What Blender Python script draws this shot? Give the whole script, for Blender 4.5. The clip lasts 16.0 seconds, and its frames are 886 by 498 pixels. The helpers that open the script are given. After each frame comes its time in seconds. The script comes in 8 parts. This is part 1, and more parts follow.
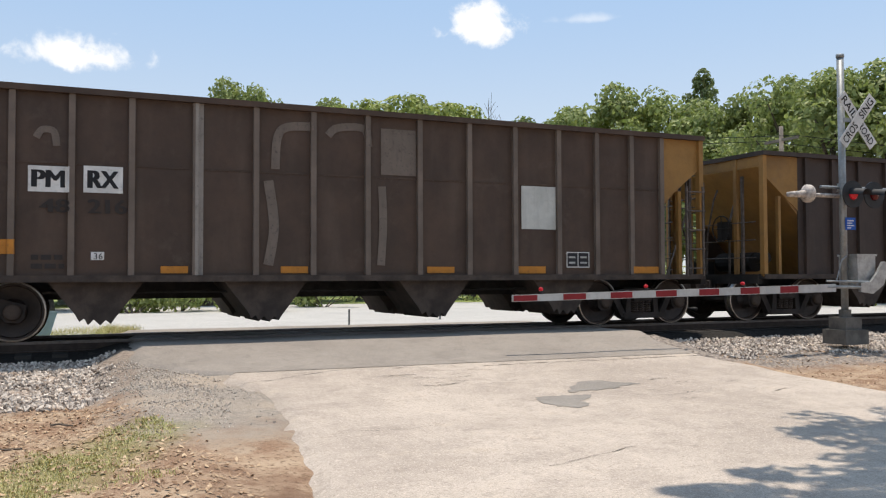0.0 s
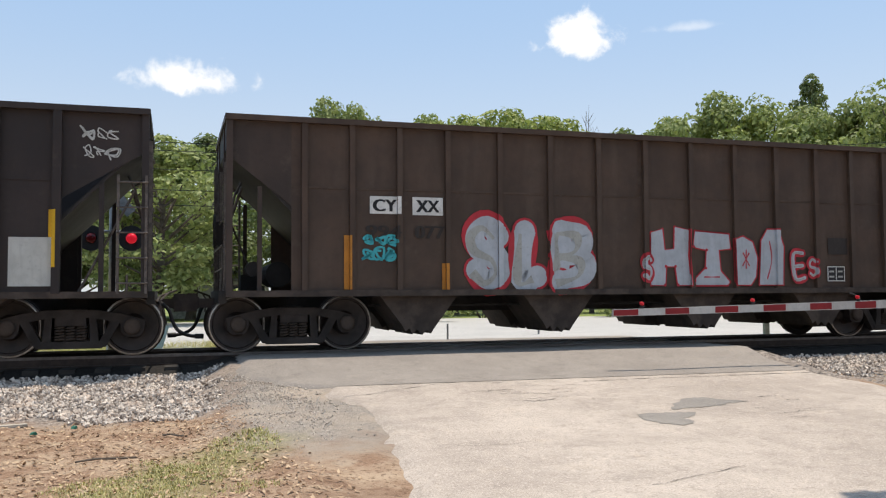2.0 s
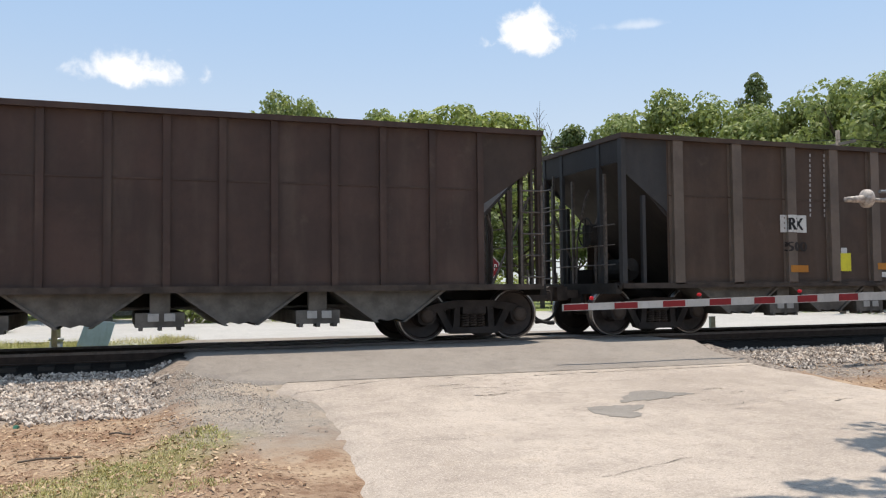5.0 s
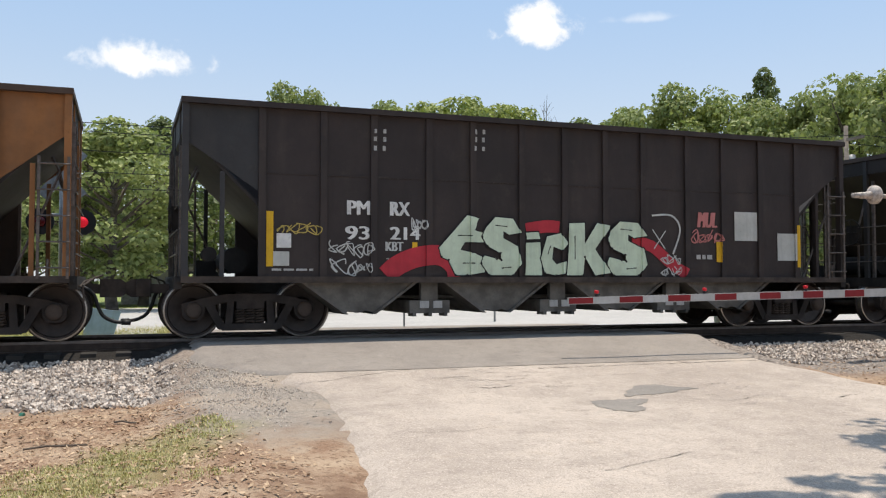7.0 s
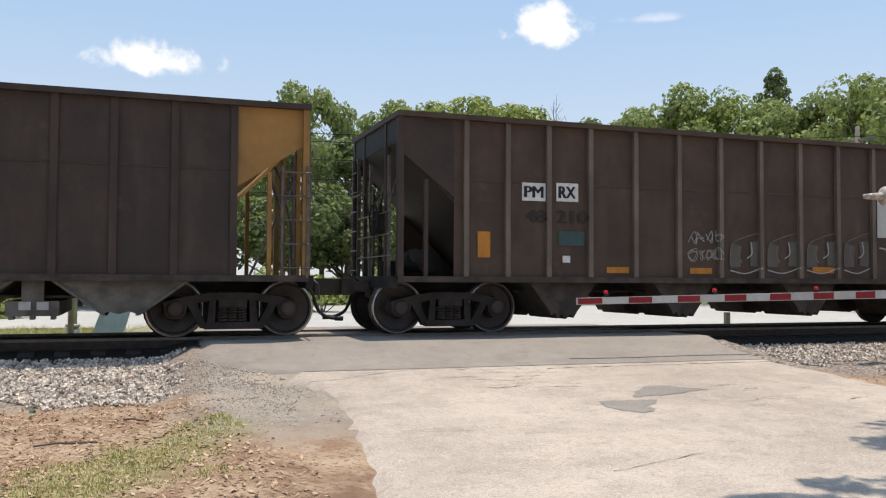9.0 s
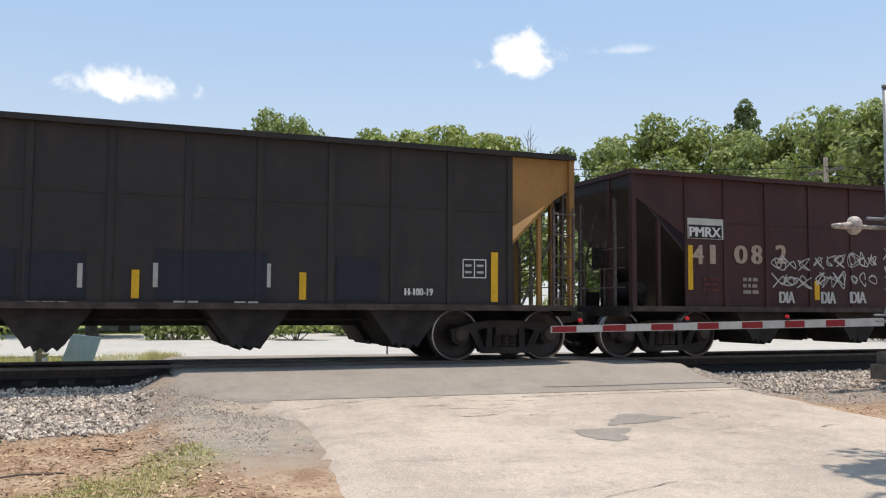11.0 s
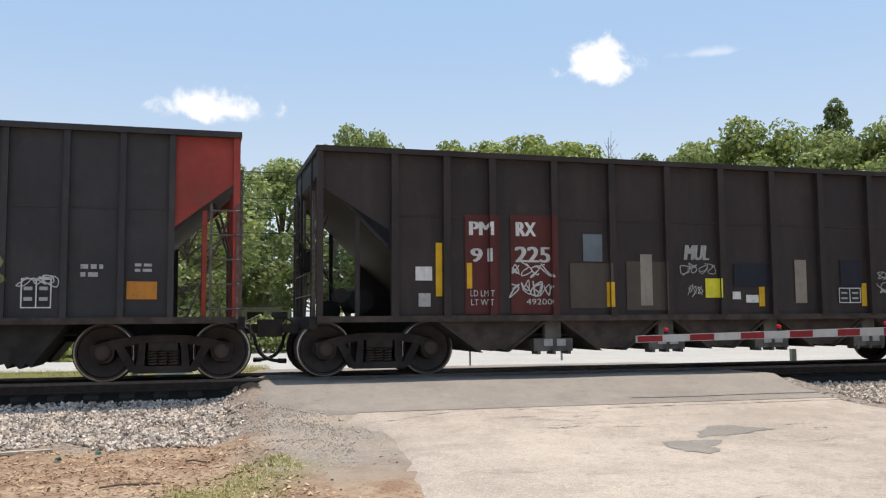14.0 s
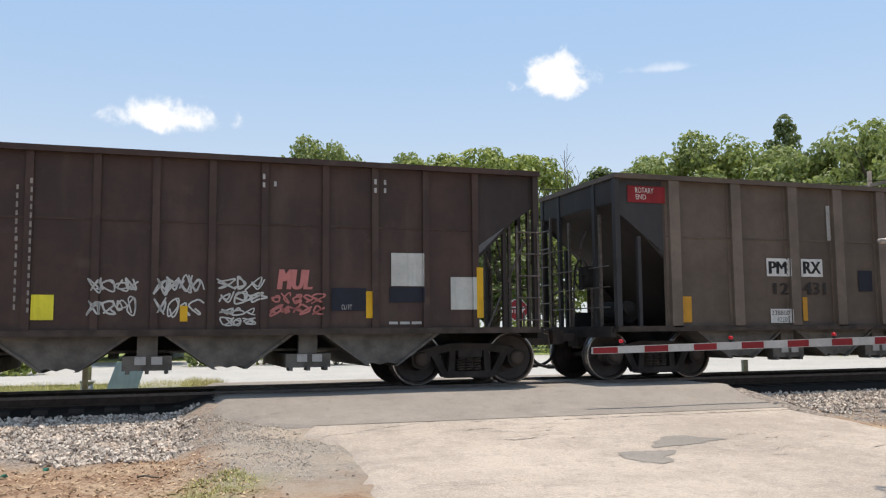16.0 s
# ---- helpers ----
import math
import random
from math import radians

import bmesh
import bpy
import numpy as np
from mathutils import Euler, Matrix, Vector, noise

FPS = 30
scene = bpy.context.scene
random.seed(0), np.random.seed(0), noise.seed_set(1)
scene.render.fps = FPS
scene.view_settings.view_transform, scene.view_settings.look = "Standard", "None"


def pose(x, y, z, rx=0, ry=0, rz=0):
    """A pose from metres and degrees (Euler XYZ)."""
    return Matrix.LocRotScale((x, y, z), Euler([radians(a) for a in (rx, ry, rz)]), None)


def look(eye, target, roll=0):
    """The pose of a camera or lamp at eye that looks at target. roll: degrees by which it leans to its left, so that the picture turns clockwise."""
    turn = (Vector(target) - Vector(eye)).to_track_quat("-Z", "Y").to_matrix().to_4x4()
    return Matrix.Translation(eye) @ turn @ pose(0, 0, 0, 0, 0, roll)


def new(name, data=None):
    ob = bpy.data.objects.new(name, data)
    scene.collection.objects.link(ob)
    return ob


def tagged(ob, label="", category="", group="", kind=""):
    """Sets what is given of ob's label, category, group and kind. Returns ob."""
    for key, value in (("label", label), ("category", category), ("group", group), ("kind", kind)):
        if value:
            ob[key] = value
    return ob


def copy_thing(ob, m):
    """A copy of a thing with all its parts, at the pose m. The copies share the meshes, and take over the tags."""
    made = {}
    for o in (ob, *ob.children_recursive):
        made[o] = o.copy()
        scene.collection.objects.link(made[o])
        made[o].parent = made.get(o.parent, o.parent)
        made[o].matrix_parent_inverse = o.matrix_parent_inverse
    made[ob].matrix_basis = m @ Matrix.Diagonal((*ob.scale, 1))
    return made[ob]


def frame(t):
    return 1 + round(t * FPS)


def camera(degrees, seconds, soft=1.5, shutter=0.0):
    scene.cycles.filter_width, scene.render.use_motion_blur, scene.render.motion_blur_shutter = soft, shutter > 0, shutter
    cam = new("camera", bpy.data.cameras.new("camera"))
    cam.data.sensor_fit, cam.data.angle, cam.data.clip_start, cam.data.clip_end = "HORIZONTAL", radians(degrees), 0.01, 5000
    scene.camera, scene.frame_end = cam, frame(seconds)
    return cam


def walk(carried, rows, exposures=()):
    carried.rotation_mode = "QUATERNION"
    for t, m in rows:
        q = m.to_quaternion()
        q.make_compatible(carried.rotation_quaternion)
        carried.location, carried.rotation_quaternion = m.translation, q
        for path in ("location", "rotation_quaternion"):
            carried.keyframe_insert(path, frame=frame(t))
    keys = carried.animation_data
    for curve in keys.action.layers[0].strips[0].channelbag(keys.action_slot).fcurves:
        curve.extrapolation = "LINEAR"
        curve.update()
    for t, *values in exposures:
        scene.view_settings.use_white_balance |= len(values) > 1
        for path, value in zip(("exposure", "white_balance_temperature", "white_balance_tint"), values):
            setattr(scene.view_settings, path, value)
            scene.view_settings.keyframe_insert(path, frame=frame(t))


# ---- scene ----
SECONDS, SPEED, TRACK_Y, EYE = 16.0, 17.57, 15.6, 0.93     # metres; rail top is z = 0
PIVOT_X, TRACK_TURN, CAR_SCALE = 5.0, 1.85, 1.0187     # the track runs nearly along x, turned a little about (PIVOT_X, TRACK_Y)
cam = camera(54.0, 16.0, soft=1.2)
PATH = [
    (0.0, -21.86, 1.96, -0.23),
    (0.5, -21.67, 1.60, 0.47),
    (1.0, -21.28, 1.51, 0.61),
    (1.5, -19.22, 2.23, 0.01),
    (2.0, -15.43, 2.95, -0.40),
    (2.5, -13.45, 3.52, -0.48),
    (3.0, -13.62, 3.88, -0.56),
    (3.5, -15.57, 3.66, -0.54),
    (4.0, -18.01, 2.96, -1.10),
    (6.5, -18.77, 2.34, -0.38),
    (7.0, -18.25, 2.10, 0.00),
    (7.5, -17.64, 1.92, 0.11),
    (8.0, -17.41, 1.86, 0.09),
    (8.5, -17.43, 1.91, 0.21),
    (11.0, -19.31, 3.92, 0.32),
    (11.5, -19.41, 4.46, 0.55),
    (12.0, -18.81, 4.55, 0.53),
    (12.5, -16.93, 4.77, -0.08),
    (13.0, -13.95, 4.69, -0.64),
    (13.5, -12.81, 4.51, -0.66),
    (14.0, -13.97, 4.66, -0.39),
    (14.5, -16.43, 5.07, -0.23),
    (15.0, -17.47, 5.25, -0.60),
    (15.5, -17.37, 5.34, -0.69),
    (16.0, -16.80, 5.43, -0.52),
]


def eye_row(t, yaw, pitch, roll):
    y, p = radians(yaw), radians(pitch)
    ahead = Vector((-math.sin(y) * math.cos(p), math.cos(y) * math.cos(p), math.sin(p)))
    return t, look((0, 0, EYE), Vector((0, 0, EYE)) + ahead * 10, roll)


walk(cam, [eye_row(*row) for row in PATH])

# ---- light ----
SUN = Vector((0.17, 0.12, 1.0)).normalized()
sun_lamp = bpy.data.lights.new("sun", "SUN")
sun_lamp.energy, sun_lamp.angle, sun_lamp.color = 4.6, radians(0.6), (1.0, 0.915, 0.80)
sun = new("sun", sun_lamp)
sun.matrix_basis = look(SUN * 60, (0, 0, 0))
scene.view_settings.exposure = 0.0


# ---- node helpers ----
class Nodes:
    """A short way to write node trees."""

    def __init__(self, tree):
        self.t = tree
        tree.nodes.clear()

    def n(self, kind):
        return self.t.nodes.new(kind)

    def put(self, node, index, value):
        if isinstance(value, bpy.types.NodeSocket):
            self.t.links.new(value, node.inputs[index])
        elif value is not None:
            node.inputs[index].default_value = value
        return node

    def math(self, op, a, b=0.5, clamp=False):
        node = self.n("ShaderNodeMath")
        node.operation, node.use_clamp = op, clamp
        self.put(node, 0, a), self.put(node, 1, b)
        return node.outputs[0]

    def noise(self, vec, scale, detail=4.0, rough=0.6, warp=0.0):
        node = self.n("ShaderNodeTexNoise")
        self.put(node, "Vector", vec), self.put(node, "Scale", scale), self.put(node, "Detail", detail)
        self.put(node, "Roughness", rough), self.put(node, "Distortion", warp)
        return node.outputs[0]

    def scaled(self, vec, s, shift=(0, 0, 0)):
        node = self.n("ShaderNodeMapping")
        self.put(node, "Vector", vec), self.put(node, "Scale", s), self.put(node, "Location", shift)
        return node.outputs[0]

    def ramp(self, value, a, b):
        node = self.n("ShaderNodeMapRange")
        node.interpolation_type = "SMOOTHSTEP"
        self.put(node, 0, value), self.put(node, 1, a), self.put(node, 2, b)
        return node.outputs[0]

    def mix(self, fac, a, b, blend="MIX"):
        node = self.n("ShaderNodeMix")
        node.data_type, node.blend_type = "RGBA", blend
        self.put(node, 0, fac)
        self.put(node, 6, a if isinstance(a, bpy.types.NodeSocket) else (*a, 1))
        self.put(node, 7, b if isinstance(b, bpy.types.NodeSocket) else (*b, 1))
        return node.outputs[2]

    def dot(self, vec, v):
        node = self.n("ShaderNodeVectorMath")
        node.operation = "DOT_PRODUCT"
        self.put(node, 0, vec), self.put(node, 1, v)
        return node.outputs["Value"]


# ---- sky with three small clouds ----
world = bpy.data.worlds.new("sky")
scene.world = world
world.use_nodes = True
w = Nodes(world.node_tree)
sky = w.n("ShaderNodeTexSky")
sky.sky_type, sky.sun_disc = "NISHITA", False
sky.sun_elevation = math.asin(SUN.z)
sky.sun_rotation = math.atan2(SUN.x, SUN.y)
sky.air_density, sky.dust_density, sky.ozone_density, sky.altitude = 1.0, 1.2, 2.5, 60
ray_dir = w.n("ShaderNodeTexCoord").outputs["Generated"]
puff = w.noise(ray_dir, 26.0, 6.0, 0.55, 0.3)
fine = w.noise(ray_dir, 75.0, 5.0, 0.6)
cover = None
for az, el, half_w, half_h, soft, dense in ((24.5, 16.05, 3.1, 1.95, 0.5, 1.0), (-1.5, 13.35, 4.1, 1.8, 0.55, 1.0), (31.5, 16.5, 2.7, 0.42, 1.2, 0.40)):
    a, e = radians(az), radians(el)
    centre = Vector((math.sin(a) * math.cos(e), math.cos(a) * math.cos(e), math.sin(e)))
    side = Vector((math.cos(a), -math.sin(a), 0))
    rise = side.cross(centre)
    px = w.dot(ray_dir, tuple(side / math.sin(radians(half_w))))
    pz = w.dot(ray_dir, tuple(rise / math.sin(radians(half_h))))
    below = w.math("MAXIMUM", w.math("MULTIPLY", pz, -0.75), 0.0)      # flatter underneath
    d2 = w.math("ADD", w.math("MULTIPLY", px, px), w.math("MULTIPLY", pz, pz))
    d2 = w.math("ADD", w.math("SQRT", d2, 0.5), below)
    edge = w.math("ADD", w.math("MULTIPLY", puff, 2.0), w.math("MULTIPLY", fine, 0.42))
    body = w.math("SUBTRACT", w.math("ADD", edge, -0.24), d2)
    mask = w.math("MULTIPLY", w.ramp(body, 0.0, soft), dense)
    mask = w.math("MULTIPLY", mask, w.math("GREATER_THAN", w.dot(ray_dir, tuple(centre)), 0.5))
    cover = mask if cover is None else w.math("MAXIMUM", cover, mask)
rise_of = w.n("ShaderNodeSeparateXYZ")
w.put(rise_of, 0, ray_dir)
veil = w.mix(w.ramp(rise_of.outputs[2], 0.02, 0.36), (6.5, 6.9, 7.2), (3.7, 5.3, 7.5))      # summer haze, whiter near the horizon
hazed = w.mix(0.72, sky.outputs[0], veil)
clouded = w.mix(cover, hazed, w.mix(fine, (7.4, 7.5, 7.7), (9.2, 9.2, 9.2)))
back = w.n("ShaderNodeBackground")
w.put(back, 0, clouded), w.put(back, 1, 0.128)
w.t.links.new(back.outputs[0], w.n("ShaderNodeOutputWorld").inputs[0])


# ---- materials ----
def shader(name, rough=0.8, metal=0.0, spec=0.4):
    m = bpy.data.materials.new(name)
    m.use_nodes = True
    k = Nodes(m.node_tree)
    b = k.n("ShaderNodeBsdfPrincipled")
    b.inputs["Roughness"].default_value, b.inputs["Metallic"].default_value = rough, metal
    b.inputs["Specular IOR Level"].default_value = spec
    k.t.links.new(b.outputs[0], k.n("ShaderNodeOutputMaterial").inputs[0])
    pos = k.n("ShaderNodeTexCoord").outputs["Object"]
    return m, k, b, pos


def bump(k, b, height, strength=0.3, distance=0.01):
    node = k.n("ShaderNodeBump")
    k.put(node, "Height", height), k.put(node, "Strength", strength), k.put(node, "Distance", distance)
    k.t.links.new(node.outputs[0], b.inputs["Normal"])


def plain(name, colour, rough=0.7, metal=0.0, vary=0.25, scale=6.0, relief=0.15):
    m, k, b, pos = shader(name, rough, metal)
    big, small = k.noise(pos, scale, 4), k.noise(pos, scale * 9, 3)
    dark = tuple(c * (1 - vary) for c in colour)
    light = tuple(min(c * (1 + vary), 0.95) for c in colour)
    c = k.mix(k.ramp(big, 0.3, 0.7), dark, light)
    c = k.mix(k.math("MULTIPLY", k.ramp(small, 0.5, 0.75), 0.4), c, tuple(v * 0.6 for v in colour))
    k.put(b, "Base Color", c)
    if relief:
        bump(k, b, small, relief, 0.004)
    return m


PAINTS = {}


def car_paint(key, colour, dust=(0.17, 0.13, 0.10), dusty=0.35, rusty=0.3):
    """Weathered car paint: cloudy fading, streaks that run down, rust specks and dust near the sill."""
    if key in PAINTS:
        return PAINTS[key]
    m, k, b, pos = shader("car_paint_" + key, 0.62, 0.0, 0.35)
    rnd = k.n("ShaderNodeObjectInfo").outputs["Random"]
    where = k.n("ShaderNodeVectorMath")
    where.operation = "ADD"
    k.put(where, 0, pos)
    k.put(where, 1, k.math("MULTIPLY", rnd, 40.0))
    p = where.outputs[0]
    cloud = k.noise(p, 0.9, 5, 0.65)
    streak = k.noise(k.scaled(p, (2.4, 2.4, 0.42)), 1.1, 4, 0.55)
    speck = k.noise(p, 34.0, 4, 0.7)
    c = k.mix(k.ramp(cloud, 0.3, 0.72), tuple(v * 0.72 for v in colour), tuple(v * 1.22 for v in colour))
    c = k.mix(k.math("MULTIPLY", k.ramp(streak, 0.45, 0.8), dusty * 0.6), c, dust)
    c = k.mix(k.math("MULTIPLY", k.ramp(k.noise(p, 2.1, 6, 0.7), 0.56, 0.74), dusty * 0.9), c, tuple(v * 0.75 for v in dust))
    rust = k.math("MULTIPLY", k.ramp(speck, 0.62, 0.72), k.ramp(cloud, 0.45, 0.65))
    c = k.mix(k.math("MULTIPLY", rust, rusty), c, (0.11, 0.045, 0.02))
    c = k.mix(k.math("MULTIPLY", k.ramp(streak, 0.38, 0.2), 0.30), c, tuple(v * 0.5 for v in colour))
    grit = k.noise(p, 11.0, 5, 0.75)
    c = k.mix(k.math("MULTIPLY", k.ramp(grit, 0.5, 0.7), 0.22), c, tuple(v * 0.55 for v in colour))
    k.put(b, "Base Color", c)
    k.put(b, "Roughness", k.math("ADD", k.math("MULTIPLY", cloud, 0.3), 0.5))
    dents = k.noise(k.scaled(p, (1.0, 1.0, 0.6)), 2.2, 3)
    bump(k, b, k.math("ADD", k.math("MULTIPLY", dents, 1.0), k.math("MULTIPLY", speck, 0.08)), 0.35, 0.03)
    PAINTS[key] = m
    return m


def worn(name, colour, wear=0.35, rough=0.75):
    """Sprayed or stencilled paint with thin and flaked spots."""
    m, k, b, pos = shader(name, rough)
    flake = k.noise(pos, 16.0, 6, 0.75)
    c = k.mix(k.ramp(k.noise(pos, 3.0, 3), 0.3, 0.7), tuple(v * 0.82 for v in colour), colour)
    brushed = k.noise(k.scaled(pos, (9.0, 9.0, 1.1)), 1.4, 4, 0.6)
    c = k.mix(k.math("MULTIPLY", k.ramp(brushed, 0.45, 0.7), 0.30), c, tuple(v * 0.62 for v in colour))
    c = k.mix(k.math("MULTIPLY", k.ramp(flake, 0.52, 0.7), wear), c, (0.07, 0.055, 0.045))
    k.put(b, "Base Color", c)
    return m


UNDER = plain("grimy_steel", (0.022, 0.019, 0.017), 0.8, 0.0, 0.45, 3.0, 0.3)
TRUCK = plain("dusty_cast_steel", (0.034, 0.027, 0.024), 0.8, 0.0, 0.45, 3.0, 0.3)
CHUTE_BROWN = plain("dusty_brown_steel", (0.055, 0.041, 0.033), 0.8, 0.0, 0.4, 3.0, 0.3)
CHUTE_GREY = plain("dusty_grey_steel", (0.115, 0.105, 0.092), 0.8, 0.0, 0.35, 3.0, 0.3)
WHEEL = plain("rusty_wheel_steel", (0.030, 0.021, 0.018), 0.5, 0.1, 0.4, 5.0, 0.2)
TREAD = plain("polished_tread_steel", (0.34, 0.32, 0.30), 0.32, 0.9, 0.2, 9.0, 0.0)
BLACK = plain("black_rubber", (0.018, 0.018, 0.019), 0.6, 0.0, 0.3, 8.0, 0.1)
GALV = plain("galvanised_steel", (0.27, 0.28, 0.28), 0.5, 0.5, 0.2, 7.0, 0.1)
RUNG = plain("worn_rung_steel", (0.11, 0.09, 0.078), 0.5, 0.3, 0.35, 12.0, 0.1)
WHITE = worn("white_stencil", (0.72, 0.71, 0.68), 0.35)
DIRTY_WHITE = worn("dusty_white", (0.45, 0.44, 0.42), 0.5)
GREY_PATCH = worn("pale_grey_patch", (0.54, 0.54, 0.50), 0.15)
CHALK = worn("chalky_post_paint", (0.30, 0.265, 0.235), 0.5)
GHOST = worn("ghost_numeral", (0.035, 0.028, 0.025), 0.3)
ORANGE = worn("reflector_orange", (0.52, 0.21, 0.03), 0.35)
YELLOW = worn("reflector_yellow", (0.72, 0.42, 0.02), 0.2)
LEMON = worn("lemon_placard", (0.80, 0.72, 0.05), 0.1)
INK = worn("black_ink", (0.015, 0.015, 0.017), 0.0)
SILVER = worn("silver_spray", (0.46, 0.49, 0.53), 0.18)
SPRAY_RED = worn("red_spray", (0.50, 0.035, 0.05), 0.2)
SPRAY_MINT = worn("mint_spray", (0.60, 0.69, 0.52), 0.12)
SPRAY_GREY = worn("pale_grey_spray", (0.40, 0.40, 0.37), 0.45)
SPRAY_WHITE = worn("white_spray", (0.58, 0.58, 0.55), 0.35)
SPRAY_PINK = worn("pink_spray", (0.55, 0.20, 0.18), 0.3)
SPRAY_BLUE = worn("blue_spray", (0.10, 0.30, 0.48), 0.3)
SPRAY_TEAL = worn("teal_spray", (0.06, 0.42, 0.46), 0.3)
SPRAY_OLIVE = worn("olive_spray", (0.22, 0.23, 0.10), 0.3)
BUFF = worn("buff_cover_paint", (0.30, 0.26, 0.21), 0.3)
HAZE = worn("thin_grey_spray", (0.125, 0.108, 0.094), 0.45)
FADE = worn("chalky_faded_paint", (0.17, 0.135, 0.11), 0.75)
OCHRE_SPRAY = worn("ochre_spray", (0.50, 0.38, 0.10), 0.3)
BUFFTEXT = worn("buff_numeral", (0.42, 0.33, 0.25), 0.4)
YELLOWORANGE = worn("amber_strip", (0.58, 0.29, 0.03), 0.3)
COALPANEL = worn("black_panel_paint", (0.022, 0.022, 0.025), 0.35)
BLUEGREY = worn("blue_grey_patch", (0.15, 0.18, 0.20), 0.25)
BUFFDARK = worn("brown_cover_paint", (0.085, 0.068, 0.052), 0.35)
SPRAY_PALE = worn("pale_spray", (0.60, 0.575, 0.51), 0.22)
SPRAY_DARK = worn("dark_green_spray", (0.05, 0.06, 0.045), 0.2)
SPRAY_TEAL_DIM = worn("dim_teal_spray", (0.045, 0.085, 0.085), 0.4)
MAROON = worn("maroon_panel", (0.10, 0.022, 0.018), 0.3)
NIGHT = worn("night_blue_panel", (0.016, 0.018, 0.030), 0.1)
SIGNAL_RED = worn("signal_red", (0.25, 0.016, 0.02), 0.15)
BOARD_WHITE = worn("sign_white", (0.66, 0.655, 0.63), 0.15)
ARM_WHITE = worn("dull_arm_white", (0.50, 0.49, 0.47), 0.2)
ALUMINIUM = plain("cast_aluminium", (0.38, 0.37, 0.35), 0.45, 0.4, 0.2, 8.0, 0.1)


def glow(name, colour, power):
    m, k, b, pos = shader(name, 0.3)
    k.put(b, "Base Color", (*colour, 1)), k.put(b, "Emission Color", (*colour, 1)), k.put(b, "Emission Strength", power)
    return m


LAMP_RED = glow("lit_red_lens", (0.75, 0.012, 0.03), 0.42)
ARM_RED = glow("small_red_lens", (0.5, 0.01, 0.02), 0.12)
LENS_DARK = plain("dark_red_lens", (0.10, 0.004, 0.006), 0.2, 0.0, 0.1, 10, 0.0)


# ---- mesh helpers ----
def box(bm, x0, x1, y0, y1, z0, z1):
    v = [bm.verts.new((x, y, z)) for x in (x0, x1) for y in (y0, y1) for z in (z0, z1)]
    for f in ((0, 1, 3, 2), (4, 6, 7, 5), (0, 4, 5, 1), (2, 3, 7, 6), (0, 2, 6, 4), (1, 5, 7, 3)):
        bm.faces.new([v[i] for i in f])


def prism(bm, outline, y0, y1):
    """An outline in x and z, extruded along y."""
    a = [bm.verts.new((x, y0, z)) for x, z in outline]
    b = [bm.verts.new((x, y1, z)) for x, z in outline]
    bm.faces.new(a), bm.faces.new(b[::-1])
    for i in range(len(a)):
        j = (i + 1) % len(a)
        bm.faces.new((a[j], a[i], b[i], b[j]))


def rod(bm, p, q, r, n=8, r2=None):
    p, q = Vector(p), Vector(q)
    turn = (q - p).to_track_quat("Z", "Y").to_matrix()
    rings = []
    for c, rad in ((p, r), (q, r if r2 is None else r2)):
        rings.append([bm.verts.new(c + turn @ Vector((rad * math.cos(2 * math.pi * i / n), rad * math.sin(2 * math.pi * i / n), 0))) for i in range(n)])
    for i in range(n):
        j = (i + 1) % n
        bm.faces.new((rings[0][i], rings[0][j], rings[1][j], rings[1][i]))
    bm.faces.new(rings[0][::-1]), bm.faces.new(rings[1])


def lathe(bm, profile, n=28, y=0.0, cx=0.0, cz=0.0):
    """Rings of (radius, y) about the y axis."""
    rings = [[bm.verts.new((cx + r * math.cos(2 * math.pi * i / n), y + d, cz + r * math.sin(2 * math.pi * i / n))) for i in range(n)] for r, d in profile]
    for a, b in zip(rings, rings[1:]):
        for i in range(n):
            j = (i + 1) % n
            bm.faces.new((a[i], a[j], b[j], b[i]))
    bm.faces.new(rings[0][::-1]), bm.faces.new(rings[-1])


def tube(bm, points, r, n=6):
    """A round bar that follows the points in one piece."""
    pts = [Vector(p) for p in points]
    rings = []
    side = None
    for i, p in enumerate(pts):
        d = (pts[min(i + 1, len(pts) - 1)] - pts[max(i - 1, 0)]).normalized()
        side = d.orthogonal().normalized() if side is None else (side - d * side.dot(d)).normalized()
        up = d.cross(side)
        rings.append([bm.verts.new(p + side * (r * math.cos(2 * math.pi * k / n)) + up * (r * math.sin(2 * math.pi * k / n))) for k in range(n)])
    for a, b in zip(rings, rings[1:]):
        for k in range(n):
            bm.faces.new((a[k], a[(k + 1) % n], b[(k + 1) % n], b[k]))
    bm.faces.new(rings[0][::-1]), bm.faces.new(rings[-1])


def mesh_of(name, bm, material, smooth=False):
    bmesh.ops.recalc_face_normals(bm, faces=bm.faces)
    me = bpy.data.meshes.new(name)
    bm.to_mesh(me)
    bm.free()
    me.materials.append(material)
    if smooth:
        me.shade_smooth()
    return me


def part(name, bm, material, parent=None, label="", smooth=False):
    me = bm if isinstance(bm, bpy.types.Mesh) else mesh_of(name, bm, material, smooth)
    ob = new(name, me)
    ob.parent = parent
    return tagged(ob, label)


CACHE = {}


def shared(key, build, material, smooth=False):
    """One mesh for all alike pieces."""
    if key not in CACHE:
        bm = bmesh.new()
        build(bm)
        CACHE[key] = mesh_of(key[0], bm, material, smooth)
    return CACHE[key]


def thing(name, label, category, group="", kind="", m=None):
    ob = new(name)
    ob.empty_display_size = 0.2
    if m is not None:
        ob.matrix_basis = m
    return tagged(ob, label, category, group, kind)


# ---- ground, road and track ----
CROSS_L, CROSS_R = 0.5, 9.35


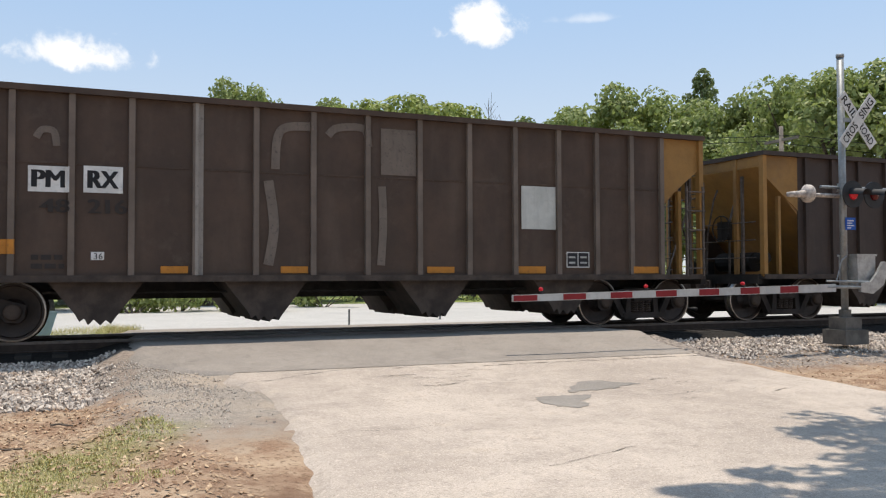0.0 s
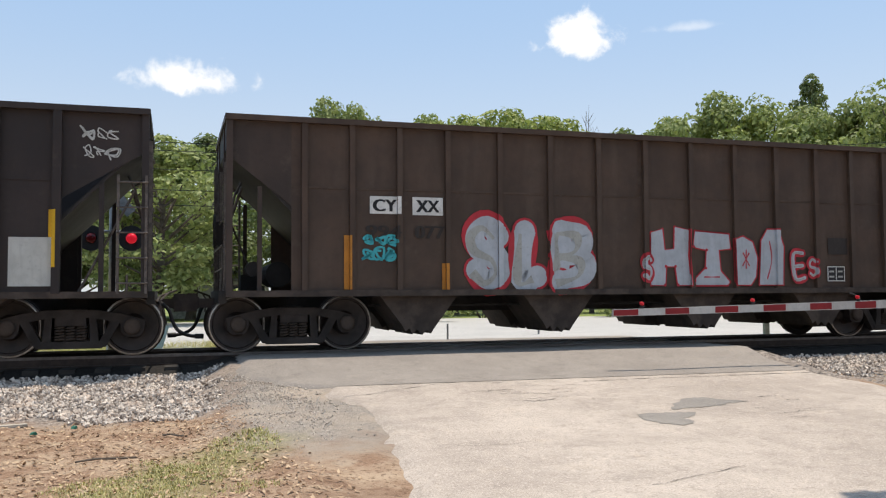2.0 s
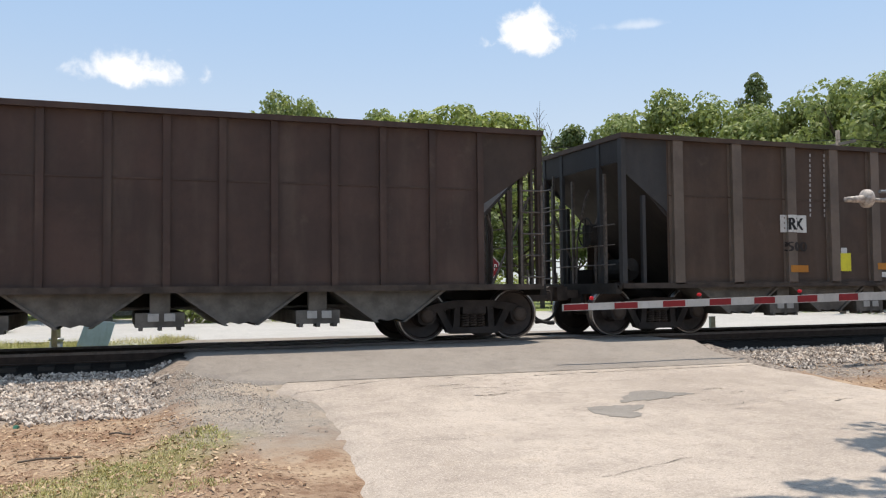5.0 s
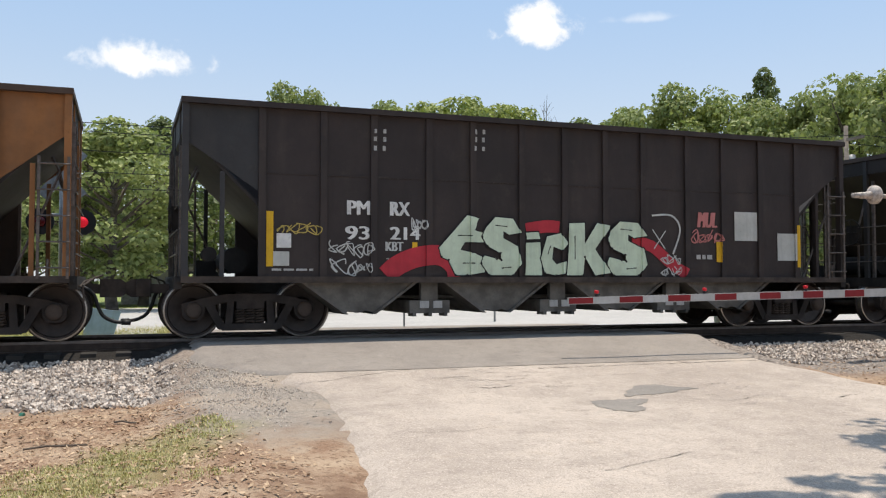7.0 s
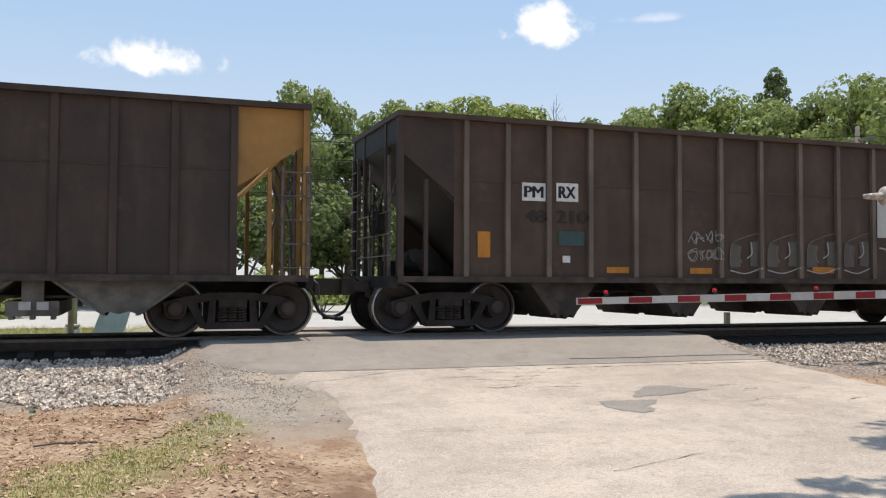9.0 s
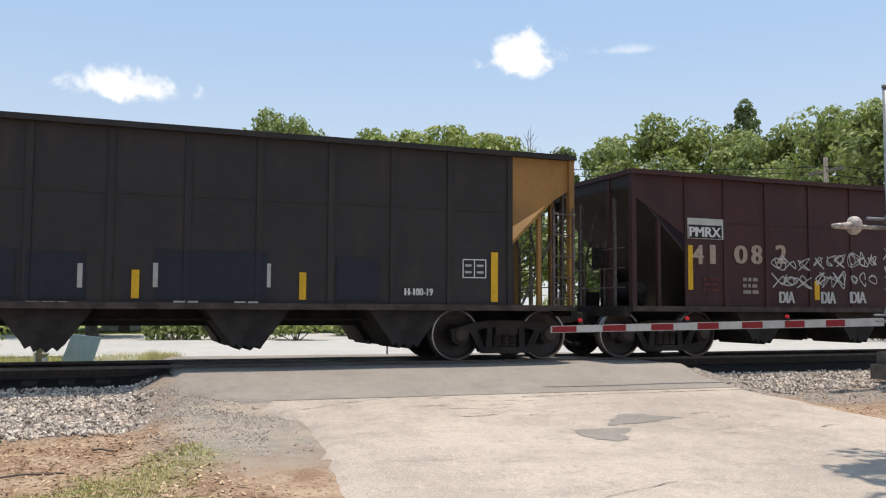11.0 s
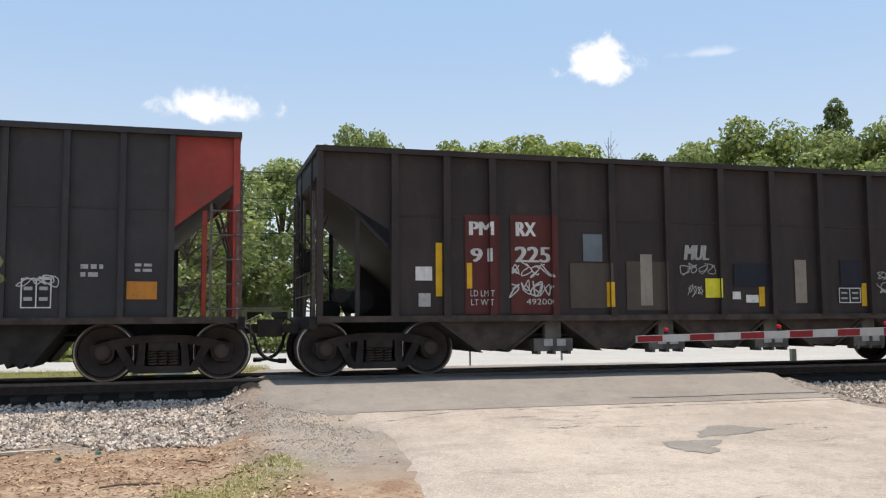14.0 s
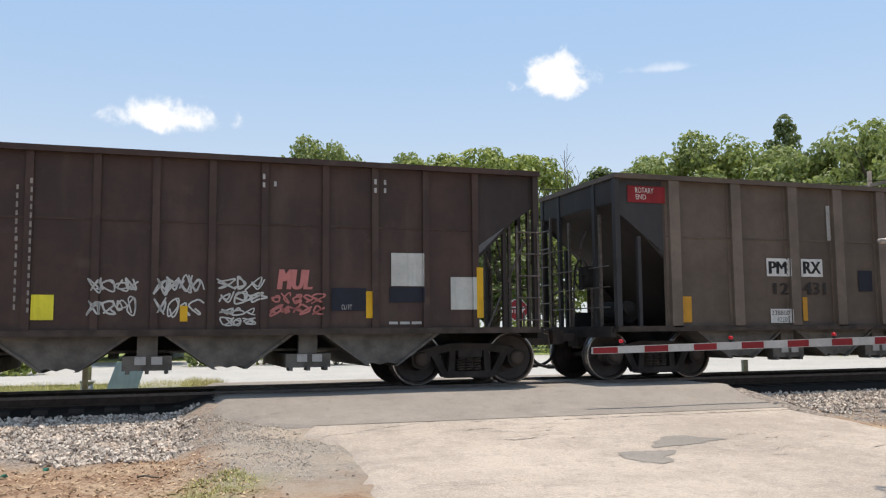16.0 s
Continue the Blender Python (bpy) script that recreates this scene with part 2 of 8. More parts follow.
def step(a, b, v):
    t = np.clip((v - a) / (b - a), 0, 1)
    return t * t * (3 - 2 * t)


def road_z(y):
    return np.interp(y, (-60, 0, 6, 9, 11, 12.4, 13.4, 18, 21, 26, 2000), (-0.9, -0.70, -0.66, -0.53, -0.37, -0.2, -0.04, -0.04, -0.28, -0.47, -0.47))


def verge_z(y):
    return np.interp(y, (-60, 0, 6, 9, 10.5, 13.0, 13.8, 14.3, 17.0, 17.6, 18.6, 20, 2000), (-0.9, -0.70, -0.67, -0.62, -0.58, -0.38, -0.30, -0.18, -0.18, -0.32, -0.47, -0.52, -0.52))


def ground_z(x, y):
    inside = step(CROSS_L - 0.7, CROSS_L + 0.1, x) * (1 - step(CROSS_R - 0.1, CROSS_R + 0.8, x))
    return road_z(y) * inside + verge_z(y) * (1 - inside)


def road_left(y):
    """The outer edge: the gritty shoulder, then the crossing itself."""
    return np.interp(y, (-60, 0, 6.4, 7.4, 8.9, 10.2, 11.3, 12.3, 13.0, 13.4, 19, 60), (0.9, 1.2, 1.46, 1.42, 1.05, 0.70, 0.20, 0.12, 0.40, CROSS_L, CROSS_L, -1.0)) + 0.06 * np.sin(y * 5.1) * np.sin(y * 1.7)


def pavement_left(y):
    """The broken edge of the old pale pavement."""
    return np.interp(y, (-60, 0, 6.5, 8.1, 9.2, 10.25, 10.9, 11.3, 11.8), (0.95, 1.25, 1.53, 1.75, 1.86, 1.90, 1.72, 1.50, 1.62)) + 0.035 * np.sin(y * 9.1) * np.sin(y * 3.7)


def road_right(y):
    return np.interp(y, (-60, 0, 8.4, 10.6, 12, 13.4, 19, 60), (11.0, 10.2, 9.75, 9.35, 9.1, CROSS_R, CROSS_R, 11.0)) + 0.05 * np.sin(y * 4.3)


def sheet(name, xs, ys, height, material, label, category="ground", kind="structure", keep=None):
    """A grid over xs and ys; keep(x, y) tells which squares stay."""
    gx, gy = np.meshgrid(xs, ys)
    gz = height(gx, gy)
    n = len(xs)
    verts = np.stack([gx, gy, gz], -1).reshape(-1, 3)
    faces = []
    for j in range(len(ys) - 1):
        for i in range(n - 1):
            if keep is None or keep((xs[i] + xs[i + 1]) / 2, (ys[j] + ys[j + 1]) / 2):
                faces.append((j * n + i, j * n + i + 1, (j + 1) * n + i + 1, (j + 1) * n + i))
    me = bpy.data.meshes.new(name)
    me.from_pydata(verts.tolist(), [], faces)
    me.materials.append(material)
    me.shade_smooth()
    return tagged(new(name, me), label, category, "", kind)


def ground_material():
    m, k, b, pos = shader("earth_litter_grass", 0.95, 0.0, 0.2)
    xyz = k.n("ShaderNodeSeparateXYZ")
    k.put(xyz, 0, pos)
    x, y = xyz.outputs[0], xyz.outputs[1]
    big, mid, small = k.noise(pos, 0.45, 5, 0.6), k.noise(pos, 2.6, 5, 0.65), k.noise(pos, 19.0, 5, 0.7)
    grain = k.noise(pos, 70.0, 3, 0.7)
    dirt = k.mix(k.ramp(mid, 0.35, 0.68), (0.27, 0.165, 0.105), (0.45, 0.33, 0.225))
    dirt = k.mix(k.math("MULTIPLY", k.ramp(small, 0.5, 0.66), 0.85), dirt, (0.13, 0.075, 0.045))      # leaf litter
    dirt = k.mix(k.math("MULTIPLY", k.ramp(grain, 0.55, 0.7), 0.55), dirt, (0.55, 0.44, 0.33))
    grit = k.mix(k.ramp(small, 0.35, 0.65), (0.23, 0.20, 0.172), (0.36, 0.315, 0.268))
    grit = k.mix(k.math("MULTIPLY", k.ramp(big, 0.42, 0.6), 0.75), grit, (0.44, 0.355, 0.275))
    grit = k.mix(k.math("MULTIPLY", k.ramp(grain, 0.5, 0.66), 0.45), grit, (0.13, 0.115, 0.10))
    ballast = k.mix(k.ramp(small, 0.35, 0.65), (0.12, 0.10, 0.085), (0.40, 0.34, 0.29))
    grass = k.mix(k.ramp(small, 0.3, 0.7), (0.13, 0.17, 0.05), (0.30, 0.33, 0.11))
    wob = k.math("MULTIPLY", k.math("SUBTRACT", mid, 0.5), 2.2)
    near_road = k.math("SUBTRACT", 1.0, k.ramp(k.math("ABSOLUTE", k.math("SUBTRACT", k.math("ADD", x, k.math("MULTIPLY", wob, 0.6)), 1.25)), 0.5, 1.35))
    band = k.math("MULTIPLY", k.ramp(k.math("ADD", y, wob), 7.6, 9.6), near_road)
    c = k.mix(band, dirt, grit)
    bed = k.math("MULTIPLY", k.ramp(k.math("ADD", y, k.math("MULTIPLY", wob, 0.5)), 10.6, 11.3), k.math("SUBTRACT", 1.0, k.ramp(y, 18.6, 19.4)))
    c = k.mix(k.math("MULTIPLY", bed, k.math("SUBTRACT", 1.0, near_road)), c, ballast)
    fouled_shade = k.math("MULTIPLY", k.ramp(y, 13.3, 13.9), k.math("SUBTRACT", 1.0, k.ramp(y, 17.3, 17.9)))
    c = k.mix(k.math("MULTIPLY", fouled_shade, 0.97), c, (0.018, 0.016, 0.014))      # train's shade painted near-black over the oily, coal-dusted bed under the rails
    across = k.math("SUBTRACT", k.math("MULTIPLY", k.math("ADD", x, 0.15), 0.876), k.math("MULTIPLY", k.math("SUBTRACT", y, 8.0), 0.48))
    lawn = k.math("SUBTRACT", 1.0, k.ramp(k.math("ADD", k.math("ABSOLUTE", across), k.math("MULTIPLY", wob, 0.35)), 0.15, 0.75))
    lawn = k.math("MULTIPLY", lawn, k.math("SUBTRACT", 1.0, k.ramp(k.math("ADD", y, wob), 8.6, 9.6)))
    mud = k.math("MULTIPLY", k.math("SUBTRACT", 1.0, k.ramp(k.math("ABSOLUTE", k.math("SUBTRACT", k.math("ADD", x, k.math("MULTIPLY", wob, 0.3)), 1.1)), 0.15, 0.6)), k.math("SUBTRACT", 1.0, k.ramp(k.math("ADD", y, wob), 5.4, 7.8)))
    c = k.mix(k.math("MULTIPLY", mud, 0.7), c, (0.15, 0.092, 0.062))
    far = k.ramp(k.math("ADD", y, wob), 18.8, 20.2)
    c = k.mix(k.math("MAXIMUM", k.math("MULTIPLY", lawn, 0.42), far), c, grass)
    k.put(b, "Base Color", c)
    bump(k, b, k.math("ADD", small, k.math("MULTIPLY", grain, 0.5)), 0.7, 0.03)
    return m


def pavement_material(name, light, dark, stain, speck):
    m, k, b, pos = shader(name, 0.9, 0.0, 0.25)
    big, mid = k.noise(pos, 0.35, 5, 0.65), k.noise(pos, 1.7, 6, 0.7)
    small, grain = k.noise(pos, 14.0, 4, 0.7), k.noise(pos, 85.0, 3, 0.75)
    c = k.mix(k.ramp(k.math("ADD", k.math("MULTIPLY", big, 0.6), k.math("MULTIPLY", mid, 0.4)), 0.36, 0.64), dark, light)
    c = k.mix(k.math("MULTIPLY", k.ramp(mid, 0.55, 0.75), 0.5), c, stain)
    c = k.mix(k.math("MULTIPLY", k.ramp(k.noise(k.scaled(pos, (0.6, 1.0, 1)), 2.3, 6, 0.75), 0.54, 0.66), 0.34), c, tuple(v * 0.68 for v in dark))
    c = k.mix(k.math("MULTIPLY", k.ramp(grain, 0.5, 0.7), speck), c, tuple(v * 0.5 for v in dark))
    c = k.mix(k.math("MULTIPLY", k.ramp(small, 0.58, 0.72), 0.45), c, tuple(v * 1.2 for v in light))
    pits = k.noise(pos, 33.0, 4, 0.75)
    grit = k.noise(k.scaled(pos, (1, 1, 1), (3, 7, 0)), 55.0, 3, 0.7)
    c = k.mix(k.math("MULTIPLY", k.ramp(grit, 0.54, 0.64), 0.55), c, tuple(min(v * 1.35, 0.75) for v in light))
    c = k.mix(k.math("MULTIPLY", k.ramp(pits, 0.54, 0.68), speck), c, tuple(v * 0.55 for v in dark))
    c = k.mix(k.math("MULTIPLY", k.ramp(k.noise(k.scaled(pos, (1, 1, 1), (9, 4, 0)), 5.5, 6, 0.8), 0.54, 0.64), 0.45), c, tuple(v * 0.72 for v in dark))
    k.put(b, "Base Color", c)
    bump(k, b, k.math("ADD", k.math("ADD", k.math("MULTIPLY", grain, 0.6), k.math("MULTIPLY", pits, 0.8)), small), 0.6, 0.01)
    return m


OLD_ROAD = pavement_material("bleached_pavement", (0.53, 0.450, 0.378), (0.365, 0.305, 0.255), (0.44, 0.352, 0.268), 0.72)
NEW_ROAD = pavement_material("worn_grey_asphalt", (0.315, 0.275, 0.238), (0.245, 0.213, 0.185), (0.335, 0.288, 0.24), 0.5)
PATCH = pavement_material("dark_patch_asphalt", (0.30, 0.268, 0.235), (0.24, 0.215, 0.19), (0.31, 0.275, 0.235), 0.6)
LOT = pavement_material("pale_lot_pavement", (0.47, 0.445, 0.41), (0.40, 0.38, 0.35), (0.44, 0.40, 0.355), 0.3)
CRACK = plain("crack_filler", (0.09, 0.08, 0.07), 0.95)
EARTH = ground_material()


def spread(lo, hi, fine_lo, fine_hi, fine, grow=1.35):
    out = list(np.arange(fine_lo, fine_hi + fine / 2, fine))
    d, v = fine, fine_hi
    while v < hi:
        d *= grow
        v = min(v + d, hi)
        out.append(v)
    d, v = fine, fine_lo
    while v > lo:
        d *= grow
        v = max(v - d, lo)
        out.insert(0, v)
    return np.array(out)


def rough_ground(x, y):
    z = ground_z(x, y)
    lumps = 0.018 * np.sin(x * 3.1 + np.sin(y * 2.3)) * np.sin(y * 2.7 + 1.3) + 0.012 * np.sin(x * 7.3 + y * 5.1)
    near = (y < 13.2) & (np.abs(x) < 30)
    paved = np.where(y < 11.7, pavement_left(y), np.interp(y, (11.6, 11.9, 12.3, 12.8, 13.3), (1.60, 1.05, 0.66, 0.45, CROSS_L)))
    on_road = (x > paved) & (x < road_right(y) + 0.02)
    wedge = (x > road_left(y) - 0.3) & ~on_road & (x < 5) & (y > 6) & (y < 13.2)
    lumps = np.where(wedge, lumps * 0.5 - 0.022, lumps)
    return np.where(on_road, z - 0.06, z + np.where(near, lumps, 0) + 0.004)


gx = spread(-3000, 3000, -12, 24, 0.2)
gy = spread(-600, 3000, 2, 20, 0.2)
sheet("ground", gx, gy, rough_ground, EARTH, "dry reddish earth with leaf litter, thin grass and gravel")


def strip(name, y0, y1, material, label, lift=0.0, dy=0.15, n=60, left=road_left, right=road_right, category="road", grade=None):
    """A strip of pavement between its two ragged edges."""
    ys = np.linspace(y0, y1, max(2, int((y1 - y0) / dy)))
    verts, faces = [], []
    for y in ys:
        a, b = left(y), right(y)
        for i in range(n + 1):
            x = a + (b - a) * i / n
            edge = min(i, n - i)
            z = (road_z(y) if grade is None else grade(x, y)) + lift + 0.006 * math.sin(x * 2.1) * math.sin(y * 1.9)
            verts.append((x, y, float(z) - (0.06 if edge == 0 else 0.0)))
    for j in range(len(ys) - 1):
        for i in range(n):
            k = j * (n + 1) + i
            faces.append((k, k + 1, k + n + 2, k + n + 1))
    me = bpy.data.meshes.new(name)
    me.from_pydata(verts, [], faces)
    me.materials.append(material)
    me.shade_smooth()
    ob = tagged(new(name, me), label, category, "", "structure")
    return ob


strip("road", -40, 11.75, OLD_ROAD, "sun-bleached worn pavement with cracks and patches", 0.0, 0.1, 60, pavement_left)
strip("road_apron", 11.62, 14.77, NEW_ROAD, "grey asphalt apron ramping up to the rails", 0.006, 0.08, left=lambda y: np.interp(y, (11.6, 11.9, 12.3, 12.8, 13.3), (1.60, 1.05, 0.66, 0.45, CROSS_L)) + 0.05 * np.sin(y * 11.0), grade=ground_z)
strip("crossing_middle", 14.96, 16.24, NEW_ROAD, "grey asphalt between the two rails of the crossing", 0.0, 0.2)
strip("road_far", 16.43, 30, NEW_ROAD, "grey asphalt running on beyond the rails", 0.0, 0.4)
lot_x, lot_y = np.linspace(-140, 200, 60), np.linspace(24, 47, 10)
sheet("parking_lot", lot_x, lot_y, lambda x, y: -0.45 + 0 * x, LOT, "wide pale pavement beyond the railway", "pavement", "structure", lambda x, y: y > 27 or x > -1)


def torn_patch(name, cx, cy, outline, material, label, seed, lift=0.005):
    """A thin repair patch with a torn edge."""
    rnd = random.Random(seed)
    bm = bmesh.new()

    def at(x, y):
        return bm.verts.new((cx + x, cy + y, float(road_z(cy + y)) + lift + 0.006 * math.sin((cx + x) * 2.1) * math.sin((cy + y) * 1.9)))
    mid, vs = at(0, 0), []
    for (x0, y0), (x1, y1) in zip(outline, outline[1:] + outline[:1]):
        for t in (0, 0.2, 0.4, 0.6, 0.8):
            vs.append(at(x0 + (x1 - x0) * t + rnd.uniform(-0.02, 0.02), y0 + (y1 - y0) * t + rnd.uniform(-0.03, 0.03)))
    for i in range(len(vs)):
        bm.faces.new((mid, vs[i], vs[(i + 1) % len(vs)]))
    bmesh.ops.recalc_face_normals(bm, faces=bm.faces)
    if bm.faces[:][0].normal.z < 0:
        bmesh.ops.reverse_faces(bm, faces=bm.faces)
    return tagged(part(name, bm, material), label, "road patch", "", "structure")


torn_patch("road_patch", 5.30, 9.0, ((-0.38, 0.34), (-0.08, 0.33), (0.12, 0.30), (0.40, 0.32), (0.26, 0.12), (0.05, 0.02), (0.08, -0.2), (-0.16, -0.36), (-0.36, -0.22), (-0.44, 0.06)), PATCH, "dark grey repair patch on the pale pavement", 4)
torn_patch("road_patch", 6.10, 9.82, ((-0.62, -0.34), (-0.42, -0.02), (-0.12, 0.24), (0.16, 0.30), (0.34, 0.12), (0.66, -0.04), (0.36, -0.1), (0.1, -0.24), (-0.2, -0.28)), PATCH, "dark grey repair patch on the pale pavement", 9)


def crack(x0, y0, x1, y1, width, seed, jag=0.05):
    rnd = random.Random(seed)
    n = max(6, int(math.hypot(x1 - x0, y1 - y0) / 0.12))
    bm = bmesh.new()
    last = None
    off = 0.0
    for i in range(n + 1):
        t = i / n
        off = off * 0.8 + rnd.uniform(-jag, jag)
        x, y = x0 + (x1 - x0) * t, y0 + (y1 - y0) * t + off
        wd = width * rnd.uniform(0.05, 1.2)
        z = float(road_z(y)) + 0.006 + 0.006 * math.sin(x * 2.1) * math.sin(y * 1.9)
        pair = bm.verts.new((x, y - wd, z)), bm.verts.new((x, y + wd, z))
        if last:
            bm.faces.new((last[0], pair[0], pair[1], last[1]))
        last = pair
    return tagged(part("road_crack", bm, CRACK), "thin dark crack in the pavement", "road crack", "cracks in the road", "structure")


crack(5.2, 11.42, 9.2, 11.46, 0.014, 1, 0.010)
crack(3.55, 6.45, 4.78, 6.85, 0.006, 2, 0.03)
crack(1.7, 11.05, 3.4, 11.60, 0.010, 3, 0.03)
scar = random.Random(61)
for i in range(34):      # short torn scars where the old surface flakes
    cx, cy = (scar.uniform(3.3, 5.2), scar.uniform(10.2, 11.5)) if i % 3 else (scar.uniform(5.6, 8.4), scar.uniform(8.6, 10.4))
    crack(cx, cy, cx + scar.uniform(0.12, 0.45), cy + scar.uniform(-0.06, 0.06), scar.uniform(0.004, 0.013), 70 + i, 0.03)
for i, (a, b, c, d) in enumerate(((4.4, 8.9, 4.85, 8.75), (3.2, 11.2, 4.2, 10.6), (2.4, 10.2, 3.4, 9.4), (4.0, 10.9, 5.0, 10.1), (6.2, 9.2, 8.4, 9.0), (2.2, 8.2, 3.6, 8.3), (5.6, 10.9, 7.4, 10.6))):
    crack(a, b, c, d, 0.004, 20 + i, 0.05)

RAIL = plain("brown_rail_steel", (0.040, 0.027, 0.021), 0.6, 0.3, 0.3, 8.0, 0.2)
RAILHEAD = plain("worn_rail_head", (0.13, 0.11, 0.10), 0.5, 0.5, 0.25, 9.0, 0.0)
TIE = plain("old_creosoted_wood", (0.028, 0.024, 0.020), 0.9, 0.0, 0.35, 5.0, 0.4)


def on_track(u, y=0.0, z=0.0):
    """A pose u metres along the track from its pivot."""
    return pose(PIVOT_X, TRACK_Y, 0, 0, 0, TRACK_TURN) @ pose(u, y, z)


for y in (-0.75, 0.75):
    rail = thing("rail", "rust-brown steel rail with a polished head", "rail", "rails of the track", "structure", on_track(0))
    bm = bmesh.new()
    box(bm, -420, 420, y - 0.036, y + 0.036, -0.045, -0.001)
    part("rail_head", bm, RAILHEAD, rail, "polished running surface")
    bm = bmesh.new()
    box(bm, -420, 420, y - 0.012, y + 0.012, -0.15, -0.045), box(bm, -420, 420, y - 0.07, y + 0.07, -0.172, -0.15)
    part("rail_web", bm, RAIL, rail)


def tie_mesh(bm):
    box(bm, -0.11, 0.11, -1.3, 1.3, -0.17, 0.0)


for i in range(240):
    x = -60 + i * 0.5
    if CROSS_L - 0.2 < x < CROSS_R + 0.2:
        continue
    ob = new("railway_tie", shared(("railway_tie",), tie_mesh, TIE))
    ob.matrix_basis = on_track(x - PIVOT_X, 0, -0.168)
    tagged(ob, "dark creosoted wooden railway tie in ballast", "railway tie", "ties of the track")


# ---- the hopper cars ----
def wheel_mesh(bm):
    for s in (-1, 1):
        outer, inner = s * 0.80, s * 0.655
        d = outer - inner
        lathe(bm, [(0.10, inner - d * 0.3), (0.13, inner), (0.17, inner + d * 0.2), (0.36, inner + d * 0.45), (0.39, inner), (0.485, inner), (0.485, inner + d * 0.2), (0.457, inner + d * 0.3), (0.452, outer), (0.40, outer), (0.385, outer - d * 0.25), (0.20, outer - d * 0.42), (0.15, outer - d * 0.1), (0.10, outer + s * 0.04), (0.04, outer + s * 0.04)], 32)
        for i in range(3):
            a = i * 2.094
            rod(bm, (0.06 * math.cos(a), outer + s * 0.03, 0.06 * math.sin(a)), (0.06 * math.cos(a), outer + s * 0.062, 0.06 * math.sin(a)), 0.017, 6)
    rod(bm, (0, -0.72, 0), (0, 0.72, 0), 0.085, 14)


def tread_mesh(bm):
    n = 32
    for r0, r1, y0, y1 in ((0.462, 0.462, 0.70, 0.80), (0.432, 0.4555, 0.803, 0.806)):
        a = [bm.verts.new((r1 * math.cos(2 * math.pi * i / n), -y0, r1 * math.sin(2 * math.pi * i / n))) for i in range(n)]
        b = [bm.verts.new((r0 * math.cos(2 * math.pi * i / n), -y1, r0 * math.sin(2 * math.pi * i / n))) for i in range(n)]
        for i in range(n):
            bm.faces.new((a[i], a[(i + 1) % n], b[(i + 1) % n], b[i]))


def frame_mesh(bm):
    """A cast side frame: top chord, raking legs, bottom chord and journal pedestals."""
    y0, y1 = -1.06, -0.90
    prism(bm, [(-1.08, 0.56), (-0.72, 0.66), (-0.35, 0.72), (0.35, 0.72), (0.72, 0.66), (1.08, 0.56), (1.05, 0.46), (0.60, 0.54), (0.30, 0.60), (-0.30, 0.60), (-0.60, 0.54), (-1.05, 0.46)], y0, y1)
    prism(bm, [(-0.44, 0.13), (0.44, 0.13), (0.47, 0.24), (-0.47, 0.24)], y0, y1)
    for s in (-1, 1):
        prism(bm, [(s * 0.74, 0.58), (s * 0.58, 0.55), (s * 0.36, 0.14), (s * 0.50, 0.15)], y0 + 0.01, y1)
        prism(bm, [(s * 0.40, 0.24), (s * 0.28, 0.24), (s * 0.26, 0.62), (s * 0.36, 0.62)], y0 + 0.015, y1)
        prism(bm, [(s * 0.70, 0.58), (s * 1.07, 0.54), (s * 1.05, 0.36), (s * 0.98, 0.30), (s * 0.80, 0.30), (s * 0.73, 0.38)], y0 + 0.01, y1)


def bearing_mesh(bm):
    lathe(bm, [(0.05, -1.12), (0.10, -1.12), (0.13, -1.09), (0.13, -0.92)], 16)


def spring_mesh(bm):
    pts = [(0.068 * math.cos(i * 0.785), -0.985 + 0.068 * math.sin(i * 0.785), 0.245 + 0.0055 * i) for i in range(41)]
    tube(bm, pts, 0.017, 5)


def bolster_mesh(bm):
    box(bm, -0.22, 0.22, -1.08, 1.08, 0.48, 0.60), box(bm, -0.2, 0.2, -0.7, 0.7, 0.60, 0.74), box(bm, -0.25, 0.25, -0.88, 0.88, 0.21, 0.50)


def brake_mesh(bm):
    for s in (-1, 1):
        box(bm, s * 0.36 - 0.04, s * 0.36 + 0.04, -0.8, 0.8, 0.30, 0.40)
        for t in (-1, 1):
            box(bm, s * 0.40 - 0.05, s * 0.40 + 0.05, t * 0.75 - 0.06, t * 0.75 + 0.06, 0.32, 0.62)


def truck(car, x):
    t = part("truck", shared(("bolster",), bolster_mesh, TRUCK), None, car, "dark cast-steel truck of two axles")
    t.location = (x, 0, 0)
    for turn in (0, 180):
        side = part("side_frame", shared(("side_frame",), frame_mesh, TRUCK), None, t)
        side.matrix_basis = pose(0, 0, 0, 0, 0, turn)
        for sx in (-0.15, 0.0, 0.15):
            ob = part("spring", shared(("spring",), spring_mesh, CHUTE_BROWN), None, t)
            ob.matrix_basis = pose(0, 0, 0, 0, 0, turn) @ pose(sx, 0, 0)
        for s in (-0.889, 0.889):
            ob = part("bearing", shared(("bearing",), bearing_mesh, CHUTE_BROWN, True), None, t)
            ob.matrix_basis = pose(0, 0, 0, 0, 0, turn) @ pose(s, 0, 0.457)
    part("brake_beam", shared(("brake_beam",), brake_mesh, UNDER), None, t)


